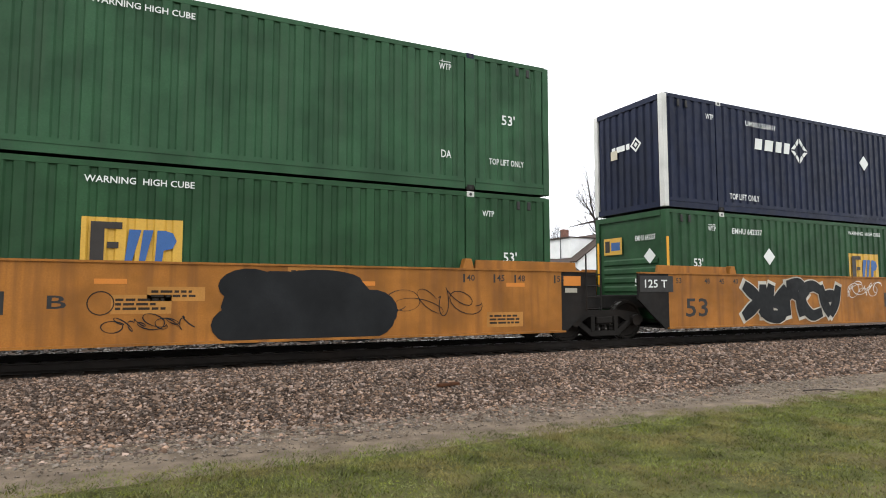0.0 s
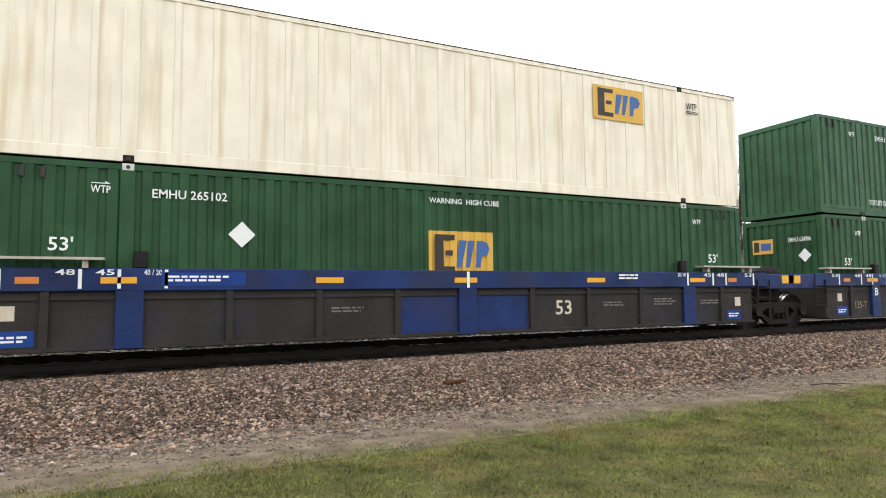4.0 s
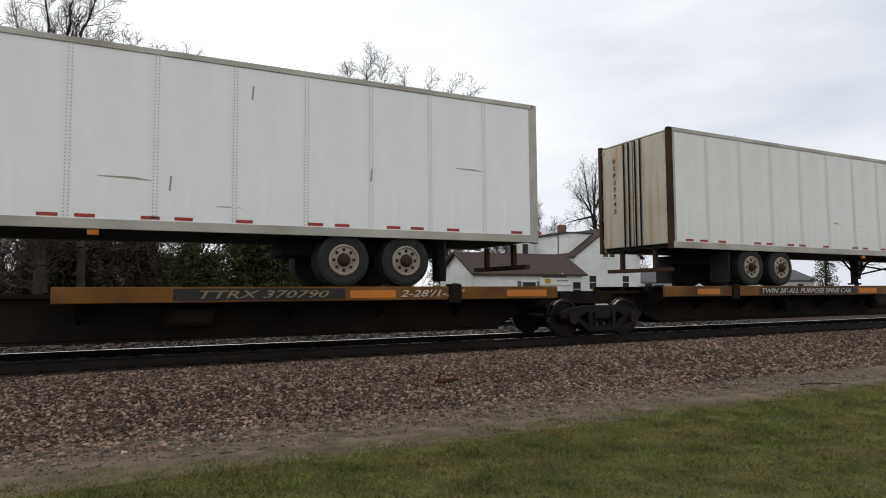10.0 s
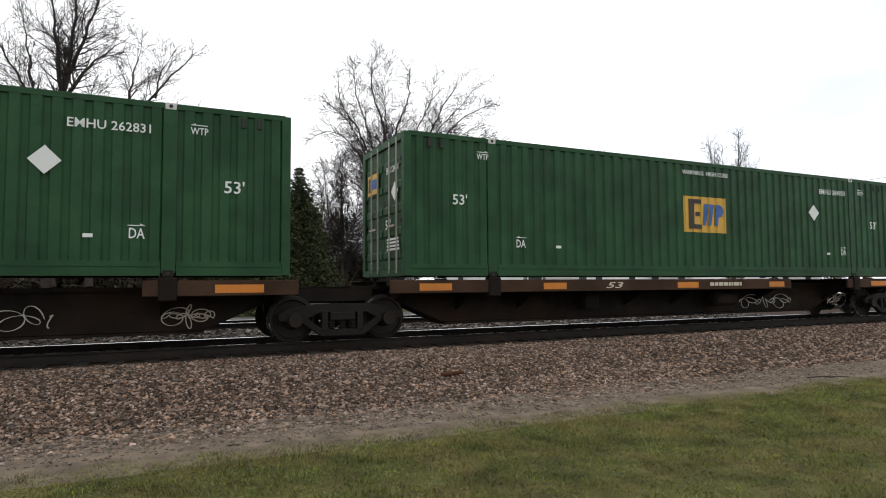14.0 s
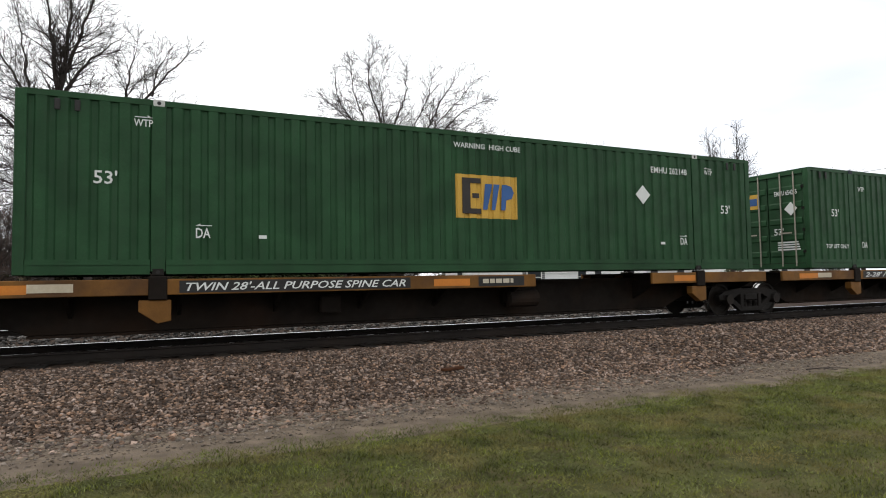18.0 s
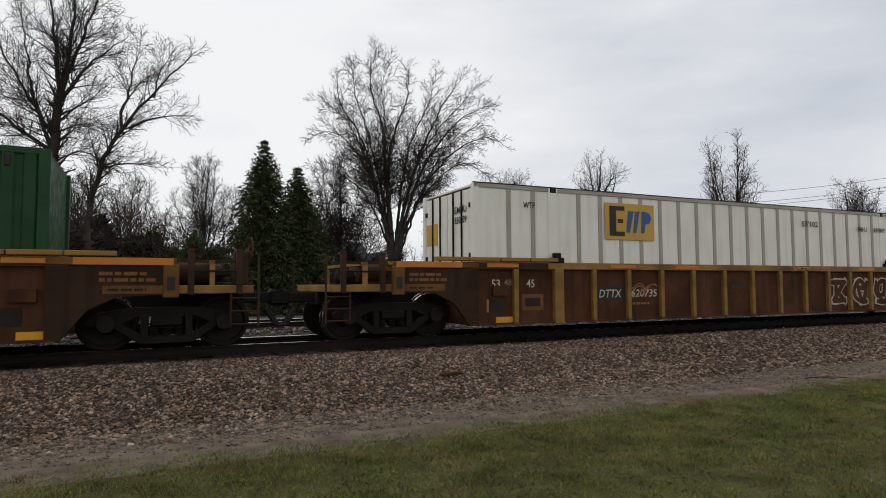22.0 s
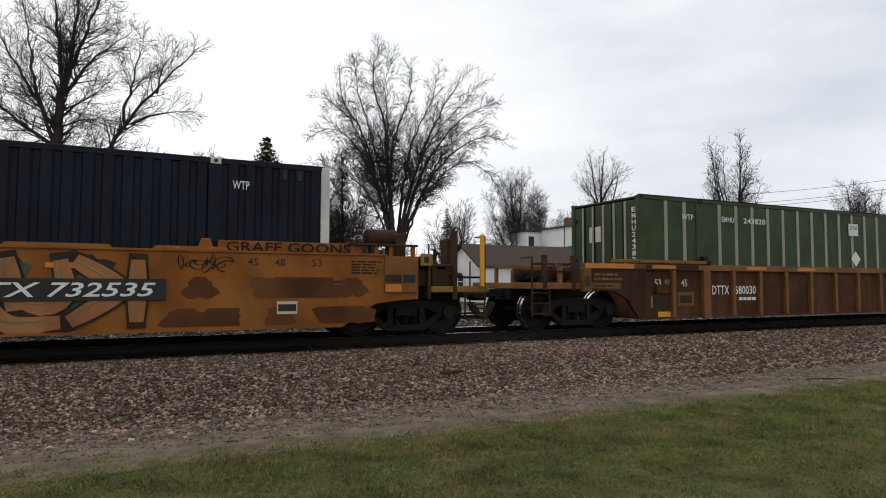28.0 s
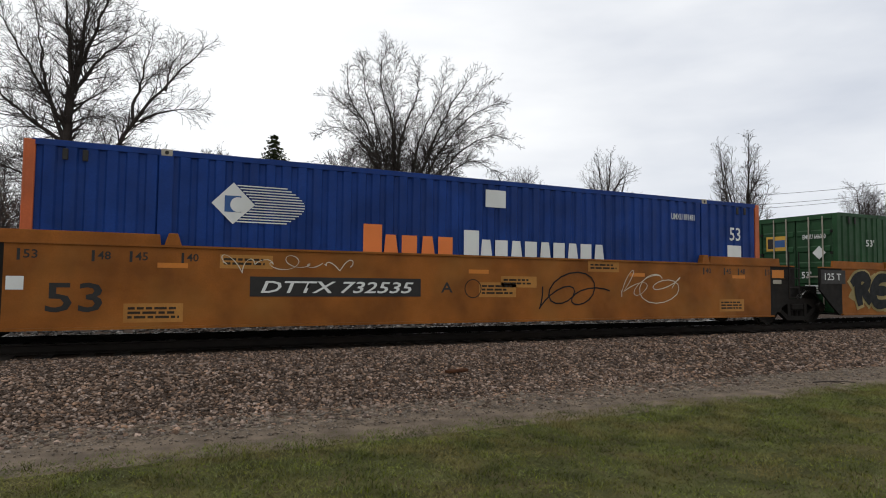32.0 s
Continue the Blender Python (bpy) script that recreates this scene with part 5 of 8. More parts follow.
def blue_marks(w, number=None, letter=None, first=False):
    y = -1.486
    for t, x in (("53", 0.03), ("48", 1.05), ("45", 1.58), ("40 / 20", 2.25), ("20 / 40", 13.7), ("45", 14.55), ("48", 15.0), ("53", 16.0)):
        plate(x + 0.3, x + 0.35, 1.16, 1.46, "white_paint", w, y)
        words(t, x, x + 0.26, 1.37, 1.46, "white_paint", w, y)
    for x in (0.55, 15.4):
        plate(x, x + 0.3, 1.24, 1.34, "amber", w, y, "reflector")
    for x in (2.0 - 0.35, 5.0, 8.05 - 0.3, 11.0, 14.0 + 0.1):
        plate(x, x + 0.5, 1.24, 1.34, "yellow", w, y, "reflector")
    plate(8.02, 8.08, 1.14, 1.46, "white_paint", w, y - 0.004)
    plate(2.5, 3.8, 1.2, 1.42, "blue", w, y, "stencil_panel")
    bars(2.6, 3.6, 1.26, 1.38, 2, "white_paint", w, y - 0.004, 4)
    bars(11.9, 12.5, 1.3, 1.44, 2, "white_paint", w, y, 5)
    yy = -1.408
    for x0, x1 in ((6.64, 7.84), (8.27, 9.5)) + (((2.28, 3.47),) if letter == "A" else ()):
        plate(x0, x1, 0.28, 0.97, "well_blue", w, -1.404, "clean_panel")
    words("53", 10.2, 10.62, 0.55, 0.86, "cream_paint", w, yy)
    if number:
        words("SFLC", 2.78, 3.42, 0.52, 0.78, "white_paint", w, yy)
        words(number, 3.85, 4.65, 0.52, 0.78, "cream_paint", w, yy)
        words(letter, 1.98, 2.14, 0.84, 1.06, "white_paint", w, -1.489)
    if number:
        words("125-T", 1.15, 1.7, 0.48, 0.68, "stencil_tan", w, yy)
    for x, z in ((0.45, 0.8), (15.8, 0.75)):
        plate(x - 0.1, x + 0.1, z - 0.11, z + 0.11, "cream_paint", w, yy, "tag_plate")
    for x in (0.3, 15.4):
        plate(x, x + 0.5, 0.3, 0.54, "blue", w, yy, "stencil_panel")
        bars(x + 0.06, x + 0.44, 0.36, 0.48, 2, "white_paint", w, yy - 0.004, 8)
    for x, n, sd in ((5.3, 2, 1), (6.9, 0, 2), (11.5, 2, 3), (13.0, 3, 4), (14.5, 2, 5)):
        if n:
            bars(x, x + 0.7, 0.7, 0.7 + 0.06 * n, n, "stencil_grey", w, yy, sd)


# -- spine cars --
def spine(u, label, x_left, x_right, decks, deck_mat="deck_yellow", left="joint", right="joint", own=(True, True), hitch=None):
    """A skeleton car: a deep centre sill carried on trucks, with side decks on brackets. x_left, x_right: its trucks."""
    w = riding(thing("spine_car", label, "rail car", group="spine cars of the train"), u)
    bm = bmesh.new()
    a, b = x_left, x_right
    prism(bm, [(a + 2.4, 0.24), (b - 2.4, 0.24), (b - 1.3, 0.74), (b + 0.5, 0.74), (b + 0.5, 1.02), (a - 0.5, 1.02), (a - 0.5, 0.74), (a + 1.3, 0.74)], -0.36, 0.36)
    part("centre_sill", bm, "spine", w, bevel=0.015)
    part("sill_cap", box(bmesh.new(), a + 0.4, b - 0.4, -0.5, 0.5, 0.96, 1.03), "spine", w)
    part("sill_flange", box(bmesh.new(), a + 2.4, b - 2.4, -0.46, 0.46, 0.2, 0.24), "spine", w)
    for x0, x1 in decks:
        for s in (-1, 1):
            part("side_deck", box(bmesh.new(), x0, x1, s * 1.30 - 0.035, s * 1.30 + 0.035, 0.88, 1.14), deck_mat, w, bevel=0.01)
            part("deck_plate", box(bmesh.new(), x0, x1, min(s * 0.5, s * 1.28), max(s * 0.5, s * 1.28), 1.11, 1.14), "spine", w)
            n = max(2, round((x1 - x0) / 1.5))
            for k in range(n):
                x = x0 + 0.3 + (x1 - x0 - 0.6) * k / (n - 1)
                part("bracket", lambda q: prism(q, [(-1.25, 0.95), (-0.36, 0.5), (-0.36, 1.1), (-1.25, 1.1)], -0.03, 0.03), "spine", w,
                     at=Matrix.Translation((x, 0, 0)) @ Matrix.Rotation(radians(90 if s < 0 else -90), 4, "Z"), key="spine_bracket")
    for x in (1.98, BOX_L - 1.98):
        for s in (-1, 1):
            part("support_arm", lambda q: box(q, -0.14, 0.14, -0.62, 0.62, 0.9, 1.12), "spine", w, at=(x, s * 0.7, 0), key="support_arm", bevel=0.01)
            part("pedestal", lambda q: box(q, -0.14, 0.14, -0.1, 0.1, 0.8, 1.19), "spine", w, at=(x, s * 1.28, 0), key="pedestal", bevel=0.02)
            if hitch is None and deck_mat == "deck_yellow":
                part("pedestal_foot", lambda q: prism(q, [(-0.28, 0.62), (0.0, 0.42), (0.2, 0.46), (0.2, 0.8), (-0.28, 0.8)], -0.09, 0.09), "deck_yellow", w, at=(x, s * 1.24, 0), key="pedestal_foot", bevel=0.01)
    part("air_tank", lambda q: lathe(q, [(-0.42, 0.1), (-0.36, 0.19), (0.36, 0.19), (0.42, 0.1)], 14, "x"), "spine", w, at=(9.3, -0.75, 0.62), key="air_tank")
    part("valve_box", lambda q: box(q, -0.2, 0.2, -0.12, 0.12, 0.45, 0.8), "spine", w, at=(5.0, -0.62, 0), key="valve_box", bevel=0.03)
    for way, x, kind, mine in ((-1, x_left, left, own[0]), (1, x_right, right, own[1])):
        if mine:
            truck(w, u, x)
        part("end_cap", lambda q: box(q, -0.75, 0.75, -0.55, 0.55, 0.72, 1.0), "spine", w, at=(x, 0, 0), key="spine_cap", bevel=0.02)
        if kind == "free":
            part("end_platform", lambda q: box(q, -1.5, 1.5, -1.32, 1.32, 0.99, 1.1), deck_mat, w, at=(x, 0, 0), key=("spine_platform", deck_mat), bevel=0.012)
            plate(x - 0.7, x + 0.55, 1.0, 1.09, "amber", w, -1.324, "reflector")
            coupler(w, x + way * 1.75, way)
            handrails(w, x + way * 1.5, way, 1.5, "spine")
    if hitch is not None:
        bm = bmesh.new()
        for s in (-0.45, 0.45):
            prism(bm, [(-0.25, 1.02), (0.25, 1.02), (0.18, 1.9), (-0.18, 1.9)], s - 0.05, s + 0.05)
            rod(bm, (-1.3, s * 0.8, 1.05), (-0.1, s, 1.85), 0.07)
        box(bm, -0.4, 0.4, -0.6, 0.6, 1.86, 1.98)
        part("trailer_hitch", bm, "spine", w, at=(hitch, 0, 0), label="dark folding trailer hitch")
    return w


def deck_marks(w, items, y=-1.339):
    for kind, x0, x1, *rest in items:
        if kind == "amber":
            plate(x0, x1, 0.93, 1.07, "amber", w, y, "reflector")
        elif kind == "pale":
            plate(x0, x1, 0.95, 1.08, "cream_paint", w, y, "worn_patch")
        elif kind == "black":
            plate(x0, x1, 0.91, 1.11, "black_paint", w, y, "number_board")
        elif kind == "text":
            words(rest[0], x0, x1, 0.94, 1.08, rest[1] if len(rest) > 1 else "white_paint", w, y - 0.004, slant=0.3)
        else:
            bars(x0, x1, 0.94, 1.1, 1, "cream_paint", w, y - 0.004, 3)


# -- rust and yellow ribbed wells --
def well_ribbed(u, label, paint="well_yellow", wall="well_rust", plates=True):
    w = riding(thing("well_car", label, "rail car", group="well cars of the train"), u)
    hy, L = 1.48, BOX_L
    for s in (-1, 1):
        yo = s * hy
        part("top_beam", lambda b: box(b, -0.3, L + 0.3, -0.06, 0.06, 1.36, 1.51), paint, w, at=(0, yo - s * 0.06, 0), key="rib_beam", bevel=0.012)
        part("side_wall", lambda b: box(b, -0.15, L + 0.15, -0.02, 0.02, 0.22, 1.4), wall, w, at=(0, yo - s * 0.11, 0), key="rib_wall")
        part("bottom_flange", lambda b: box(b, -0.15, L + 0.15, -0.05, 0.05, 0.22, 0.26), "well_rust", w, at=(0, yo - s * 0.05, 0), key="rib_flange")
        for x in (0.9, 2.95, 3.95, 4.97, 6.0, 7.08, 8.12, 9.2, 10.24, 11.24, 12.23, 13.22, 15.24):
            part("rib", lambda b: prism(b, [(-0.05, 0.22), (0.05, 0.22), (0.06, 1.37), (-0.06, 1.37)], -0.05, 0.05), paint, w, at=(x, yo - s * 0.05, 0), key="yellow_rib", bevel=0.008)
        for x in (1.98, 14.24):
            part("wide_post", lambda b: box(b, -0.12, 0.12, -0.06, 0.06, 0.2, 1.38), paint, w, at=(x, yo - s * 0.045, 0), key="yellow_post", bevel=0.01)
            part("container_guide", lambda b: [box(b, -0.14, 0.14, -0.09, 0.09, 1.5, 1.62), box(b, -0.08, 0.08, -0.06, 0.06, 1.62, 1.72)], "dark", w, at=(x, yo - s * 0.08, 0), key="rib_guide", bevel=0.01)
        for way, x0 in ((-1, 0.0), (1, L)):
            def arch(b, way=way):
                pts = [(0.0, 0.22), (0.0, 1.5), (-1.78, 1.48), (-1.78, 0.92), (-0.95, 0.88), (-0.55, 0.68), (-0.3, 0.36), (-0.2, 0.22)]
                prism(b, pts[::-1] if way < 0 else [(-x, z) for x, z in pts], -0.04, 0.04)
            part("end_side", arch, "well_umber", w, at=(x0, yo - s * 0.05, 0), key=("arch", way))
            part("end_beam", lambda b: box(b, -0.9, 0.9, -0.07, 0.07, 1.38, 1.5), "deck_yellow", w, at=(x0 + way * 0.9, yo - s * 0.05, 0), key="rib_end_beam", bevel=0.01)
            for k in range(4):
                part("raised_lip", lambda b: box(b, -0.35, 0.35, -0.12, 0.05, 1.52, 1.60), paint, w, at=(x0 - way * (0.5 - 1.085 + 0.725 * k), yo - s * 0.08, 0), key="rib_lip", bevel=0.01)
            part("corner_casting_block", lambda b: box(b, -0.12, 0.12, -0.06, 0.06, 0.86, 1.4), "deck_yellow", w, at=(x0 + way * 1.72, yo - s * 0.03, 0), key="rib_block", bevel=0.02)
    part("well_floor", lambda b: box(b, -0.1, L + 0.1, -1.36, 1.36, 0.22, 0.255), "dark", w, key="rib_floor")
    for way, x0 in ((-1, 0.0), (1, L)):
        part("end_wall", lambda b: box(b, -0.04, 0.04, -1.36, 1.36, 0.25, 1.3), "well_rust", w, at=(x0 + way * 0.12, 0, 0), key="rib_end")
        part("end_sill", lambda b: box(b, -1.4, 1.4, -0.35, 0.35, 0.66, 1.0), "dark", w, at=(x0 + way * 1.6, 0, 0), key="rib_sill", bevel=0.02)
        part("end_platform", lambda b: box(b, -0.62, 0.62, -1.42, 1.42, 0.92, 1.06), paint, w, at=(x0 + way * 2.4, 0, 0), key="rib_platform", bevel=0.012)
        part("end_frame", lambda b: [box(b, -0.04, 0.04, -1.4, -1.32, 1.06, 1.48), box(b, -0.04, 0.04, 1.32, 1.4, 1.06, 1.48), box(b, -0.04, 0.04, -1.4, 1.4, 1.42, 1.48)], paint, w, at=(x0 + way * 2.35, 0, 0), key="rib_frame")
        truck(w, u, x0 + way * 1.68, 0.44)
        coupler(w, x0 + way * 3.3, way)
        handrails(w, x0 + way * 3.1, way, 1.6, "rust_gear")
        part("air_reservoir", lambda b: lathe(b, [(-0.3, 0.08), (-0.26, 0.17), (0.26, 0.17), (0.3, 0.08)], 16, "x"), "rust_gear", w, at=(x0 + way * 2.1, -0.9, 1.28), key="rib_reservoir")
        part("upper_rail", lambda b: box(b, -0.55, 0.55, -0.03, 0.03, 1.44, 1.49), "rust_gear", w, at=(x0 + way * 2.4, -1.2, 0), key="upper_rail")
        part("pipe_run", lambda b: [rod(b, (-0.5, -0.9, 1.2), (0.5, -0.8, 1.25), 0.05), rod(b, (-0.5, -0.5, 1.15), (0.5, -0.6, 1.32), 0.04), lathe(b, [(-0.3, 0.08), (-0.25, 0.16), (0.25, 0.16), (0.3, 0.08)], 12, "x", (0, 0.2, 1.22))], "spine", w, at=(x0 + way * 2.2, 0, 0), key="rib_pipes")
    brake_gear(w, BOX_L + 2.9, 1.06, 1, "rust_gear", "well_rust", 0.62)
    for x in (-1.78, BOX_L + 0.35):
        plate(x, x + 1.4, 1.385, 1.495, "amber", w, -1.506, "reflector")
    for way, x0 in ((-1, 0.0), (1, L)):
        def span(a, b):
            return sorted((x0 + way * a, x0 + way * b))
        plate(*span(1.66, 1.78), 0.98, 1.2, "black_paint", w, -1.514, "casting_hole")
        plate(*span(0.75, 1.6), 0.93, 1.06, "deck_yellow", w, -1.475, "stencil_panel")
        bars(*span(0.82, 1.5), 0.96, 1.03, 1, "tag_brown", w, -1.478, 21)
        bars(*span(0.7, 1.5), 1.1, 1.3, 2, "well_tan", w, -1.475, 22)
        plate(*span(-1.7, 0.6), 1.372, 1.49, "well_umber", w, -1.483, "rusted_patch")
        if plates:
            plate(*span(-1.62, -1.08), 0.5, 0.84, "well_tan", w, -1.394, "notice_plate")
            plate(*span(-1.54, -1.16), 0.58, 0.76, "tag_brown", w, -1.398, "notice_plate")
        plate(*span(-0.72, -0.28), 0.46, 0.74, "tag_brown", w, -1.394, "notice_plate")
        words("48", span(-0.74, -0.74)[0] - 0.09, span(-0.74, -0.74)[0] + 0.09, 1.02, 1.16, "stencil_tan", w, -1.394)
        for d in (2.02, 2.78):
            part("stanchion", lambda b: [box(b, -0.05, 0.05, -0.05, 0.05, 0.9, 1.62), box(b, -0.055, 0.055, -0.055, 0.055, 1.62, 1.66)], "rust_gear", w, at=(x0 + way * d, -1.39, 0), key="stanchion", bevel=0.008)
        part("step_rail", rod(bmesh.new(), (x0 + way * 2.02, -1.42, 1.3), (x0 + way * 2.78, -1.42, 1.3), 0.018), "dark", w)
    y = -1.498
    for x in (0.2, 3.4, 5.4, 9.7, 12.6, 15.6):
        plate(x, x + 0.75, 1.40, 1.48, "amber", w, y + 0.014, "reflector")
    for x, t in ((0.35, "53"), (1.2, "45"), (15.35, "53")):
        words(t, x, x + 0.2, 0.98, 1.15, "black_paint" if x > 9 else "cream_paint", w, -1.394)
    for x in (1.98, 14.24):
        words("20", x - 0.09, x + 0.09, 1.04, 1.16, "black_paint", w, -1.49)
        words("40", x - 0.09, x + 0.09, 0.86, 0.98, "black_paint", w, -1.49)
    for x in (0.35, 15.7):
        plate(x - 0.12, x + 0.14, 0.48, 0.74, "tag_tan", w, -1.392, "tag_plate")
        plate(x + 0.1, x + 0.55, 0.26, 0.38, "yellow", w, -1.392, "stencil_panel")
        plate(x - 0.0, x + 0.35, 0.82, 1.02, "well_rust", w, -1.47, "service_box", 0.08)
    return w


# -- road trailers --
def trailer(u, z, label, wheels_x, legs_x, doors_left=True, panels=13, rounded=False, rear="trailer_rail", skin="trailer", door_paint="trailer"):
    """A 53 foot van trailer riding on a spine car; z is the deck it stands on."""
    tilt = 0.2 if doors_left else -0.2
    mid = (wheels_x[0] + wheels_x[1]) / 2
    t = riding(thing("semi_trailer", label, "trailer", group="trailers on the train"), u, z + mid * math.sin(radians(tilt)), tilt)
    hw, L = 1.295, 16.15
    b0, b1 = 0.93, 3.95          # body underside and roof above the deck
    part("roof", box(bmesh.new(), 0.02, L - 0.02, -hw + 0.02, hw - 0.02, b1 - 0.04, b1), "trailer", t, bevel=0.01)
    part("floor", box(bmesh.new(), 0.02, L - 0.02, -hw + 0.03, hw - 0.03, b0 + 0.02, b0 + 0.14), "dark", t)
    for s in (-1, 1):
        for k in range(panels):
            x0, x1 = L * k / panels, L * (k + 1) / panels
            part("side_panel", lambda b: box(b, 0.004, L / panels - 0.004, -0.012, 0.012, b0 + 0.14, b1 - 0.06), skin, t, at=(x0, s * (hw - 0.012), 0), key=("van_panel", panels), bevel=0.003)
            if k:
                def rivets(b):
                    box(b, -0.05, 0.05, -0.004, 0.004, b0 + 0.14, b1 - 0.06)
                seam = part("seam_strip", rivets, skin, t, at=(x0, s * (hw + 0.002), 0), key="seam")
                def heads(b):
                    for i in range(48):
                        zz = b0 + 0.2 + (b1 - b0 - 0.32) * i / 47
                        for d in (-0.028, 0.028):
                            box(b, d - 0.008, d + 0.008, -0.009, 0.0, zz - 0.008, zz + 0.008)
                if s < 0:
                    tagged(part("rivets", heads, "rivet", seam, at=(0, -0.004, 0), key="rivets"), kind="stuff")
        part("top_rail", box(bmesh.new(), 0, L, s * hw - 0.02, s * hw + 0.008, b1 - 0.09, b1 + 0.01), "trailer_rail", t, bevel=0.006)
        part("bottom_rail", box(bmesh.new(), 0, L, s * hw - 0.03, s * hw + 0.01, b0, b0 + 0.16), "trailer_rail", t, bevel=0.006)
        for x in (0.06, L - 0.06):
            part("corner_post", box(bmesh.new(), x - 0.07, x + 0.07, s * (hw - 0.07) - 0.08, s * (hw - 0.07) + 0.08, b0, b1), "trailer_rail", t, bevel=0.03 if rounded else 0.012)
    tape = random.Random(int(-u) + 5)
    for k in range(12):
        x = 0.3 + (L - 1.0) * k / 11 + tape.uniform(-0.15, 0.15)
        for d in (0.0, 0.5)[:1 if k % 3 == 1 else 2]:
            plate(x + d, x + d + 0.28, b0 + 0.18, b0 + 0.235, "red_paint", t, -hw - 0.006, "reflector_tape")
    plate(L * 0.48, L * 0.48 + 0.16, b0 - 0.09, b0 - 0.01, "amber", t, -hw - 0.004, "marker_lamp", 0.05)
    back, front = (0.0, L) if doors_left else (L, 0.0)
    way = -1 if doors_left else 1
    def rail_heads(b):
        for i in range(150):
            for zz in (b0 + 0.03, b0 + 0.12):
                x = 0.1 + (L - 0.2) * i / 149
                box(b, x - 0.01, x + 0.01, -hw - 0.014, -hw - 0.009, zz - 0.01, zz + 0.01)
    tagged(part("rail_rivets", rail_heads, "dark", t, key="rail_rivets"), kind="stuff")
    for s in (-1, 1):
        part("rear_frame", box(bmesh.new(), back + way * 0.02 - 0.07, back + way * 0.02 + 0.07, s * (hw - 0.04) - 0.06, s * (hw - 0.04) + 0.06, b0 - 0.02, b1 + 0.01), rear, t, bevel=0.012)
    rnd = random.Random(int(-u))
    for _ in range(4):
        x, z_, ln = rnd.uniform(0.6, L - 1.6), rnd.uniform(b0 + 0.4, b1 - 1.0), rnd.uniform(0.3, 1.1)
        patch([(x, z_), (x + ln, z_ - rnd.uniform(-0.03, 0.05)), (x + ln * 0.6, z_ + 0.022), (x + 0.05, z_ + 0.016)], "grey_rib", t, -hw - 0.0014, "scuff_mark", 0.0012)
    for s in (-1, 1):
        door = part("door", box(bmesh.new(), -0.02, 0.02, s * 0.6 - 0.58, s * 0.6 + 0.58, b0 + 0.12, b1 - 0.08), door_paint, t, at=(back + way * 0.02, 0, 0), bevel=0.01)
        for d in (0.12, 0.3):
            part("lock_rod", rod(bmesh.new(), (way * 0.05, s * d, b0 + 0.1), (way * 0.05, s * d, b1 - 0.1), 0.022), "dark", door)
        for k in range(5):
            part("hinge", box(bmesh.new(), -0.03, 0.03, s * 1.17 - 0.09, s * 1.17 + 0.05, b0 + 0.3 + 0.62 * k, b0 + 0.37 + 0.62 * k), "grey_rib", door)
    bm = bmesh.new()
    for s in (-0.6, 0.6):
        box(bm, back - way * 0.1 - 0.05, back - way * 0.1 + 0.05, s - 0.05, s + 0.05, 0.42, b0)
    box(bm, back - way * 0.1 - 0.06, back - way * 0.1 + 0.06, -1.15, 1.15, 0.36, 0.46)
    part("rear_guard", bm, "rust_gear", t)
    part("front_wall", box(bmesh.new(), front + way * 0.03 - 0.02, front + way * 0.03 + 0.02, -hw + 0.05, hw - 0.05, b0, b1 - 0.05), skin, t)
    # running gear
    part("bogie_frame", box(bmesh.new(), wheels_x[0] - 1.0, wheels_x[1] + 1.0, -0.55, 0.55, 0.6, b0), "dark", t, bevel=0.02)
    for x in wheels_x:
        part("axle", rod(bmesh.new(), (x, -1.0, 0.5), (x, 1.0, 0.5), 0.07), "dark", t)
        for s in (-1, 1):
            tyre = part("tyre", lambda b: lathe(b, [(-0.28, 0.28), (-0.3, 0.42), (-0.27, 0.49), (-0.03, 0.5), (0.0, 0.46), (0.03, 0.5), (0.27, 0.49), (0.3, 0.42), (0.28, 0.28)], 28), "rubber", t, at=(x, s * 0.97, 0.5), key="tyre")
            part("rim", lambda b: lathe(b, [(s * 0.27, 0.29), (s * 0.312, 0.29), (s * 0.315, 0.265), (s * 0.288, 0.235), (s * 0.286, 0.14), (s * 0.29, 0.13)], 20), "rim", tyre, key=("rim", s))
            part("hub", lambda b: lathe(b, [(s * 0.284, 0.13), (s * 0.35, 0.11), (s * 0.39, 0.06)], 14), "rust_gear", tyre, key=("hub", s))
            bm = bmesh.new()
            for k in range(8):
                a = 2 * math.pi * k / 8
                box(bm, 0.19 * math.cos(a) - 0.027, 0.19 * math.cos(a) + 0.027, min(s * 0.28, s * 0.296), max(s * 0.28, s * 0.296), 0.19 * math.sin(a) - 0.027, 0.19 * math.sin(a) + 0.027)
            tagged(part("wheel_nuts", bm, "dark", tyre), kind="stuff")
    mud = wheels_x[0] - 0.85 if doors_left else wheels_x[1] + 0.85
    for s in (-1, 1):
        part("mud_flap", box(bmesh.new(), mud - 0.012, mud + 0.012, s * 0.97 - 0.3, s * 0.97 + 0.3, 0.1, b0 - 0.05), "rubber", t)
    # landing gear
    for side in (-0.95, 0.95):
        leg = part("landing_leg", box(bmesh.new(), legs_x - 0.08, legs_x + 0.08, side - 0.08, side + 0.08, 0.12, b0), "dark", t)
        part("foot_plate", box(bmesh.new(), legs_x - 0.17, legs_x + 0.17, side - 0.14, side + 0.14, 0.08, 0.14), "dark", leg)
        for d in (-0.8, 0.8):
            part("brace", rod(bmesh.new(), (legs_x + d, side * 0.9, b0), (legs_x, side, 0.45), 0.035), "dark", leg)
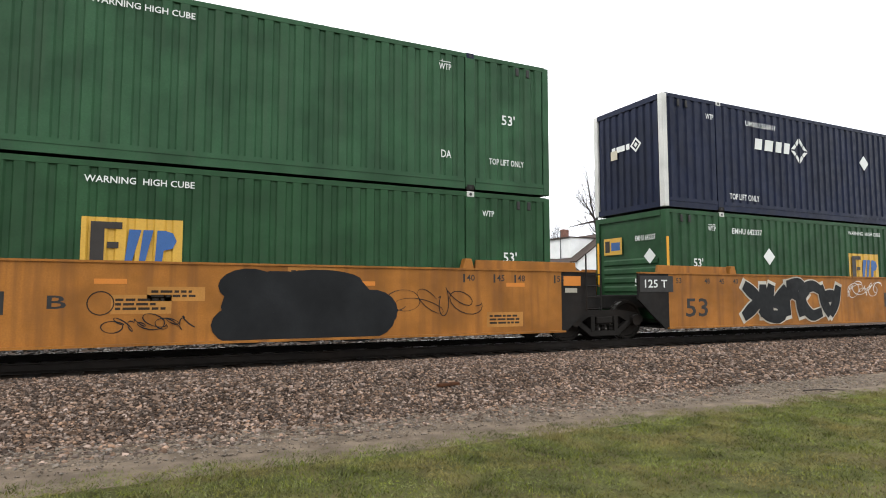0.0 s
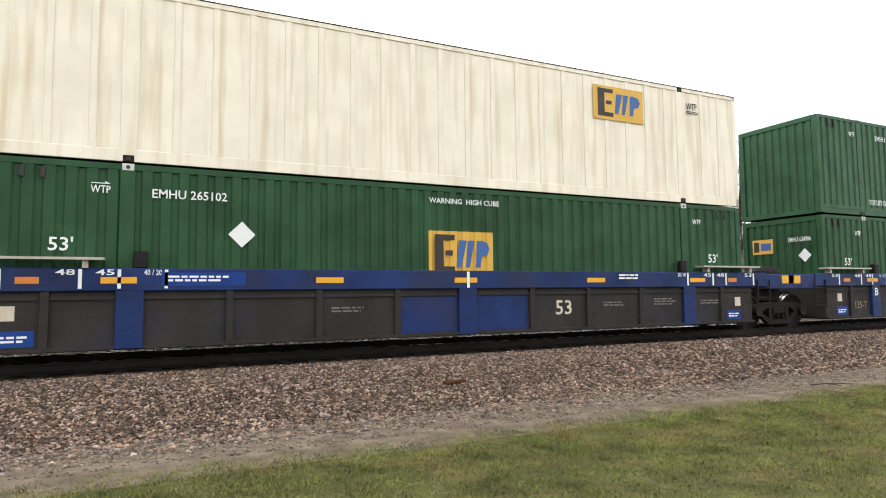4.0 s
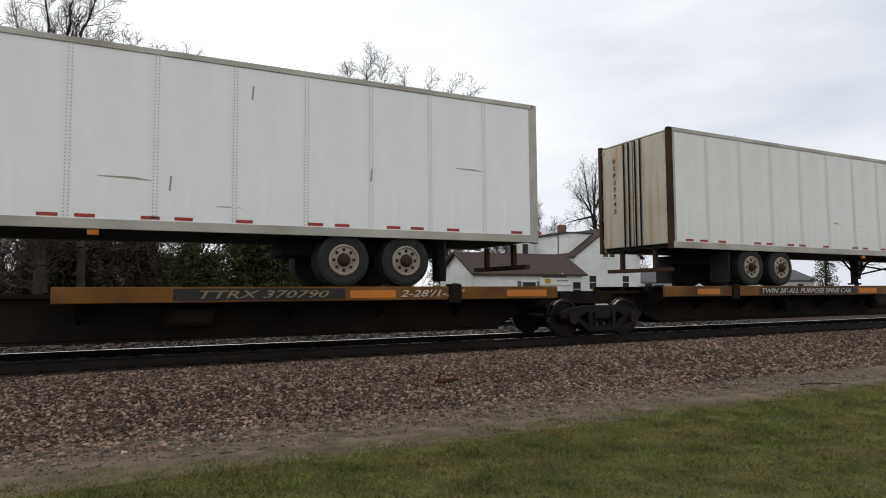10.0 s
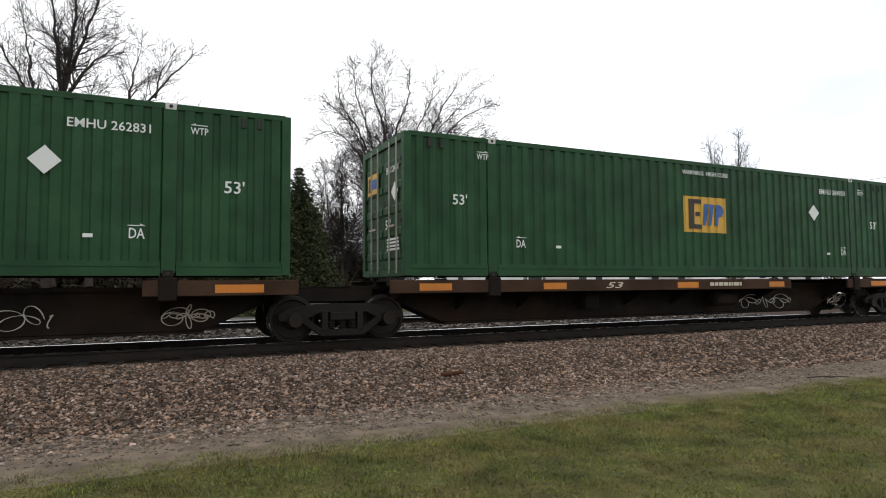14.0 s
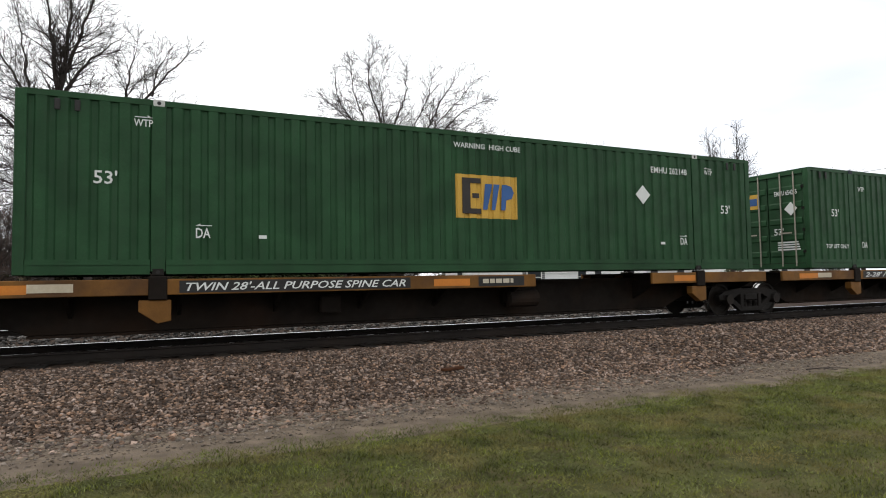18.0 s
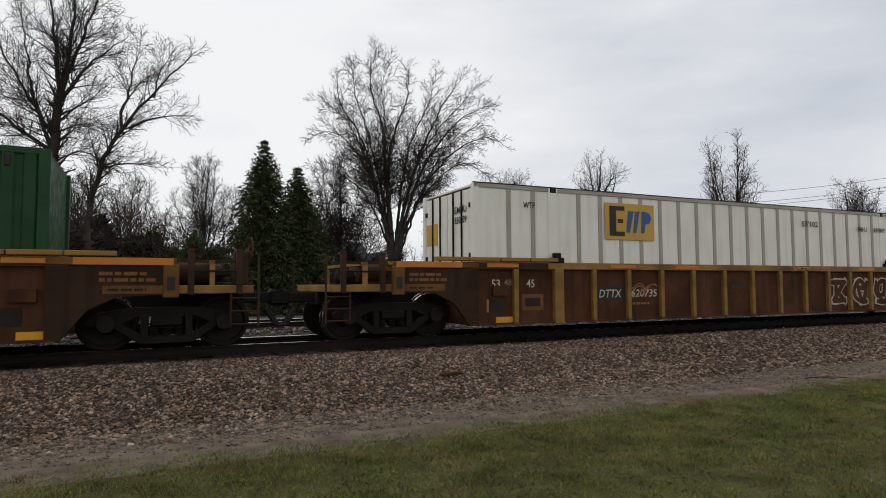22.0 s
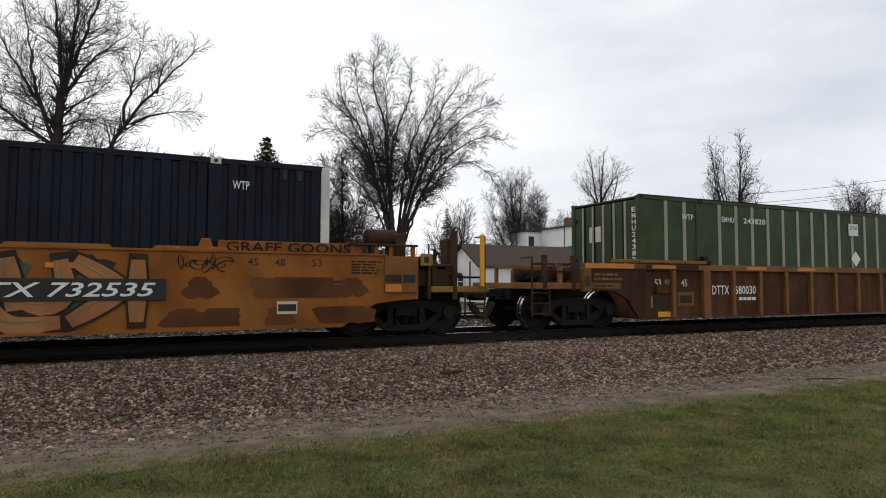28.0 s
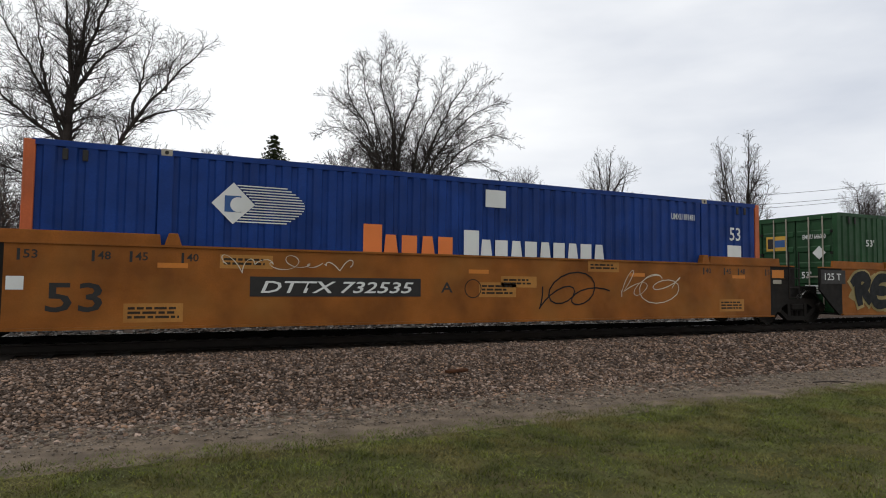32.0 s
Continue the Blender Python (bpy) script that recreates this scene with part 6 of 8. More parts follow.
        part("cross_brace", rod(bmesh.new(), (legs_x, -side, 0.4), (legs_x, side, 0.8), 0.03), "dark", t)
    return t


# ---- the train, front to rear: place of each load's rear end along the train when the clip starts ----
LOW, TOP, DECK = 0.28, 3.21, 1.2

u = 11.30
w = well_smooth(u, "faded orange smooth-sided well car with sprayed silver lettering", "joint", "joint")
words("53", 0.40, 1.15, 0.52, 0.97, "black_paint", w, WY)
joint_box(w)
piece(w, [("chevron", 3.4, 2.3), ("R", 3.1, 4.2, 1), ("arch", 5.0, 3.9), ("hook", 4.6, 5.7, 1), ("gate", 5.4, 6.5, 1)], 0.3, 1.5, "tag_black", "tag_silver", WY, 0.26, 0.07)
truck(w, u, -1.75, 0.46)
plate(8.6, 11.9, 0.7, 1.12, "black_paint", w, WY - 0.001, "number_board")
bars(8.8, 11.6, 0.76, 1.08, 1, "white_paint", w, WY - 0.005, 8)
for t_, x_ in (("53", 0.02), ("48", 0.98), ("45", 1.5), ("40", 2.0)):
    words(t_, x_ + 0.08, x_ + 0.26, 1.33, 1.46, "black_paint", w, WY)
scribble(w, 6.8, 8.3, 1.0, 1.45, "white_paint", 5)
c = container(u, LOW, "green", "dark green corrugated container with a yellow logo board", end="ribs")
standard_marks(c, "EMHU 642337", "number_left")
end_marks(c, "EMHU 642337")
c = container(u, TOP, "navy", "navy blue corrugated container with white corner posts", post="white_post", end="upright")


def umax(c, x, z, s=1.0, mat="white_paint"):
    """A row of white letter-like blocks ending in a pierced diamond."""
    y = -1.299
    h = 0.30
    for x_a, x_b in ((0.0, 0.33), (0.40, 0.78), (0.85, 1.14), (1.2, 1.48)):
        patch([(x + x_a, z), (x + x_b - 0.05, z), (x + x_b, z + h), (x + x_a + 0.05, z + h)], mat, c, y, "emblem")
    cx, cz, r = x + 1.88, z + 0.14, 0.36
    for k in range(4):
        a = math.pi / 2 * k
        def pt(u_, v_):
            return (cx + u_ * math.cos(a) - v_ * math.sin(a), cz + u_ * math.sin(a) + v_ * math.cos(a))
        patch([pt(0.02, r), pt(0.02, r * 0.62), pt(r * 0.30, r * 0.34), pt(r * 0.48, r * 0.52)], mat, c, y, "emblem")
        patch([pt(r * 0.56, r * 0.46), pt(r * 0.36, r * 0.26), pt(r * 0.62, 0.02), pt(r, 0.02)], mat, c, y, "emblem")


def end_emblem(c, y0, z=1.68):
    """The small emblem on a rear wall: a row of white blocks and a diamond."""
    for k, wd in enumerate((0.13, 0.17, 0.13, 0.13)):
        part("end_emblem", box(bmesh.new(), 0.006, 0.012, y0 - 0.18 * k - wd, y0 - 0.18 * k, z, z + 0.15), "white_paint", c)
    bm = bmesh.new()
    yc = y0 - 0.9
    for r0, r1 in ((0.2, 0.13), (0.07, 0.0)):
        for k in range(4):
            a, b = math.pi / 2 * k, math.pi / 2 * (k + 1)
            bm.faces.new([bm.verts.new((0.008, yc + r * math.cos(q), z + 0.07 + r * math.sin(q))) for r, q in ((r0, a), (r0, b), (r1 + 0.001, b), (r1 + 0.001, a))])
    part("end_emblem", bm, "white_paint", c)


umax(c, 3.33, 1.78)
words("UMXU 256311", 3.0, 4.2, 2.38, 2.52, "white_paint", c)
words("WTP", 1.5, 1.78, 2.38, 2.52, "white_paint", c)
words("TOP LIFT ONLY", 2.3, 3.45, 0.34, 0.5, "white_paint", c)
placard(c, 8.25, 1.85)
for z_ in (1.5,):
    part("end_placard", box(bmesh.new(), 0.004, 0.01, 0.35, 0.6, z_, z_ + 0.25), "cream_paint", c)
end_emblem(c, 0.55)

u = -8.27
w = well_smooth(u, "faded orange smooth-sided well car with a large black paint blot", "free", "joint")
smooth_marks(w, "DTTX 732507", "B", board=(3.17, 6.37))
rnd = random.Random(4)
bm = bmesh.new()
for cx, cz, rx, rz in ((10.3, 0.85, 0.95, 0.62), (11.1, 0.95, 0.9, 0.55), (11.7, 0.62, 0.75, 0.42), (9.75, 0.55, 0.55, 0.35), (9.8, 1.2, 0.5, 0.3), (11.0, 1.3, 0.8, 0.2), (12.0, 0.75, 0.5, 0.4), (10.7, 0.5, 1.0, 0.28)):
    prism(bm, [(cx + rx * math.cos(2 * math.pi * k / 18), cz + rz * math.sin(2 * math.pi * k / 18)) for k in range(18)], WY - 0.002 - 0.0006 * cx, WY + 0.001)
part("paint_blot", bm, "tag_black", w, "black rolled-on paint blot")
scribble(w, 7.7, 8.9, 0.45, 0.75, "tag_black", 8)
scribble(w, 12.4, 14.2, 0.5, 1.35, "tag_black", 9, width=0.015, turns=9)
c = container(u, LOW, "green", "green corrugated container with white stencils and a yellow logo board", end="upright")
standard_marks(c, "EMHU 261546", "number_left")
end_marks(c, "EMHU 261546")
c = container(u, TOP, "green_pale", "green corrugated top container with a yellow logo board", casting="navy", end="ribs")
standard_marks(c, "EMHU 646628", "top")
end_marks(c, "EMHU 646628")

BLUE_LABEL = "dark blue and grimy brown ribbed well car"
for u, l, r, num, let in ((-31.80, "joint", "free", "7342", "B"), (-51.3, "joint", "joint", None, None), (-70.43, "free", "joint", "7342", "A")):
    w = well_blue(u, BLUE_LABEL + (" with an end platform" if "free" in (l, r) else " between two others"), l, r)
    blue_marks(w, num, let)
    if num is None or let == "B":
        t = truck(w, u, -1.68, 0.46)
        part("joint_casting", lambda b: [box(b, -0.5, 0.5, -0.75, 0.75, 0.72, 1.12), box(b, -0.3, 0.3, -1.3, -0.6, 1.05, 1.4), lathe(b, [(1.1, 0.42), (1.55, 0.4), (1.68, 0.2)], 14, "z", (0, -0.7, 0))], "dark", w, at=(-1.68, 0, 0), key="joint_casting", bevel=0.02)
c = container(-31.80, LOW, "green", "dark green corrugated container with a large faded logo board", end="upright")
for t_, x0, x1, z0, z1 in (("WTP", 1.5, 1.78, 2.32, 2.46), ("53'", 0.95, 1.28, 1.44, 1.66), ("EMHU 634906", 12.38, 13.56, 2.36, 2.52), ("WTP", 14.35, 14.63, 2.34, 2.5), ("53'", 14.87, 15.2, 1.44, 1.66), ("WARNINGHIGHCUBE", 7.43, 8.74, 2.55, 2.66)):
    words(t_, x0, x1, z0, z1, "white_paint", c)
logo_board(c, 6.25, 7.9, 1.12, 2.17)
placard(c, 4.85, 1.72)
end_marks(c, "EMHU 634906")
c = container(-31.80, TOP, "green_pale", "green corrugated top container with a logo board near its front", casting="green", end="upright")
for t_, x0, x1, z0, z1 in (("WTP", 1.47, 1.75, 2.36, 2.5), ("EMHU 245792", 2.78, 3.95, 2.34, 2.49), ("TOP LIFT ONLY", 2.29, 3.45, 0.34, 0.5), ("WTP", 14.4, 14.68, 2.36, 2.5), ("TOP LIFT ONLY", 12.8, 13.9, 0.36, 0.52)):
    words(t_, x0, x1, z0, z1, "white_paint", c)
logo_board(c, 11.13, 12.65, 1.51, 2.52)
placard(c, 8.12, 2.06)
c = container(-51.3, LOW, "green", "green corrugated container under a cream one", end="ribs")
standard_marks(c, "EMHU 265102", "number_left")
c = panelled(-51.3, TOP, "cream", "cream", "rust-stained cream sheet-and-post container")
logo_board(c, 11.45, 12.95, 1.82, 2.62, True)
words("WTP", 14.38, 14.75, 2.36, 2.54, "black_paint", c, -1.304)
bars(14.38, 14.8, 2.26, 2.34, 2, "black_paint", c, -1.304, 2)
c = container(-70.43, LOW, "green", "green corrugated container with white stencils and a yellow logo board", end="upright")
standard_marks(c, "EMHU 265310", "number_left")
end_marks(c, "EMHU 265310")
c = container(-70.43, TOP, "green_pale", "green corrugated top container with a yellow logo board", casting="green", end="ribs", ends_mat="green_pale")
standard_marks(c, "EMHU 646793", "top")
end_marks(c, "EMHU 646793")

# three spine platforms with road trailers
T_LABEL = "grimy spine car with a worn yellow trailer deck"
w = spine(-92.1, T_LABEL, -2.15, 15.5, [(-0.4, 8.9)], left="joint", right="free", own=(True, True), hitch=14.2)
deck_marks(w, [("amber", 0.0, 1.0), ("pale", 2.1, 2.7), ("black", 3.5, 8.6), ("text", 3.6, 5.0, "2-28'/1-57'", "stencil_grey"), ("text", 6.2, 8.4, "TTRX 370790", "stencil_tan"), ("amber", 5.2, 6.0)])
t = trailer(-92.1, 1.14, "white riveted van trailer with closed rear doors", (3.5, 4.75), 11.6)
words("BXPO 5329", 14.92, 15.82, 3.43, 3.6, "black_paint", t, -1.306)
words("BXPO", 15.12, 15.55, 1.72, 1.86, "black_paint", t, -1.306)
words("5329", 15.12, 15.55, 1.5, 1.66, "black_paint", t, -1.306)
w = spine(-110.5, T_LABEL, -2.2, 16.25, [(-0.5, 8.9)], own=(True, False), hitch=13.6)
deck_marks(w, [("amber", 0.6, 1.4), ("black", 2.9, 7.2), ("text", 3.0, 6.9, "TWIN 28'-ALL PURPOSE SPINE CAR", "tag_pale"), ("amber", 7.3, 8.2)])
t = trailer(-110.63, 1.14, "dirty white riveted van trailer with stained doors", (2.85, 4.05), 11.2, rear="rust_gear", door_paint="trailer_door")
words("BXPO 7743", 14.78, 15.68, 3.41, 3.57, "black_paint", t, -1.306)
words("53'", 15.45, 15.72, 1.45, 1.62, "black_paint", t, -1.306)
for k, ch in enumerate("BXPO7743"):
    words(ch, 0.75, 0.63, 3.4 - 0.2 * k, 3.52 - 0.2 * k, "black_paint", t, end=True, at_x=-0.05)
w = spine(-130.87, T_LABEL, 0.5, 18.1, [(7.3, 16.7)], left="free", right="joint", own=(True, False), hitch=1.1)
deck_marks(w, [("amber", 12.0, 12.9), ("black", 9.0, 11.9), ("text", 9.4, 11.6, "TTRX 370790", "stencil_tan"), ("text", 13.0, 14.4, "2-28'/1-57'", "cream_paint"), ("amber", 15.4, 16.4)])
t = trailer(-130.87, 1.14, "clean white van trailer with an outlined emblem, nose first", (11.9, 13.15), 2.7, doors_left=False, rounded=True, skin="trailer_clean", door_paint="trailer_clean")
words("53'", 0.42, 0.72, 1.31, 1.48, "black_paint", t, -1.306)
for k, ch in enumerate("53146"):
    words(ch, 0.02, 0.13, 2.85 - 0.2 * k, 3.0 - 0.2 * k, "black_paint", t, -1.38)
outline = [(2.95, 3.25), (3.0, 2.95), (3.1, 2.75), (3.5, 2.62), (3.85, 2.55), (3.98, 2.38), (4.08, 2.52), (4.45, 2.55), (4.72, 2.5), (4.83, 2.36), (4.86, 2.5), (4.74, 2.68), (4.82, 2.9), (4.95, 3.2), (4.97, 3.32), (4.86, 3.28), (4.6, 3.12), (4.48, 3.0), (4.4, 3.2), (4.25, 3.22), (4.0, 3.26), (3.5, 3.34), (3.02, 3.42)]
bm = bmesh.new()
for a, b in zip(outline, outline[1:] + outline[:1]):
    d = Vector((b[0] - a[0], b[1] - a[1])).normalized() * 0.018
    prism(bm, [(a[0] + d.y, a[1] - d.x), (b[0] + d.y, b[1] - d.x), (b[0] - d.y, b[1] + d.x), (a[0] - d.y, a[1] + d.x)], -1.309, -1.306)
part("emblem_outline", bm, "black_paint", t)
for x0, x1 in ((3.1, 3.42), (3.48, 3.8), (3.86, 4.2)):
    plate(x0, x1, 2.98, 3.22, "logo_black", t, -1.306, "emblem")
bars(3.2, 4.7, 2.78, 2.92, 1, "black_paint", t, -1.306, 1)
plate(0.02, 0.16, 1.72, 1.92, "yellow", t, -1.38, "notice_plate")
words("RRMQ", 0.35, -0.1, 2.75, 2.9, "black_paint", t, end=True, at_x=-0.055)
part("connector_box", box(bmesh.new(), -0.12, -0.03, -0.85, -0.45, 1.3, 1.62), "dark", t, bevel=0.02)
part("notice_plate", box(bmesh.new(), -0.06, -0.05, 1.0, 1.2, 1.3, 1.55), "white_paint", t)
bm = bmesh.new()
for k, (a, b) in enumerate(((1.0, 3.0), (6.3, 2.2), (8.9, 1.6), (10.2, 3.3), (12.4, 2.0), (5.2, 1.5))):
    prism(bm, [(a, b), (a + 0.03, b), (a + 0.05, b + 0.25), (a + 0.02, b + 0.25)], -1.302, -1.2995)
part("scuff_marks", bm, "grey_rib", t)

# spine platforms with single containers
S_LABEL = "grimy dark spine car with brown side decks"
w = spine(-149.72, S_LABEL, -1.15, 15.25, [(0.0, 11.0)], "rust_gear", right="free", own=(True, True))
deck_marks(w, [("amber", 0.7, 1.0), ("amber", 2.26, 2.73), ("amber", 4.95, 5.42), ("text", 3.37, 3.71, "53"), ("text", 5.47, 7.49, "TTAX 355173", "cream_paint"), ("amber", 8.05, 8.4), ("amber", 8.8, 9.2)])
c = container(-149.72, DECK, "brick_red", "brick red corrugated container with a window-shaped emblem", casting="grey_rib", end="doors")
for t_, x0, x1, z0, z1 in (("53'", 0.93, 1.3, 0.64, 0.85), ("53'", 14.87, 15.25, 0.6, 0.81), ("939567", 14.96, 15.79, 2.36, 2.49), ("WARNING HIGH CUBE", 7.32, 8.83, 2.56, 2.67)):
    words(t_, x0, x1, z0, z1, "cream_paint", c)
plate(14.3, 14.72, 2.32, 2.55, "white_paint", c, name="code_panel")
words("UMXU", 14.34, 14.68, 2.38, 2.5, "black_paint", c, -1.303)
top_edge = lambda x: min(2.47, 1.94 + 0.2 * (x - 9.5))
low_edge = lambda x: max(0.75, 1.39 - 0.25 * (x - 9.5))
for col, (x0, x1) in enumerate(((9.5, 10.14), (10.30, 10.94), (11.08, 11.97), (12.02, 12.72))):
    part("emblem", on_ribs(x0, x1, 1.70, top_edge), "logo_yellow" if col > 2 else "cream_emblem", c)
    part("emblem", on_ribs(x0, x1, low_edge, lambda x: 1.66 - 0.035 * (x - 9.5)), "logo_yellow" if col > 2 else "cream_emblem", c)
plate(8.4, 10.05, 0.76, 1.09, "well_rust", c, name="emblem_ground")
for k in range(3):
    plate(8.92 + 0.24 * k, 9.1 + 0.24 * k, 0.88, 1.05, "logo_yellow", c, -1.304, "emblem")
for u, xl, num, pos in ((-167.10, -1.15, "EMHU 264950", (-1.15, 16.05)), (-185.44, -1.15, "EMHU 262831", (-1.15, 17.2))):
    w = spine(u, S_LABEL, pos[0], pos[1], [(-0.3, 11.3), (13.8, 16.3)], "rust_gear", own=(True, False))
    deck_marks(w, [("amber", 0.3, 1.0), ("amber", 3.2, 3.8), ("text", 4.9, 5.4, "53", "cream_paint"), ("amber", 7.1, 7.8), ("bars", 8.2, 9.6), ("amber", 10.4, 11.0), ("amber", 14.9, 15.7)])
    scribble(w, 10.3, 12.5, 0.3, 0.75, "tag_silver", int(-u), -0.466)
    scribble(w, 14.2, 14.9, 0.3, 0.75, "tag_silver", int(-u) + 1, -0.466)
    c = container(u, DECK, "green", "green corrugated container with ribbed rear doors", end="doors")
    standard_marks(c, num, "door_left")
    end_marks(c, num)
Y_LABEL = "spine car with worn yellow deck edges and black number boards"
for u, xl, xr, num, tall, deck in ((-203.9, -2.23, 17.41, "EMHU 654255", True, (-1.3, 9.3)), (-222.46, -2.33, 16.33, "EMHU 262148", False, (-1.3, 9.3))):
    w = spine(u, Y_LABEL, xl, xr, [deck, (12.6, 16.6)], own=(True, False))
    deck_marks(w, [("amber", -0.6, 0.2), ("pale", 0.2, 0.8), ("black", 2.3, 6.4), ("text", 2.4, 6.3, "TWIN 28'-ALL PURPOSE SPINE CAR") if not tall else ("text", 2.4, 4.3, "2-28' / 1-57'"), ("amber", 6.9, 7.7), ("black", 7.9, 9.0), ("bars", 8.0, 8.9) if not tall else ("text", 7.95, 8.95, "361037"), ("amber", 13.3, 14.0)])
    c = container(u, DECK, "green", "green corrugated container with ribbed rear doors", end="doors", casting="navy" if tall else "white_post")
    if tall:
        for t_, x0, x1, z0, z1 in (("53'", 1.0, 1.34, 1.5, 1.72), ("TOP LIFT ONLY", 0.7, 1.75, 0.58, 0.7), ("WTP", 2.3, 2.6, 2.28, 2.42), ("DA", 2.4, 2.65, 0.6, 0.78), ("WARNING HIGH CUBE", 7.4, 9.0, 2.55, 2.66), (num, 14.4, 15.5, 2.36, 2.5), ("53'", 14.9, 15.2, 1.5, 1.7), ("TOP LIFT ONLY", 14.6, 15.6, 0.58, 0.7), ("WTP", 13.6, 13.85, 2.36, 2.5), ("DA", 13.6, 13.83, 0.6, 0.78)):
            words(t_, x0, x1, z0, z1, "white_paint", c)
        logo_board(c, 10.35, 11.85, 1.55, 2.4)
        placard(c, 12.5, 2.05)
    else:
        standard_marks(c, num, "door_left")
    end_marks(c, num)
u = -243.2
w = spine(u, Y_LABEL, 0.8, 18.41, [(7.6, 17.1)], left="free", own=(True, False))
deck_marks(w, [("black", 8.4, 10.7), ("text", 8.5, 10.6, "TTRX 361037"), ("amber", 10.9, 12.0), ("black", 12.1, 14.1), ("text", 12.2, 14.0, "2-28' / 1-57'"), ("amber", 15.2, 15.9), ("pale", 16.0, 16.5)])
c = container(u, DECK, "black_blue", "black corrugated container with scuffed white corner posts", post="white_post", end="doors")
umax(c, 10.95, 1.83)
for t_, x0, x1, z0, z1 in (("UMXU 238296", 12.56, 13.74, 2.37, 2.52), ("TOP LIFT ONLY", 12.87, 13.99, 0.37, 0.55), ("TOP LIFT ONLY", 2.3, 3.6, 0.36, 0.53), ("WTP", 14.54, 14.83, 2.37, 2.52), ("WTP", 1.4, 1.7, 2.37, 2.52)):
    words(t_, x0, x1, z0, z1, "white_paint", c)
end_marks(c, "UMXU 238296", False)

# rust and yellow ribbed wells
R_LABEL = "rust-brown ribbed well car with weathered yellow posts"
for k, u in enumerate((-264.42, -287.95, -311.42, -334.40)):
    w = well_ribbed(u, R_LABEL + (" and sprayed graffiti" if k < 3 else " and white number stencils"), "well_yellow" if k < 3 else "well_tan", "well_rust", k in (0, 3))
    y = -1.394
    if k in (0, 2):
        plate(3.02, 3.88, 0.68, 0.99, "black_paint", w, y + 0.001, "number_board")
        plate(4.02, 4.16, 0.68, 0.99, "black_paint", w, y + 0.001, "number_board")
        words("DTTX", 3.12, 3.78, 0.74, 0.92, "tag_pale", w, y - 0.004, slant=0.2)
        words("620735", 4.06, 4.86, 0.74, 0.92, "tag_pale", w, y - 0.004, slant=0.2)
        bars(4.1, 4.8, 0.55, 0.64, 1, "tag_tan", w, y, 31)
    if k == 3:
        words("DTTX", 2.25, 2.85, 0.78, 1.0, "white_paint", w, y)
        words("680030", 3.06, 3.84, 0.78, 1.0, "white_paint", w, y)
        bars(3.2, 4.0, 0.6, 0.74, 1, "white_paint", w, y, 3)
        bars(12.2, 13.1, 0.65, 0.95, 1, "white_paint", w, y, 6)
        words("53", 14.6, 14.9, 0.62, 0.9, "cream_paint", w, y)
    if k == 0:
        for i in range(3):
            piece(w, [(("zig", "O", "arch")[i], 12.15 + 1.02 * i, 11.35 + 1.02 * i, 1), (("chevron", "gate", "hook")[i], 11.5 + 1.02 * i, 12.15 + 1.02 * i, 1)], 0.4, 1.2, "well_rust", "tag_pale", y, 0.17, 0.07)
        scribble(w, 4.1, 4.7, 0.75, 1.05, "tag_tan", 5, y)
        bars(7.4, 8.0, 0.9, 1.05, 1, "black_paint", w, y, 9)
        scribble(w, 9.3, 10.4, 1.38, 1.49, "tag_black", 6, -1.486, 0.02, 9)
    if k == 1:
        blotches(w, 8.2, 12.6, 0.26, 1.3, 9, "tag_black", 4, y - 0.1, 0.35)
        piece(w, [("R", 9.4, 8.3, 1), ("arch", 9.1, 10.2, 1), ("hook", 10.9, 9.9), ("gate", 10.6, 11.7, 1), ("chevron", 12.5, 11.4)], 0.3, 1.3, "tag_red", "tag_brown", y - 0.108, 0.25, 0.07)
        for x_ in (13.0, 13.75, 14.5):
            bars(x_ - 0.3, x_ + 0.3, 0.72, 0.98, 1, "tag_black", w, y, int(x_ * 7))
        scribble(w, 8.05, 8.35, 0.3, 1.3, "tag_pale", 14, y - 0.1, 0.02, 5)
        words("53", 14.45, 14.85, 0.65, 0.92, "tag_black", w, y - 0.004)
    if k == 2:
        blotches(w, 9.2, 12.1, 0.3, 1.25, 5, "tag_green", 6, y - 0.1, 0.3)
        piece(w, [("H", 9.3, 10.3, 1), ("arch", 11.0, 10.1), ("gate", 10.9, 11.8, 1), ("zig", 12.3, 11.6)], 0.3, 1.25, "tag_yellow", "tag_brown", y - 0.106, 0.18, 0.06)
        words("45", 14.55, 14.78, 0.98, 1.15, "black_paint", w, y)
c = panelled(-264.42, 0.26, "white_panel", "grey_rib", "white sheet-and-post container with a yellow logo board")
logo_board(c, 3.41, 4.91, 1.81, 2.66, True)
for t_, x0, x1, z0, z1 in (("WTP", 1.2, 1.5, 2.42, 2.55), ("53'102", 10.4, 11.1, 2.36, 2.52), ("EMHU", 12.95, 13.4, 2.3, 2.44), ("830809", 13.75, 14.3, 2.3, 2.44), ("WTP", 14.75, 15.0, 2.36, 2.5)):
    words(t_, x0, x1, z0, z1, "black_paint", c, -1.304)
words("EMHU", -0.4, -0.95, 2.32, 2.47, "black_paint", c, end=True, at_x=0.008)
words("830809", -0.4, -0.95, 2.1, 2.25, "black_paint", c, end=True, at_x=0.008)
part("end_logo_panel", box(bmesh.new(), 0.008, 0.014, 0.5, 1.1, 1.7, 2.2), "logo_yellow", c)
c = container(-287.95, LOW, "green", "green corrugated container with ribbed rear doors", end="doors")
standard_marks(c, "EMHU 261798", "door_left")
end_marks(c, "EMHU 261798")


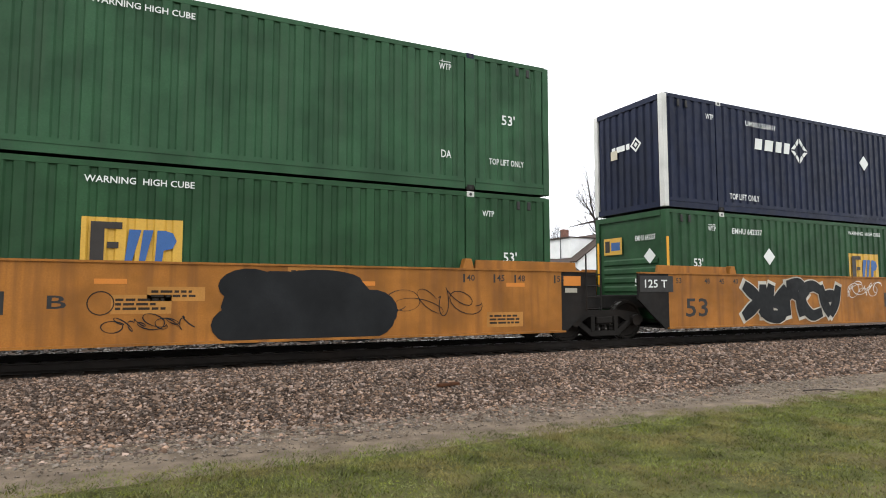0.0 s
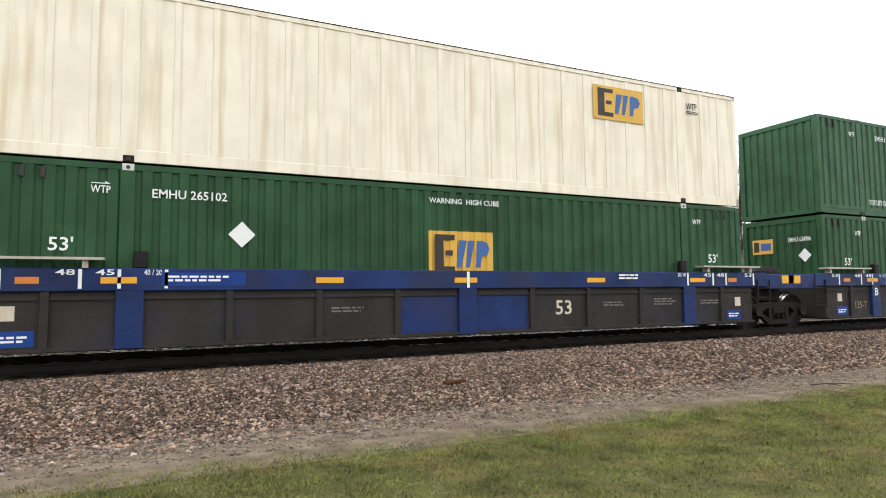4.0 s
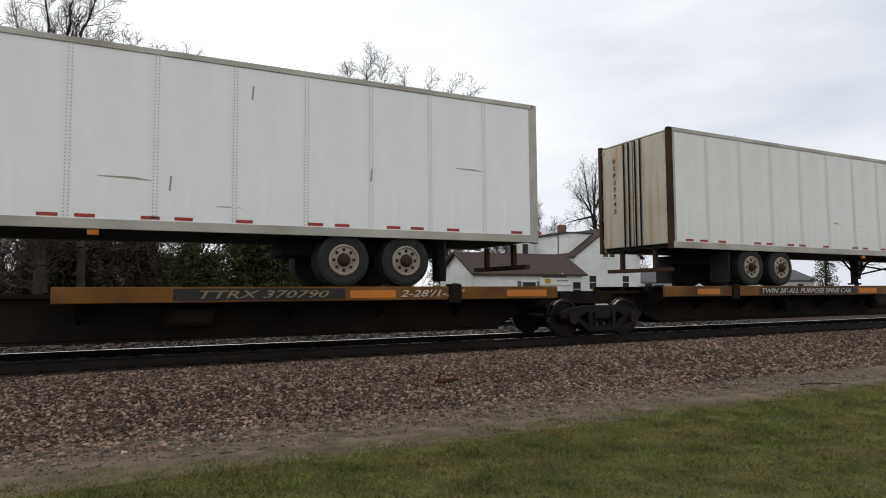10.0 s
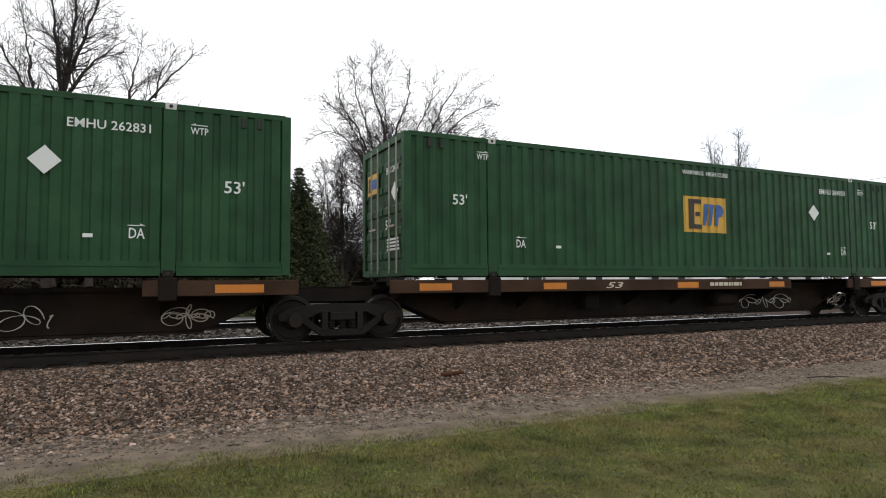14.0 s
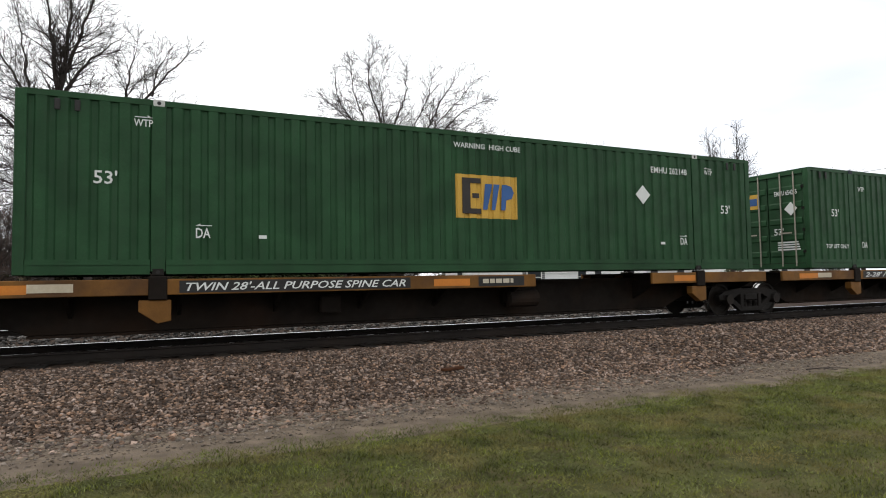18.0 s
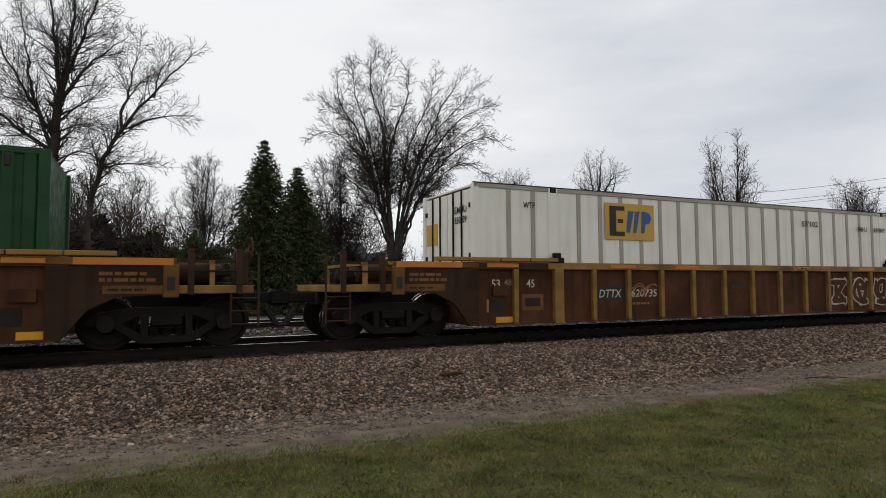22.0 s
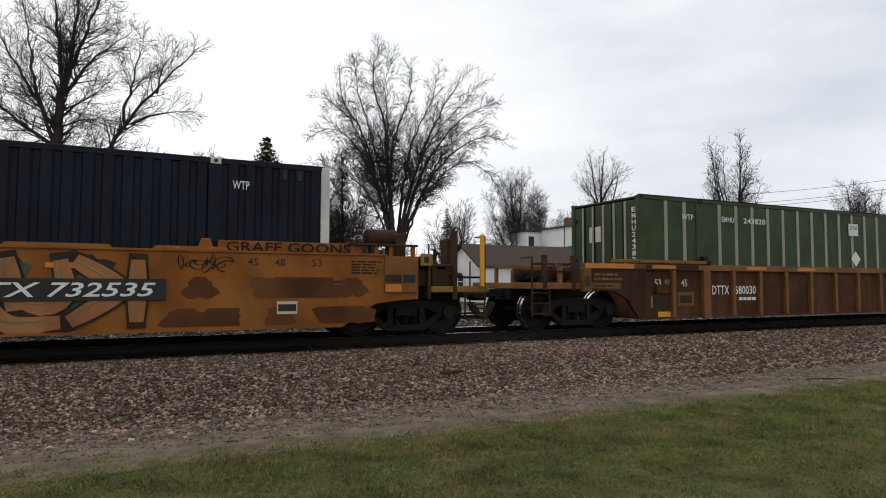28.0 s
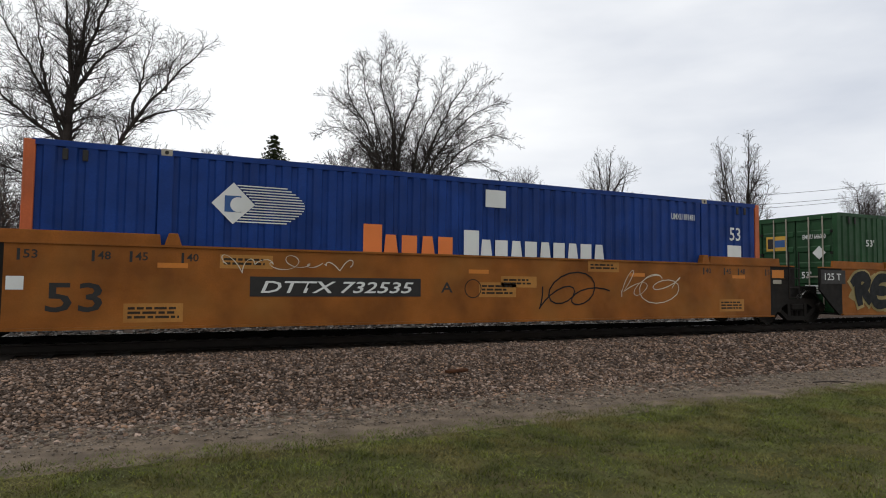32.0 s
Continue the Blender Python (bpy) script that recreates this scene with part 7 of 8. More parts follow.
def blue_box(u, z, number, marked=True):
    c = container(u, z, "blue", "bright blue corrugated container with orange corner posts", post="orange_post", casting="grey_rib", end="upright")
    y = -1.299
    patch([(2.69, 2.06), (3.04, 1.71), (3.4, 2.06), (3.04, 2.43)], "white_paint", c, y, "emblem")
    plate(2.9, 3.17, 1.92, 2.2, "logo_blue", c, y - 0.004, "emblem")
    part("emblem", lathe(bmesh.new(), [(-0.002, 0.13), (0.001, 0.13)], 18, "y", (3.12, y - 0.007, 2.05)), "white_paint", c)
    bm = bmesh.new()
    for k in range(14):
        zz = 1.75 + 0.048 * k
        x0 = 3.1 + 0.32 * (1 - abs(k - 6.5) / 6.5)
        box(bm, x0, 3.95 + 0.32 * math.sin(math.pi * k / 13), y, y + 0.003, zz, zz + 0.02)
    part("emblem_lines", bm, "white_paint", c)
    for mat, x0, count, step, big in (("orange_paint", 5.37, 5, 0.385, 0.57), ("white_paint", 7.48, 10, 0.362, 0.55)):
        for i in range(count):
            h = big if i == 0 else big * 0.68
            a, zb = x0 + step * i, 1.27
            ww = step * (0.95 if i == 0 else 0.82)
            cut = 0.18 if i % 2 else 0.0
            patch([(a + cut * ww * 0.4, zb), (a + ww, zb), (a + ww * (1 - cut), zb + h), (a + cut * ww, zb + h)], mat, c, y, "emblem")
    plate(7.97, 8.45, 2.32, 2.68, "white_paint", c, y, "blank_panel")
    words(number, 13.07, 13.83, 2.34, 2.49, "white_paint", c)
    if marked:
        words("53", 15.04, 15.43, 1.9, 2.24, "white_paint", c)
        plate(14.96, 15.45, 1.48, 1.78, "white_paint", c, y, "data_panel")
    if not marked:
        words("53", 0.9, 1.3, 1.9, 2.24, "white_paint", c)
        plate(0.8, 1.35, 1.48, 1.82, "white_paint", c, y, "data_panel")
        bars(0.85, 1.3, 1.52, 1.78, 3, "grey_rib", c, y - 0.004, 6)
    return c


blue_box(-311.42, LOW, "UMXU 189715", False)
c = panelled(-334.40, LOW - 0.02, "olive", "pale_rib", "olive green sheet-and-post container with pale posts", rail="olive")
for k, ch in enumerate("EMHU243820"):
    words(ch, -1.05, -1.18, 2.5 - 0.15 * k, 2.62 - 0.15 * k, "white_paint", c, end=True, at_x=-0.012)
for d in (-0.8, -0.4, 0.0, 0.4, 0.8):
    part("end_post", box(bmesh.new(), -0.002, 0.02, d - 0.035, d + 0.035, 0.15, BOX_H - 0.1), "pale_rib", c)
logo_board(c, 11.4, 12.75, 1.55, 2.3, True)
for t_, x0, x1, z0, z1 in (("WTP", 1.35, 1.75, 2.36, 2.5), ("EMHU", 2.75, 3.2, 2.36, 2.5), ("243820", 3.55, 4.4, 2.36, 2.5)):
    words(t_, x0, x1, z0, z1, "white_paint", c, -1.304)
plate(8.0, 8.45, 2.2, 2.55, "white_paint", c, -1.304, "data_panel")
words("53'102", 8.05, 8.4, 2.38, 2.5, "black_paint", c, -1.308)
placard(c, 8.3, 1.52)
part("end_logo_panel", box(bmesh.new(), 0.008, 0.014, 0.1, 0.55, 1.85, 2.25), "cream_paint", c)

# three orange units with large graffiti
u = -358.0
w = well_smooth(u, "faded orange well car covered in tan and green graffiti", "joint", "free", "well_worn")
words("53", 0.48, 1.19, 0.54, 0.97, "black_paint", w, WY)
joint_box(w)
blotches(w, 2.3, 13.4, 0.34, 1.5, 26, "tag_brown", 81, WY, 0.36)
blotches(w, 2.6, 13.4, 0.4, 1.53, 13, "tag_green", 82, WY - 0.008, 0.36)
piece(w, [(form, 2.2 + 0.98 * k + (1.3 if k % 3 == 1 else 0), 2.2 + 0.98 * k + (0 if k % 3 == 1 else 1.25)) + ((1,) if k % 2 else ()) for k, form in enumerate(("cross", "zig", "arch", "chevron", "gate", "hook", "H", "E", "R", "arch", "chevron"))], 0.28, 1.54, "tag_tan", "tag_brown", WY - 0.013, 0.19, 0.07, "stencil_tan")
plate(10.2, 13.45, 0.76, 1.10, "black_paint", w, WY - 0.055, "number_board")
words("DTTX 732535", 10.4, 13.3, 0.82, 1.04, "white_paint", w, WY - 0.059, slant=0.25)
part("marker_post", rod(bmesh.new(), (BOX_L + 3.13, -1.42, 0.98), (BOX_L + 3.13, -1.42, 2.03), 0.05, 8), "yellow", w, "bright yellow marker post")
words("GRAFF GOONS", 14.35, 16.5, 1.57, 1.74, "tag_black", w, -1.466)
bars(16.0, 16.8, 0.95, 1.1, 2, "black_paint", w, WY, 12)
plate(17.35, 17.55, 1.1, 1.3, "yellow", w, WY, "tag_plate")
for x in (4.6, 7.3, 9.0, 11.8):
    plate(x, x + 0.45, 1.26, 1.34, "amber", w, WY - 0.03, "reflector")
for x in (1.9, 4.7, 7.4, 9.0, 11.2, 13.2):
    patch([(x, 1.56), (x + 1.5, 1.56), (x + 1.42, 1.64), (x + 0.08, 1.64)], "well_orange", w, WY + 0.02, "top_lug", 0.05)
blotches(w, 13.3, 17.2, 0.32, 0.62, 9, "tag_rust", 83, WY, 0.34)
blotches(w, 13.5, 16.9, 0.78, 1.14, 10, "tag_rust", 84, WY, 0.34)
plate(15.2, 15.55, 0.5, 0.72, "cream_paint", w, WY - 0.012, "data_panel")
plate(15.22, 15.53, 0.55, 0.67, "black_paint", w, WY - 0.016, "data_panel")
scribble(w, 13.6, 14.4, 1.2, 1.5, "tag_black", 12)
for t_, x_ in (("40", 14.0), ("45", 14.7), ("48", 15.15), ("53", 15.8)):
    words(t_, x_, x_ + 0.18, 1.33, 1.46, "black_paint", w, WY)
truck(w, u, -1.5, 0.46)
c = container(u, LOW, "black_blue", "near-black corrugated container with white corner posts", post="white_post", end="upright")
umax(c, 3.33, 1.80)
for t_, x0, x1, z0, z1 in (("UMXU 268884", 3.01, 4.18, 2.37, 2.5), ("WTP", 1.68, 1.97, 2.37, 2.52), ("WTP", 14.45, 14.73, 2.37, 2.52)):
    words(t_, x0, x1, z0, z1, "white_paint", c)
placard(c, 8.26, 1.8)
end_emblem(c, 0.75)
words("UMXU 268884", -0.85, -0.97, 1.2, 2.5, "white_paint", c, end=True, at_x=-0.006)

u = -377.27
w = well_smooth(u, "faded orange well car with large black, silver and red graffiti", "joint", "joint", "well_worn")
joint_box(w)
blotches(w, 0.0, 4.9, 0.32, 1.5, 22, "tag_halo", 51, WY, 0.42)
piece(w, [("R", 0.3, 1.18), ("E", 1.12, 2.16), ("H", 2.1, 3.08), ("O", 3.0, 3.98), ("B", 3.98, 4.98)], 0.36, 1.5, "tag_black", "tag_halo", WY - 0.006, 0.24, 0.13)
plate(3.0, 3.55, 1.14, 1.26, "amber", w, WY - 0.03, "reflector")
scribble(w, 5.0, 5.5, 1.0, 1.3, "tag_pale", 52, width=0.02, turns=4)
words("C", 5.3, 5.5, 0.84, 1.04, "black_paint", w, WY)
piece(w, [("arch", 5.95, 7.2), ("e", 6.98, 7.82), ("v", 7.66, 8.5), ("a", 8.28, 9.02), ("e", 8.94, 9.8)], 0.46, 1.5, "tag_black", "tag_pale", WY, 0.22, 0.12, "tag_pale")
plate(8.3, 8.8, 1.14, 1.24, "amber", w, WY - 0.03, "reflector")
scribble(w, 10.4, 11.2, 1.0, 1.35, "tag_black", 53, width=0.05, turns=5)
scribble(w, 10.0, 10.6, 1.25, 1.5, "tag_black", 56, width=0.03, turns=5)
plate(11.3, 11.8, 1.24, 1.34, "amber", w, WY - 0.03, "reflector")
blotches(w, 10.4, 15.6, 0.3, 1.5, 10, "tag_green", 57, WY, 0.26)
piece(w, [("H", 11.2, 12.4, 1), ("R", 13.1, 12.0), ("arch", 12.8, 13.9, 1), ("chevron", 14.6, 13.5), ("E", 15.4, 14.3, 1)], 0.32, 1.46, "tag_red", "tag_tan", WY - 0.006, 0.24, 0.05, "tag_pale")
for x_, t_ in ((14.0, "40"), (14.7, "45"), (15.15, "48"), (15.8, "53")):
    words(t_, x_, x_ + 0.18, 1.33, 1.46, "black_paint", w, WY - 0.03)
bm = bmesh.new()
rnd = random.Random(77)
for k in range(46):
    x, z, a = rnd.uniform(10.3, 15.6), rnd.uniform(0.3, 1.45), rnd.uniform(0.05, 0.16)
    box(bm, x, x + a, WY - 0.012 - 0.0001 * k, WY + 0.002, z, z + a)
part("graffiti_squares", bm, "tag_green", w)
bm = bmesh.new()
for k in range(14):
    x, z, a = rnd.uniform(10.0, 11.6), rnd.uniform(0.3, 1.45), rnd.uniform(0.07, 0.16)
    box(bm, x, x + a, WY - 0.019 - 0.0001 * k, WY + 0.002, z, z + a)
part("graffiti_squares", bm, "tag_black", w)
truck(w, u, -1.45, 0.46)
c = container(u, LOW, "green", "dark green corrugated container with a bright yellow logo board", casting="green", end="doors")
for t_, x0, x1, z0, z1 in (("53'", 1.3, 1.7, 1.95, 2.15), ("WTP", 2.6, 2.9, 2.36, 2.54), ("WARNINGHIGHCUBE", 7.6, 8.78, 2.43, 2.55), ("WTP", 13.73, 14.02, 2.37, 2.54), ("EMHU 646040", 14.72, 15.89, 2.38, 2.53), ("53", 15.09, 15.36, 1.93, 2.12)):
    words(t_, x0, x1, z0, z1, "white_paint", c)
logo_board(c, 10.61, 12.12, 1.53, 2.54)
placard(c, 5.35, 2.0)
end_marks(c, "EMHU 646040")

u = -396.64
w = well_smooth(u, "faded orange smooth-sided well car with thin scrawls", "joint", "joint", "well_worn")
smooth_marks(w, "DTTX 732535", "A")
scribble(w, 9.2, 10.7, 0.3, 1.45, "tag_black", 61, width=0.03, turns=4)
scribble(w, 11.3, 13.0, 0.6, 1.4, "cream_paint", 62, width=0.02, turns=8)
scribble(w, 2.8, 5.2, 1.15, 1.5, "cream_paint", 63, width=0.018, turns=12)
truck(w, u, -1.6, 0.46)
blue_box(u, LOW, "UMXU 891481")


# ---- beyond the tracks: trees, hedges, houses, wires ----
def limbs_mesh(name, segs, mat, parent, sides=4):
    """Tapered limbs: rows of (ax, ay, az, ar, bx, by, bz, br)."""
    s = np.array(segs)
    a, b, ra, rb = s[:, 0:3], s[:, 4:7], s[:, 3], s[:, 7]
    d = b - a
    d /= np.linalg.norm(d, axis=1, keepdims=True) + 1e-9
    up = np.where(np.abs(d[:, 2:3]) > 0.9, np.array([[1.0, 0, 0]]), np.array([[0, 0, 1.0]]))
    e = np.cross(d, up)
    e /= np.linalg.norm(e, axis=1, keepdims=True) + 1e-9
    f = np.cross(d, e)
    k = np.arange(sides) * 2 * np.pi / sides
    ring = e[:, None] * np.cos(k)[None, :, None] + f[:, None] * np.sin(k)[None, :, None]
    va, vb = a[:, None] + ring * ra[:, None, None], b[:, None] + ring * rb[:, None, None]
    v = np.concatenate([va, vb], 1).reshape(-1, 3)
    i = np.arange(sides)
    quad = np.stack([i, (i + 1) % sides, sides + (i + 1) % sides, sides + i], -1)
    faces = (quad[None] + (2 * sides) * np.arange(len(s))[:, None, None]).reshape(-1, 4)
    me = bpy.data.meshes.new(name)
    me.vertices.add(len(v))
    me.vertices.foreach_set("co", v.astype(np.float32).ravel())
    me.loops.add(len(faces) * 4)
    me.loops.foreach_set("vertex_index", faces.astype(np.int32).ravel())
    me.polygons.add(len(faces))
    me.polygons.foreach_set("loop_start", np.arange(0, len(faces) * 4, 4, dtype=np.int32))
    me.update(calc_edges=True)
    me.shade_smooth()
    me.materials.append(MAT[mat])
    ob = new(name, me)
    ob.parent = parent
    return ob


def shoot(p, d, length, r, level, levels, rnd, out, lift, tip, dense):
    """A side branch: nearly straight pieces that taper, with shorter shoots set along both sides."""
    pieces = max(1 if level == levels and length < 0.5 else 2, min(7, int(length / 0.32)))
    step, spread = length / pieces, (0.0, 0.075, 0.10, 0.13)[level]
    gap = (0.0, 0.24, 0.19, 0.15)[level] / dense
    due = gap * 1.2
    side = d.orthogonal().normalized()
    for i in range(pieces):
        d = (d + Vector((rnd.gauss(0, spread), rnd.gauss(0, spread), rnd.gauss(0, spread) + lift * step * (0.5 if level < 3 else 0.2)))).normalized()
        q = p + d * step
        out[level].append((*p, max(tip, r * (1 - 0.85 * i / pieces)), *q, max(tip * 0.8, r * (1 - 0.85 * (i + 1) / pieces))))
        if level < levels:
            while due < step * (i + 1):
                f = due / length
                ln = max(0.2, length * (0.66 - 0.36 * f) * rnd.uniform(0.55, 1.2))
                side.rotate(Matrix.Rotation(rnd.uniform(1.6, 3.4), 3, d))
                tilt = rnd.uniform(0.45, 0.9)
                way = d * math.cos(tilt) + (side - d * side.dot(d)).normalized() * math.sin(tilt)
                shoot(p.lerp(q, (due - step * i) / step), way, ln, max(tip, r * (1 - 0.85 * f) * 0.6), level + 1, levels, rnd, out, lift, tip, dense)
                due += gap * rnd.uniform(0.6, 1.4)
        p = q


def fan(height, half, count, fork, rnd):
    """Main limbs of a vase-shaped tree: they leave the trunk at the height fork and spread to the crown's rim."""
    limbs = [(0.99, [(0, 0), (rnd.uniform(-0.1, 0.1), fork), (rnd.uniform(-0.3, 0.3), height * 0.62), (rnd.uniform(-0.4, 0.4), height * 0.97)])]
    for k in range(count):
        f = (k + 0.5) / count * 2 - 1 + rnd.uniform(-0.12, 0.12)
        top = height * (1 - 0.5 * f * f) * rnd.uniform(0.88, 1.0)
        low = fork * rnd.uniform(0.7, 1.3)
        limbs.append((rnd.uniform(0.5, 0.75), [(0, low), (f * half * 0.4, low + (top - low) * 0.36), (f * half * 0.78, low + (top - low) * 0.7), (f * half, top)]))
    return limbs


def bare_tree(label, x, y, limbs, seed, reach, r=0.2, levels=3, lift=0.35, twig="twig", tip=0.008, dense=1.0, clear=0.3, depth=0.16):
    """limbs: (girth, points (x, z) from the foot); reach: the longest side branch; clear: how far up a limb stays bare."""
    rnd = random.Random(seed)
    t = thing("bare_tree", label, "tree", (x, y, GROUND_Z), group="bare trees beyond the tracks")
    out = [[] for _ in range(levels + 1)]
    for girth, points in limbs:
        sway = 0.0 if girth >= 1.0 else rnd.uniform(-depth, depth)
        z0 = points[0][1]
        line = curved([(px, sway * (pz - z0), pz) for px, pz in points], 0.35)
        line = [line[0]] + [p + Vector((rnd.gauss(0, 0.035), rnd.gauss(0, 0.035), 0)) for p in line[1:]]
        n, r0 = len(line) - 1, r * girth
        r0 = r0 * 1.25 if z0 < 0.1 else r0
        total = sum((b - a).length for a, b in zip(line, line[1:]))
        gap, due, gone = 0.25 / dense, 0.0, 0.0
        side, wood = Vector((1, 0, 0)), []
        for i in range(n):
            a, b = line[i], line[i + 1]
            ra, rb = (max(tip * 1.5, r0 * (1 - (0.45 if girth >= 1.0 else 0.92) * (k / n) ** 0.9)) for k in (i, i + 1))
            wood.append((*a, ra, *b, rb))
            gone += (b - a).length
            f = gone / total
            d = (b - a).normalized()
            while due < gone:
                due += gap * rnd.uniform(0.5, 1.5)
                if f < clear * rnd.uniform(0.8, 1.2):
                    continue
                side.rotate(Matrix.Rotation(rnd.uniform(1.5, 3.2), 3, d))
                tilt = rnd.uniform(0.55, 1.05) - 0.25 * f
                flat = side - d * side.dot(d)
                way = d * math.cos(tilt) + flat.normalized() * math.sin(tilt)
                ln = reach * (0.55 + 0.45 * max(0.0, 1 - (f - clear) / (1 - clear + 0.01)) ** 0.8) * rnd.uniform(0.4, 1.1)
                shoot(a.lerp(b, rnd.random()), way, ln, max(tip * 1.2, ra * 0.42), 1, levels, rnd, out, lift, tip, dense)
        limbs_mesh("trunk" if z0 < 0.1 else "limb", wood, "bark", t, 7)
    tagged(limbs_mesh("branchwork", out[1], "bark", t, 4), kind="stuff")
    tagged(limbs_mesh("crown", sum(out[2:], []), twig, t, 3), "leafless grey-brown twigs", kind="stuff")
    return t


def evergreen(label, x, y, height, half, seed, mat="needle", clumps=1500, base=GROUND_Z, name="evergreen_tree", power=0.8, bottom=0.04):
    """A trunk and a ragged cone of small drooping sprays, with gaps."""
    rng = np.random.default_rng(seed)
    t = thing(name, label, "tree", (x, y, base), group="evergreens beyond the tracks")
    limbs_mesh("trunk", [(0, 0, 0, 0.2, 0, 0, height * 0.9, 0.03)], "bark", t, 8)
    levels = max(12, int(height * 3.4))
    per = max(5, int(clumps / levels / 9))
    h, ang, out = [], [], []
    for i in range(levels):
        hh = bottom + (1 - bottom) * (i / levels) ** 0.92
        reach = half * (1 - hh) ** power + 0.02
        turn = rng.uniform(0, 6.28)
        for k in range(per):
            a = turn + 6.283 * k / per + rng.normal(0, 0.25)
            ln = reach * rng.uniform(0.62, 1.12)
            n = max(3, int(9 * ln / half) + 2)
            for j in range(n):
                f = (j + rng.uniform(0, 1)) / n
                out.append((ln * f * math.cos(a), ln * f * math.sin(a), hh * height + 0.12 * ln - 0.42 * ln * f * f + rng.normal(0, 0.05)))
                ang.append(a)
    c, ang = np.array(out), np.array(ang)
    clumps, k = len(c), 7
    near_top = np.clip((height - c[:, 2]) / (0.3 * height), 0.25, 1.0)[:, None, None]
    p = c[:, None] + rng.normal(0, 1, (clumps, k, 3)) * np.array([0.13, 0.13, 0.07]) * near_top
    outw = np.stack([np.cos(ang), np.sin(ang), np.full(clumps, -0.3)], -1)[:, None] + rng.normal(0, 0.6, (clumps, k, 3))
    outw /= np.linalg.norm(outw, axis=2, keepdims=True)
    side = np.cross(outw, rng.normal(0, 1, (clumps, k, 3)))
    side /= np.linalg.norm(side, axis=2, keepdims=True) + 1e-9
    ln, wd = rng.uniform(0.10, 0.26, (clumps, k, 1)) * near_top, rng.uniform(0.02, 0.05, (clumps, k, 1))
    v = np.stack([p - side * wd, p + side * wd, p + outw * ln + side * wd * 0.4, p + outw * ln - side * wd * 0.4], 2).reshape(-1, 3)
    f = np.arange(len(v)).reshape(-1, 4)
    stuff("crown", [(v, f)], mat, t, "", "")
    return t


def hedge(label, x0, x1, y, height, seed, mat="hedge", count=2600, name="shrub"):
    rng = np.random.default_rng(seed)
    t = thing(name, label, "shrub", ((x0 + x1) / 2, y, GROUND_Z), group="shrubs beyond the tracks")
    half = (x1 - x0) / 2
    a = rng.uniform(-1, 1, count)
    top = height * np.sqrt(np.clip(1 - a ** 2 * 0.8, 0, 1)) * (0.8 + 0.2 * np.sin(a * 9 + seed))
    c = np.stack([a * half, rng.normal(0, 0.8, count), top * rng.random(count) ** 0.6], -1)
    k = 8
    p = c[:, None] + rng.normal(0, 0.22, (count, k, 3))
    d = rng.normal(0, 1, (count, k, 3))
    d /= np.linalg.norm(d, axis=2, keepdims=True)
    s = np.cross(d, rng.normal(0, 1, (count, k, 3)))
    s /= np.linalg.norm(s, axis=2, keepdims=True) + 1e-9
    v = np.stack([p - s * 0.06, p + s * 0.06, p + d * 0.30], 2).reshape(-1, 3)
    stuff("foliage", [(v, np.arange(len(v)).reshape(-1, 3))], mat, t, "", "")
    rnd = random.Random(seed)
    stems = []
    for i in range(9):
        x = rnd.uniform(-half * 0.8, half * 0.8)
        stems.append((x, 0, 0, 0.04, x + rnd.uniform(-0.4, 0.4), rnd.uniform(-0.3, 0.3), height * 0.9, 0.01))
    tagged(limbs_mesh("stemwork", stems, "bark", t, 5), kind="stuff")
    return t


# tall tree by the line, and the leaning one beside it
bare_tree("tall bare tree with a dark trunk that fans out high up", -4.02, 30,
          [(1.0, [(0, 0), (0.04, 4.46), (0.12, 7.1), (0.32, 9.8)]), (0.5, [(0.32, 9.7), (0.12, 11.7), (-0.2, 14.6)]), (0.5, [(0.32, 9.6), (0.63, 12.1), (1.05, 15.8)]),
           (0.46, [(0.32, 9.7), (1.05, 12.1), (2.1, 15.4)]), (0.4, [(0.36, 9.5), (1.3, 11.2), (2.9, 12.9)]), (0.36, [(0.1, 7.9), (-1.1, 10.1), (-2.6, 12.9)]),
           (0.4, [(0.1, 7.3), (-1.3, 8.3), (-3.6, 10.3)]), (0.34, [(0.05, 5.0), (-1.2, 5.8), (-3.4, 6.7)]), (0.4, [(0.12, 7.2), (-0.7, 9.9), (-1.2, 13.6)]),
           (0.22, [(0.3, 8.9), (1.1, 9.4), (2.1, 10.5)]), (0.2, [(0.2, 8.1), (1.3, 8.6), (2.4, 8.3)]), (0.2, [(0.15, 6.8), (1.1, 7.4), (2.2, 6.8)]),
           (0.2, [(0.1, 6.0), (-0.9, 6.5), (-2.2, 6.6)])],
          3, 1.95, 0.24, 3, 0.12, tip=0.008, dense=1.5, clear=0.14, depth=0.18)
bare_tree("leaning bare tree that forks beside a taller one", -2.5, 30.4,
          [(0.99, [(0, 0), (-0.06, 4.5), (0.42, 6.8), (1.16, 8.4), (2.4, 10.2), (4.1, 12.3)]), (0.5, [(1.15, 8.4), (1.13, 9.4), (1.44, 10.8), (1.84, 12.9)]),
           (0.4, [(1.4, 8.7), (2.5, 9.3), (3.9, 9.6)]), (0.3, [(0.5, 6.8), (1.4, 7.1), (2.6, 7.0)]), (0.32, [(2.4, 10.2), (2.6, 11.3), (3.2, 12.6)])],
          4, 1.7, 0.16, 3, 0.25, tip=0.0078, dense=1.5, clear=0.34)
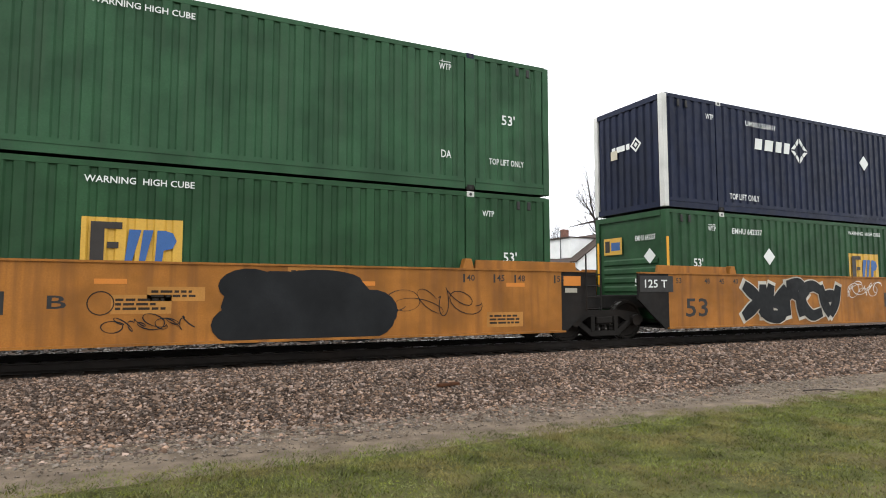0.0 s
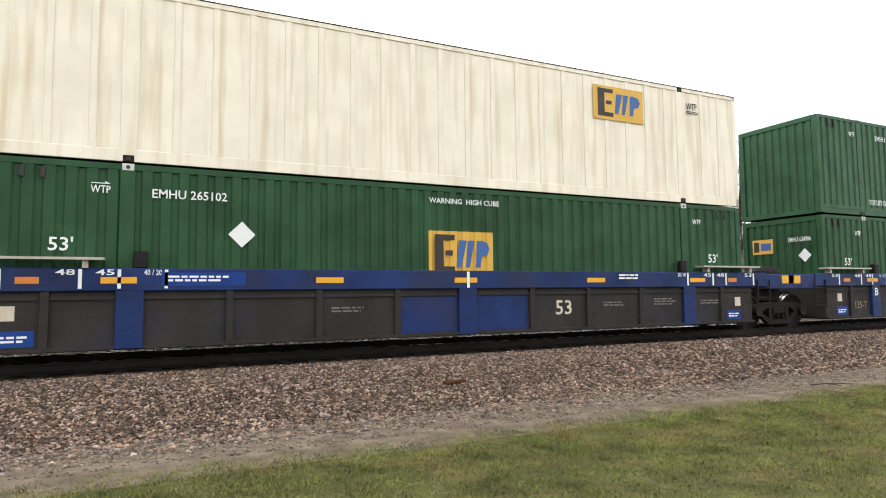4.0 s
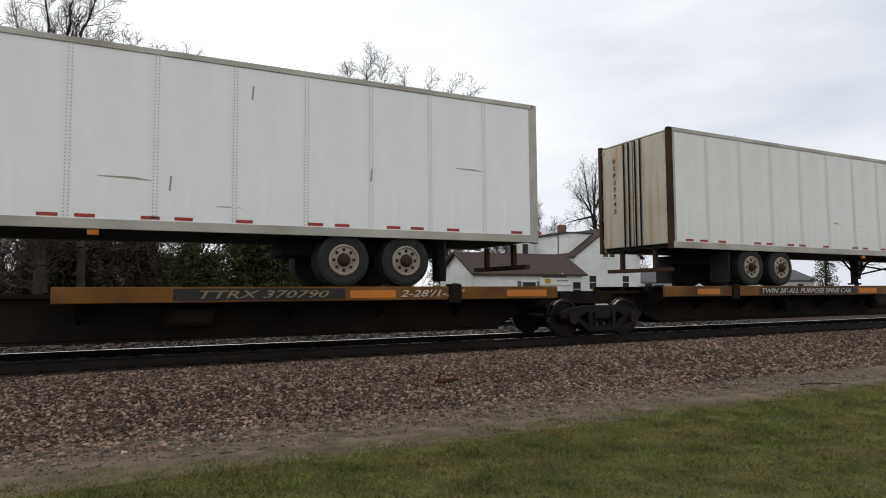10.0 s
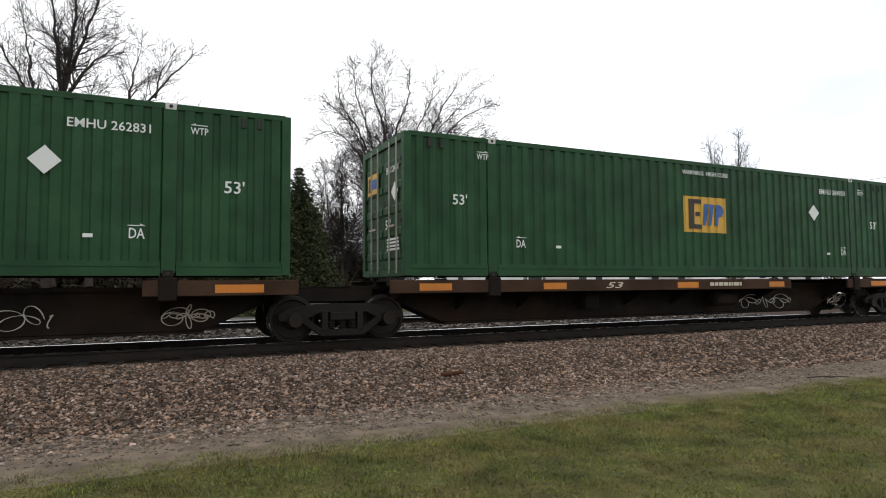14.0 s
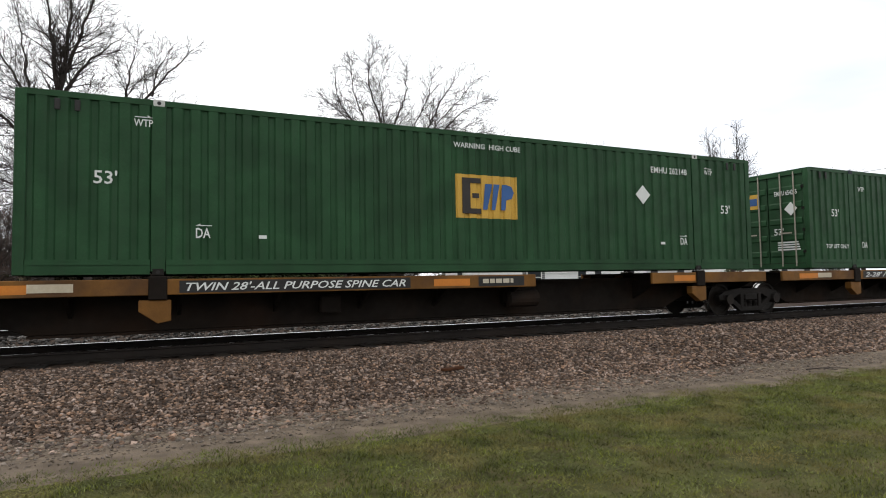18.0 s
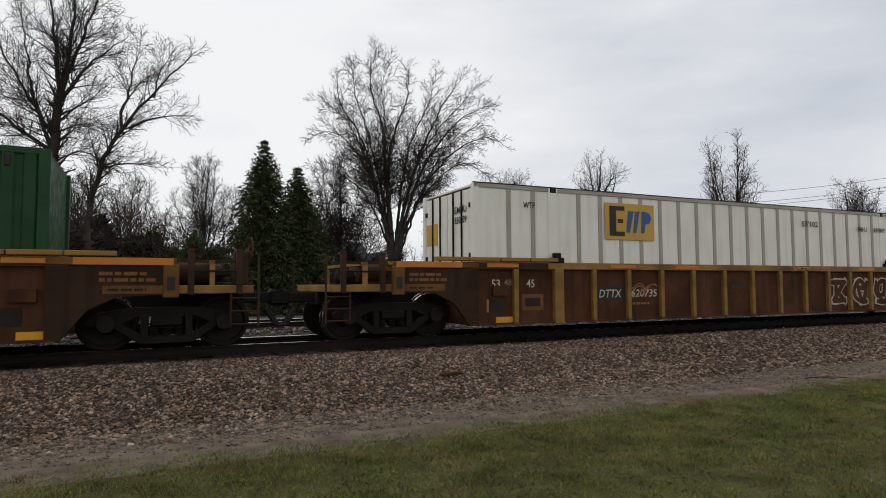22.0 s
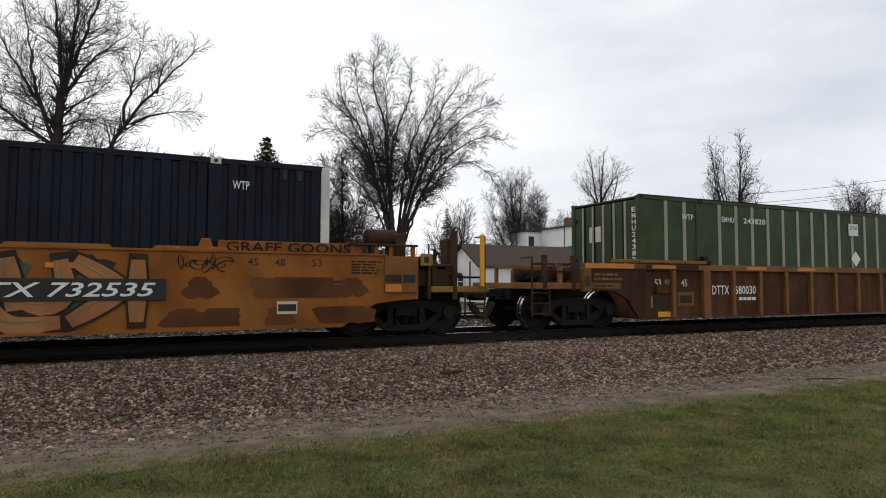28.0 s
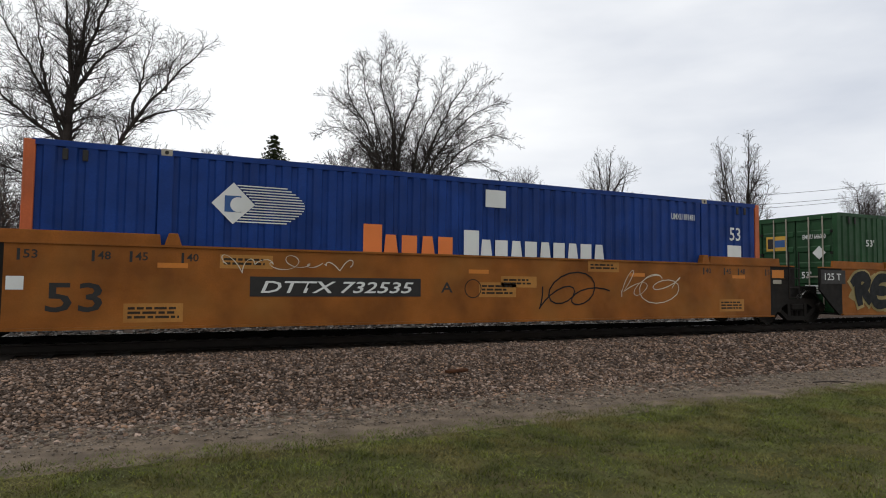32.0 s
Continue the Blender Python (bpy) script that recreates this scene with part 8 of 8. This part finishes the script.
bare_tree("wide bare tree whose many stems fan out from a short trunk", 14.55, 38,
          [(girth, [(px * (0.9 if px < 0 else 0.94 + 0.012 * pz), pz * 0.95) for px, pz in line]) for girth, line in ((1.9, [(0, 0), (0, 2.6), (0.05, 3.8)]), (0.8, [(-0.2, 3.0), (-0.5, 5.0), (-1.63, 9.1), (-2.63, 12.0), (-4.1, 14.1), (-4.45, 16.4)]),
           (0.95, [(-0.1, 3.0), (-0.3, 5.0), (-0.7, 9.2), (-1.06, 13.0), (-2.0, 15.5), (-1.57, 18.1)]), (0.95, [(0, 3.0), (-0.1, 5.0), (-0.23, 9.2), (0.25, 12.4), (1.2, 15.2), (1.48, 18.0)]),
           (0.9, [(0.05, 3.0), (0.15, 5.0), (1.0, 9.3), (2.26, 13.4), (3.8, 16.6)]), (0.85, [(0.1, 3.0), (0.36, 5.0), (1.63, 9.8), (3.8, 13.4), (5.9, 15.0)]),
           (0.75, [(0.1, 3.0), (0.52, 5.0), (2.48, 9.4), (4.5, 11.8), (6.3, 12.8), (7.7, 12.6)]), (0.6, [(0.2, 3.0), (0.7, 5.4), (2.5, 8.5), (4.7, 10.7), (6.5, 10.4), (8.0, 8.9)]),
           (0.7, [(-0.2, 3.0), (-0.6, 5.4), (-1.8, 8.7), (-3.4, 11.2), (-5.0, 12.0), (-6.2, 11.6)]), (0.5, [(-0.3, 3.0), (-0.8, 5.4), (-2.2, 8.0), (-4.1, 9.3), (-5.7, 9.5)]),
           (0.7, [(-0.1, 3.2), (-0.9, 8.0), (-1.9, 12.0), (-2.9, 15.0), (-3.2, 17.4)]), (0.7, [(0, 3.2), (0.5, 8.0), (1.2, 12.0), (2.4, 15.0), (2.9, 17.4)]), (0.5, [(0.2, 3.2), (2.0, 8.6), (3.4, 11.4), (4.8, 13.0), (6.2, 13.8)]),
           (0.6, [(-0.1, 3.2), (-1.2, 8.0), (-2.3, 11.4), (-3.6, 13.4), (-5.3, 14.6)]), (0.6, [(0, 3.2), (-0.4, 9.0), (-0.4, 13.0), (-0.5, 16.0), (0.1, 18.2)]), (0.6, [(0.1, 3.2), (1.0, 9.0), (2.4, 12.4), (4.2, 15.0), (5.2, 16.6)]))],
          5, 2.1, 0.19, 3, 0.1, tip=0.0105, dense=1.35, clear=0.3, depth=0.12)
rnd = random.Random(9)
for label, x, y, h, half, count, fork, reach, r, seed, dense in (
        ("bare tree with thin crowded stems", 12.0, 42, 11.0, 3.6, 7, 1.2, 1.6, 0.13, 7, 1.0),
        ("round bare tree in a back garden", 4.0, 55, 12.6, 3.6, 9, 3.0, 1.5, 0.17, 9, 0.9),
        ("small bare tree in a back garden", -1.6, 58, 11.6, 3.2, 6, 2.5, 1.5, 0.14, 10, 0.8),
        ("tall bare tree behind a white house", 52.2, 62, 19.2, 5.4, 7, 9.5, 2.2, 0.3, 11, 0.5),
        ("narrow bare tree with straight upright branches", 43.0, 35, 14.4, 4.2, 12, 4.5, 1.2, 0.16, 13, 0.8),
        ("bare tree behind a long low house", 37.6, 60, 14.2, 4.2, 8, 3.5, 1.9, 0.2, 14, 0.8),
        ("bushy bare tree behind a white house", 43.5, 64, 13.2, 4.4, 7, 3.5, 1.9, 0.2, 16, 0.8),
        ("wide bare tree at the far end of the row", 79, 45, 14.2, 5.6, 9, 3.5, 2.2, 0.25, 15, 0.7)):
    bare_tree(label, x, y, fan(h, half, count, fork, rnd), seed, reach * 1.5, r, 3, 0.3, tip=0.012 if y > 40 else 0.010, dense=dense * 1.35, clear=0.3)
for i, (x, y, h) in enumerate(((33.5, 66, 11.5), (29.5, 60, 10.0), (48, 66, 10.5), (57, 60, 8.5), (61, 64, 8.0), (-14, 66, 10), (-8.5, 72, 11), (9.5, 72, 8.0), (20.5, 70, 9.0), (13.8, 62, 10.5), (16.6, 66, 10.0), (-19, 60, 9), (50, 70, 9.0), (56, 66, 8.2), (-11, 62, 7.5), (-5, 64, 8), (1, 66, 7.5), (7.5, 60, 7), (-16, 74, 10), (14, 68, 7.5), (24.5, 66, 8), (66, 62, 8), (72, 60, 9))):
    bare_tree("distant bare tree among the houses", x, y, fan(h, h * 0.34, 5, h * 0.22, rnd), 100 + i, h * 0.24, 0.15, 3, 0.3, tip=0.016, dense=0.8, clear=0.24)
for i, (x, y, h) in enumerate(((0.4, 41, 4.6), (3.2, 43, 5.0), (-5.5, 44, 4.6), (18.5, 47, 5.2), (20.8, 50, 5.0), (10.5, 44, 4.5))):
    bare_tree("small reddish bare tree with low branches", x, y, fan(h, h * 0.5, 5, h * 0.15, rnd), 200 + i, h * 0.26, 0.07, 3, 0.3, "twig_red", tip=0.009, dense=0.85, clear=0.2)
for i, (x, y, h) in enumerate(((-9.5, 46, 9.0), (-6.8, 48, 8.4), (-4.4, 45, 8.8), (-2.2, 50, 8.0), (-12.0, 50, 9.2), (0.2, 52, 7.6), (-5.6, 54, 9.0), (-8.4, 41, 7.0))):
    bare_tree("dense brown bare tree behind the tall tree", x, y, fan(h, h * 0.36, 6, h * 0.15, rnd), 300 + i, h * 0.26, 0.13, 3, 0.3, "twig_red" if i % 2 else "twig", tip=0.014, dense=1.15, clear=0.1)
hedge("dark bare thicket behind the gardens", -7.5, 0.4, 49, 6.4, 14, count=9000)
hedge("dark ivy-grown bush at the foot of the tall tree", -5.2, -1.4, 33, 4.2, 12, count=3600)
evergreen("tall dark evergreen with a pointed top", 5.4, 34, 9.7, 3.1, 1, clumps=7600, power=0.74)
evergreen("dark evergreen beside a taller one", 7.5, 35.2, 8.6, 3.1, 2, clumps=7000, power=0.74)
evergreen("small dark evergreen far off", 5.95, 60, 6.2, 2.0, 3, clumps=1500, power=1.1)
evergreen("dark cone-shaped evergreen between houses", 28.0, 58, 9.6, 2.2, 4, clumps=1200)
evergreen("far dark evergreen behind houses", 74, 46, 8.4, 2.0, 5, clumps=700)
evergreen("squat evergreen by a house", 56.5, 46, 3.3, 1.5, 6, clumps=500)
hedge("dark overgrown hedge beneath the bare trees", -2.2, 1.8, 46, 5.2, 1, count=6000)
hedge("dark evergreen shrubs under bare trees", 0.8, 4.6, 45, 5.0, 2, "needle", count=5600)
hedge("brown leafless hedge along a garden", -10.5, -3.5, 52, 3.2, 3)
hedge("dark hedge behind the low house", -16.0, -5.0, 68, 5.2, 6, count=3500)
hedge("brown thicket along the back gardens", -6.0, 4.0, 62, 4.4, 9, count=3200)
hedge("brown thicket far behind the tall tree", -26.0, -14.0, 72, 5.0, 10, count=3200)
hedge("dark thicket between gardens", 4.0, 13.5, 64, 4.2, 7, count=3200)
hedge("dark evergreen bush below the tall trees", 9.0, 12.4, 46, 4.2, 8, "needle", count=4200)
hedge("brown tangled brush under a spreading tree", 10.0, 17.6, 45, 4.0, 15, count=6000)
hedge("brown shrubs before the houses", 17.0, 21.0, 54, 2.0, 4)
hedge("low shrubs by a street", 50.0, 55.0, 58, 4.0, 5)


def house(label, x0, x1, y0, y1, eave, ridge, along="x", wall="siding", roof="roof_grey", windows=(), chimney=None, door=None, boards=True):
    """A gabled house: walls of lapped boards, roof slabs with overhang, windows with frames and sills."""
    h = thing("house", label, "house", ((x0 + x1) / 2, (y0 + y1) / 2, GROUND_Z), group="houses beyond the tracks")
    hx, hy = (x1 - x0) / 2, (y1 - y0) / 2
    e, r = eave - GROUND_Z, ridge - GROUND_Z
    for s in (-1, 1):
        if along == "x":
            bm = box(bmesh.new(), -hx, hx, s * hy - 0.08, s * hy + 0.08, 0, e)
            part("wall", bm, wall, h)
            bm = bmesh.new()
            v = [bm.verts.new(p) for p in ((s * hx, -hy, 0), (s * hx, hy, 0), (s * hx, hy, e), (s * hx, 0, r), (s * hx, -hy, e))]
            bm.faces.new(v)
            g = bmesh.ops.extrude_face_region(bm, geom=bm.faces[:])
            bmesh.ops.translate(bm, verts=[q for q in g["geom"] if isinstance(q, bmesh.types.BMVert)], vec=(-s * 0.15, 0, 0))
            part("gable_wall", bm, wall, h)
        else:
            part("wall", box(bmesh.new(), s * hx - 0.08, s * hx + 0.08, -hy, hy, 0, e), wall, h)
            part("gable_wall", prism(bmesh.new(), [(-hx, 0), (hx, 0), (hx, e), (0, r), (-hx, e)], s * hy - 0.08, s * hy + 0.08), wall, h)
    run, over = (hy, 0.4) if along == "x" else (hx, 0.4)
    slope = (r - e) / run
    for s in (-1, 1):
        bm = bmesh.new()
        lo, n0 = run + over, (hx if along == "x" else hy) + 0.35
        pts = [(s * lo, e - slope * over), (0, r + 0.02), (0, r + 0.16), (s * lo, e - slope * over + 0.14)]
        vs = []
        for end in (-n0, n0):
            vs.append([bm.verts.new((end, a, b) if along == "x" else (a, end, b)) for a, b in pts])
        bm.faces.new(vs[0])
        bm.faces.new(vs[1][::-1])
        for i in range(4):
            bm.faces.new((vs[0][i], vs[1][i], vs[1][(i + 1) % 4], vs[0][(i + 1) % 4]))
        part("roof_slope", bm, roof, h)
    if boards:
        bm = bmesh.new()
        n = int(e / 0.16)
        for i in range(n):
            z = i * 0.16
            prism(bm, [(-hx, z), (hx, z), (hx, z + 0.02), (-hx, z + 0.02)], -hy - 0.105, -hy - 0.08)
            box(bm, -hx - 0.025 if along == "y" else -hx - 0.025, -hx, -hy, hy, z, z + 0.02)
        tagged(part("lap_boards", bm, wall, h), kind="stuff")
    for face, a, z0, w, t in windows:
        if face == "front":
            fr = part("window", box(bmesh.new(), a - w / 2 - 0.07, a + w / 2 + 0.07, -hy - 0.13, -hy - 0.06, z0 - 0.07, z0 + t + 0.07), "trim", h)
            for k in range(2):
                part("pane", box(bmesh.new(), a - w / 2 + 0.03, a + w / 2 - 0.03, -hy - 0.14, -hy - 0.125, z0 + 0.03 + k * t / 2, z0 + (k + 1) * t / 2 - 0.03), "glass", fr)
            part("sill", box(bmesh.new(), a - w / 2 - 0.12, a + w / 2 + 0.12, -hy - 0.19, -hy - 0.06, z0 - 0.13, z0 - 0.07), "trim", fr)
        else:
            fr = part("window", box(bmesh.new(), -hx - 0.13, -hx - 0.06, a - w / 2 - 0.07, a + w / 2 + 0.07, z0 - 0.07, z0 + t + 0.07), "trim", h)
            for k in range(2):
                part("pane", box(bmesh.new(), -hx - 0.14, -hx - 0.125, a - w / 2 + 0.03, a + w / 2 - 0.03, z0 + 0.03 + k * t / 2, z0 + (k + 1) * t / 2 - 0.03), "glass", fr)
            part("sill", box(bmesh.new(), -hx - 0.19, -hx - 0.06, a - w / 2 - 0.12, a + w / 2 + 0.12, z0 - 0.13, z0 - 0.07), "trim", fr)
    if chimney:
        part("chimney", box(bmesh.new(), chimney[0] - 0.35, chimney[0] + 0.35, chimney[1] - 0.35, chimney[1] + 0.35, e, chimney[2] - GROUND_Z), "chimney", h, bevel=0.02)
    return h


lodge = house("long white one-storey house with a brown roof", 24.2, 35.4, 44, 50.2, 2.55, 4.3, "x", "siding", "roof_brown",
              [("front", -0.2, 1.05, 1.4, 1.3), ("front", 4.9, 1.05, 0.9, 1.3), ("left", 0.0, 1.1, 1.0, 1.2)])
for s in (-1.15, 0.75):
    part("shutter", box(bmesh.new(), -0.2 + s - 0.02, -0.2 + s + 0.36, -3.2, -3.16, 1.0, 2.4), "roof_grey", lodge)
part("porch_lamp", box(bmesh.new(), 3.1, 3.35, -3.45, -3.2, 2.95, 3.1), "trim", lodge)
board = thing("wall_sign", "white sign board with faded grey writing", "sign", (32.4, 43.85, GROUND_Z + 2.05))
part("sign_board", box(bmesh.new(), -1.75, 1.75, -0.03, 0.0, 0, 1.0), "trim", board)
bars(-1.5, 1.4, 0.6, 0.85, 1, "roof_grey", board, -0.036, 5)
bars(0.1, 1.4, 0.3, 0.5, 1, "roof_grey", board, -0.036, 6)
plate(-1.2, -0.6, 0.15, 0.55, "logo_yellow", board, -0.036, "sign_picture")
gabled = house("white clapboard gabled house with a long dormer and a dark chimney", 39.0, 47.6, 49.5, 58, 4.6, 7.45, "y", "siding", "roof_brown",
               [("front", -0.42, 5.0, 0.72, 1.7), ("front", 0.42, 5.0, 0.72, 1.7), ("front", -2.2, 1.7, 0.9, 1.4), ("front", 2.2, 1.7, 0.9, 1.4), ("left", -1.5, 1.7, 0.9, 1.4), ("left", 1.5, 1.7, 0.9, 1.4)], chimney=(-1.6, 1.4, 8.35))
dormer = part("dormer", box(bmesh.new(), -4.05, -0.3, -2.9, 4.2, 4.6, 7.55), "siding", gabled, "white clapboard dormer")
bm = bmesh.new()
for k in range(18):
    box(bm, -4.075, -4.05, -2.92, 4.2, 4.75 + 0.16 * k, 4.77 + 0.16 * k)
tagged(part("lap_boards", bm, "siding", dormer), kind="stuff")
part("dormer_roof", box(bmesh.new(), -4.3, -0.2, -3.05, 4.4, 7.55, 7.66), "roof_brown", gabled)
part("drain_pipe", rod(bmesh.new(), (-4.12, -1.2, 4.6), (-4.12, -1.2, 8.4), 0.05, 6), "roof_grey", gabled)
bay = part("rear_bay", box(bmesh.new(), -6.0, -4.05, 3.2, 6.2, 3.4, 7.3), "siding", gabled, "white bay at the back of the house")
part("bay_window", box(bmesh.new(), -5.7, -5.0, 3.16, 3.2, 5.4, 6.8), "glass", bay)
part("bay_roof", box(bmesh.new(), -6.2, -4.0, 3.0, 6.4, 7.3, 7.42), "roof_brown", gabled)
part("attic_vent", box(bmesh.new(), -0.25, 0.25, -4.36, -4.33, 7.1, 7.45), "glass", gabled)
house("dark grey house behind bare trees", 15.3, 20.2, 60, 67, 3.2, 5.5, "x", "siding_grey", "roof_grey", [("front", -1.2, 1.8, 0.9, 1.3), ("front", 1.2, 1.8, 0.9, 1.3)], chimney=(-2.2, -2.0, 6.3))
house("white cottage gable behind bare trees", 18.6, 22.4, 55.5, 61, 2.2, 4.2, "y", "siding", "roof_grey", [("front", 0.0, 1.5, 0.8, 1.2)])
house("small white house with twin gables", 22.8, 26.0, 62, 67, 2.0, 3.5, "y", "siding", "roof_grey", [("front", 0.0, 1.3, 0.8, 1.1)])
house("low garage with a grey roof", 12.2, 16.0, 50, 55, 1.35, 2.5, "x", "siding", "roof_grey", [])
house("white bungalow with a grey roof", 48.4, 56.0, 51, 57, 2.0, 3.45, "x", "siding", "roof_grey", [("front", -2.0, 1.1, 1.1, 1.2), ("front", 2.0, 1.1, 1.1, 1.2)])
house("white one and a half storey house", 60.5, 67.5, 49.5, 56, 3.4, 6.0, "y", "siding", "roof_grey", [("front", 0.0, 3.9, 0.9, 1.2), ("front", -1.8, 1.4, 1.0, 1.3), ("front", 1.8, 1.4, 1.0, 1.3)])
house("distant white house with a low roof", 71, 81, 52, 58, 2.3, 3.6, "x", "siding", "roof_grey", [("front", -2.5, 1.1, 1.2, 1.2), ("front", 2.0, 1.1, 1.2, 1.2)])
house("low white house behind the tall tree", -17.5, -8.3, 60, 66.5, 1.55, 2.85, "x", "siding", "roof_grey", [("front", 3.0, 0.9, 1.0, 0.9)])
house("white garden shed with a small window", -4.4, -2.2, 55, 58, 1.3, 1.95, "x", "siding", "roof_grey", [("front", 0.0, 0.9, 0.5, 0.5)])

# slender poles, and wires that cross towards the street
for x, y, top in ((6.25, 50, 7.0), (6.75, 52, 6.2)):
    p = thing("utility_pole", "slender weathered wooden pole", "pole", (x, y, GROUND_Z), group="poles")
    part("shaft", lathe(bmesh.new(), [(0, 0.11), (top - GROUND_Z, 0.07)], 10, "z"), "pole", p)
    part("cross_arm", box(bmesh.new(), -0.6, 0.6, -0.05, 0.05, top - GROUND_Z - 0.5, top - GROUND_Z - 0.38), "pole", p)
for k, (dz, dy) in enumerate(((0.0, 0.0), (-0.9, 0.5), (-1.25, 0.9))):
    a, b = Vector((51.5, 40.5 + dy, 9.7 + dz)), Vector((72.0, 31.0 + dy, 12.6 + dz))
    bm = bmesh.new()
    last = a
    for i in range(1, 17):
        q = a.lerp(b, i / 16)
        q.z -= 0.35 * math.sin(math.pi * i / 16)
        rod(bm, last, q, 0.018, 4)
        last = q
    wire = thing("power_line", "thin dark overhead wire", "cable", (0, 0, 0), group="overhead wires")
    part("wire", bm, "dark", wire)
for x, y, top in ((51.5, 40.9, 9.9), (72.0, 31.4, 13.0)):
    p = thing("utility_pole", "tall weathered wooden utility pole", "pole", (x, y, GROUND_Z), group="poles")
    part("shaft", lathe(bmesh.new(), [(0, 0.14), (top - GROUND_Z, 0.09)], 10, "z"), "pole", p)


# ---- movement ----
# seconds and the train's travel in metres
TRAVEL = [(0, 0.0), (2, 24.54), (4, 48.88), (6, 73.21), (8, 97.68), (10, 122.26), (12, 146.88), (14, 171.47), (16, 195.97), (18, 220.55),
          (20, 245.41), (22, 270.35), (24, 295.21), (26, 320.0), (28, 344.73), (30, 369.57), (32, 394.68)]


def travel(t):
    for (a, sa), (b, sb) in zip(TRAVEL, TRAVEL[1:]):
        if t <= b:
            return sa + (sb - sa) * (t - a) / (b - a)
    return TRAVEL[-1][1]


def motions():
    for ob, u, z, tilt in TRAIN:
        walk(ob, [(t, pose(u + s, TRACK_Y, z, 0, tilt, 0)) for t, s in TRAVEL])
    # each wheelset rolls while it passes before the camera
    for ob, place, u, r in WHEELS:
        near = [k for k in range(0, 961) if -9 < u + travel(k / 30) < 34]
        rows = []
        for k in near:
            rows.append((k / 30, pose(*place, 0, math.degrees(travel(k / 30) / r) % 360, 0)))
        if not rows:
            continue
        if near[0] > 0:
            rows.insert(0, (0, rows[0][1]))
        if near[-1] < 960:
            rows.append((32, rows[-1][1]))
        walk(ob, rows)


motions()
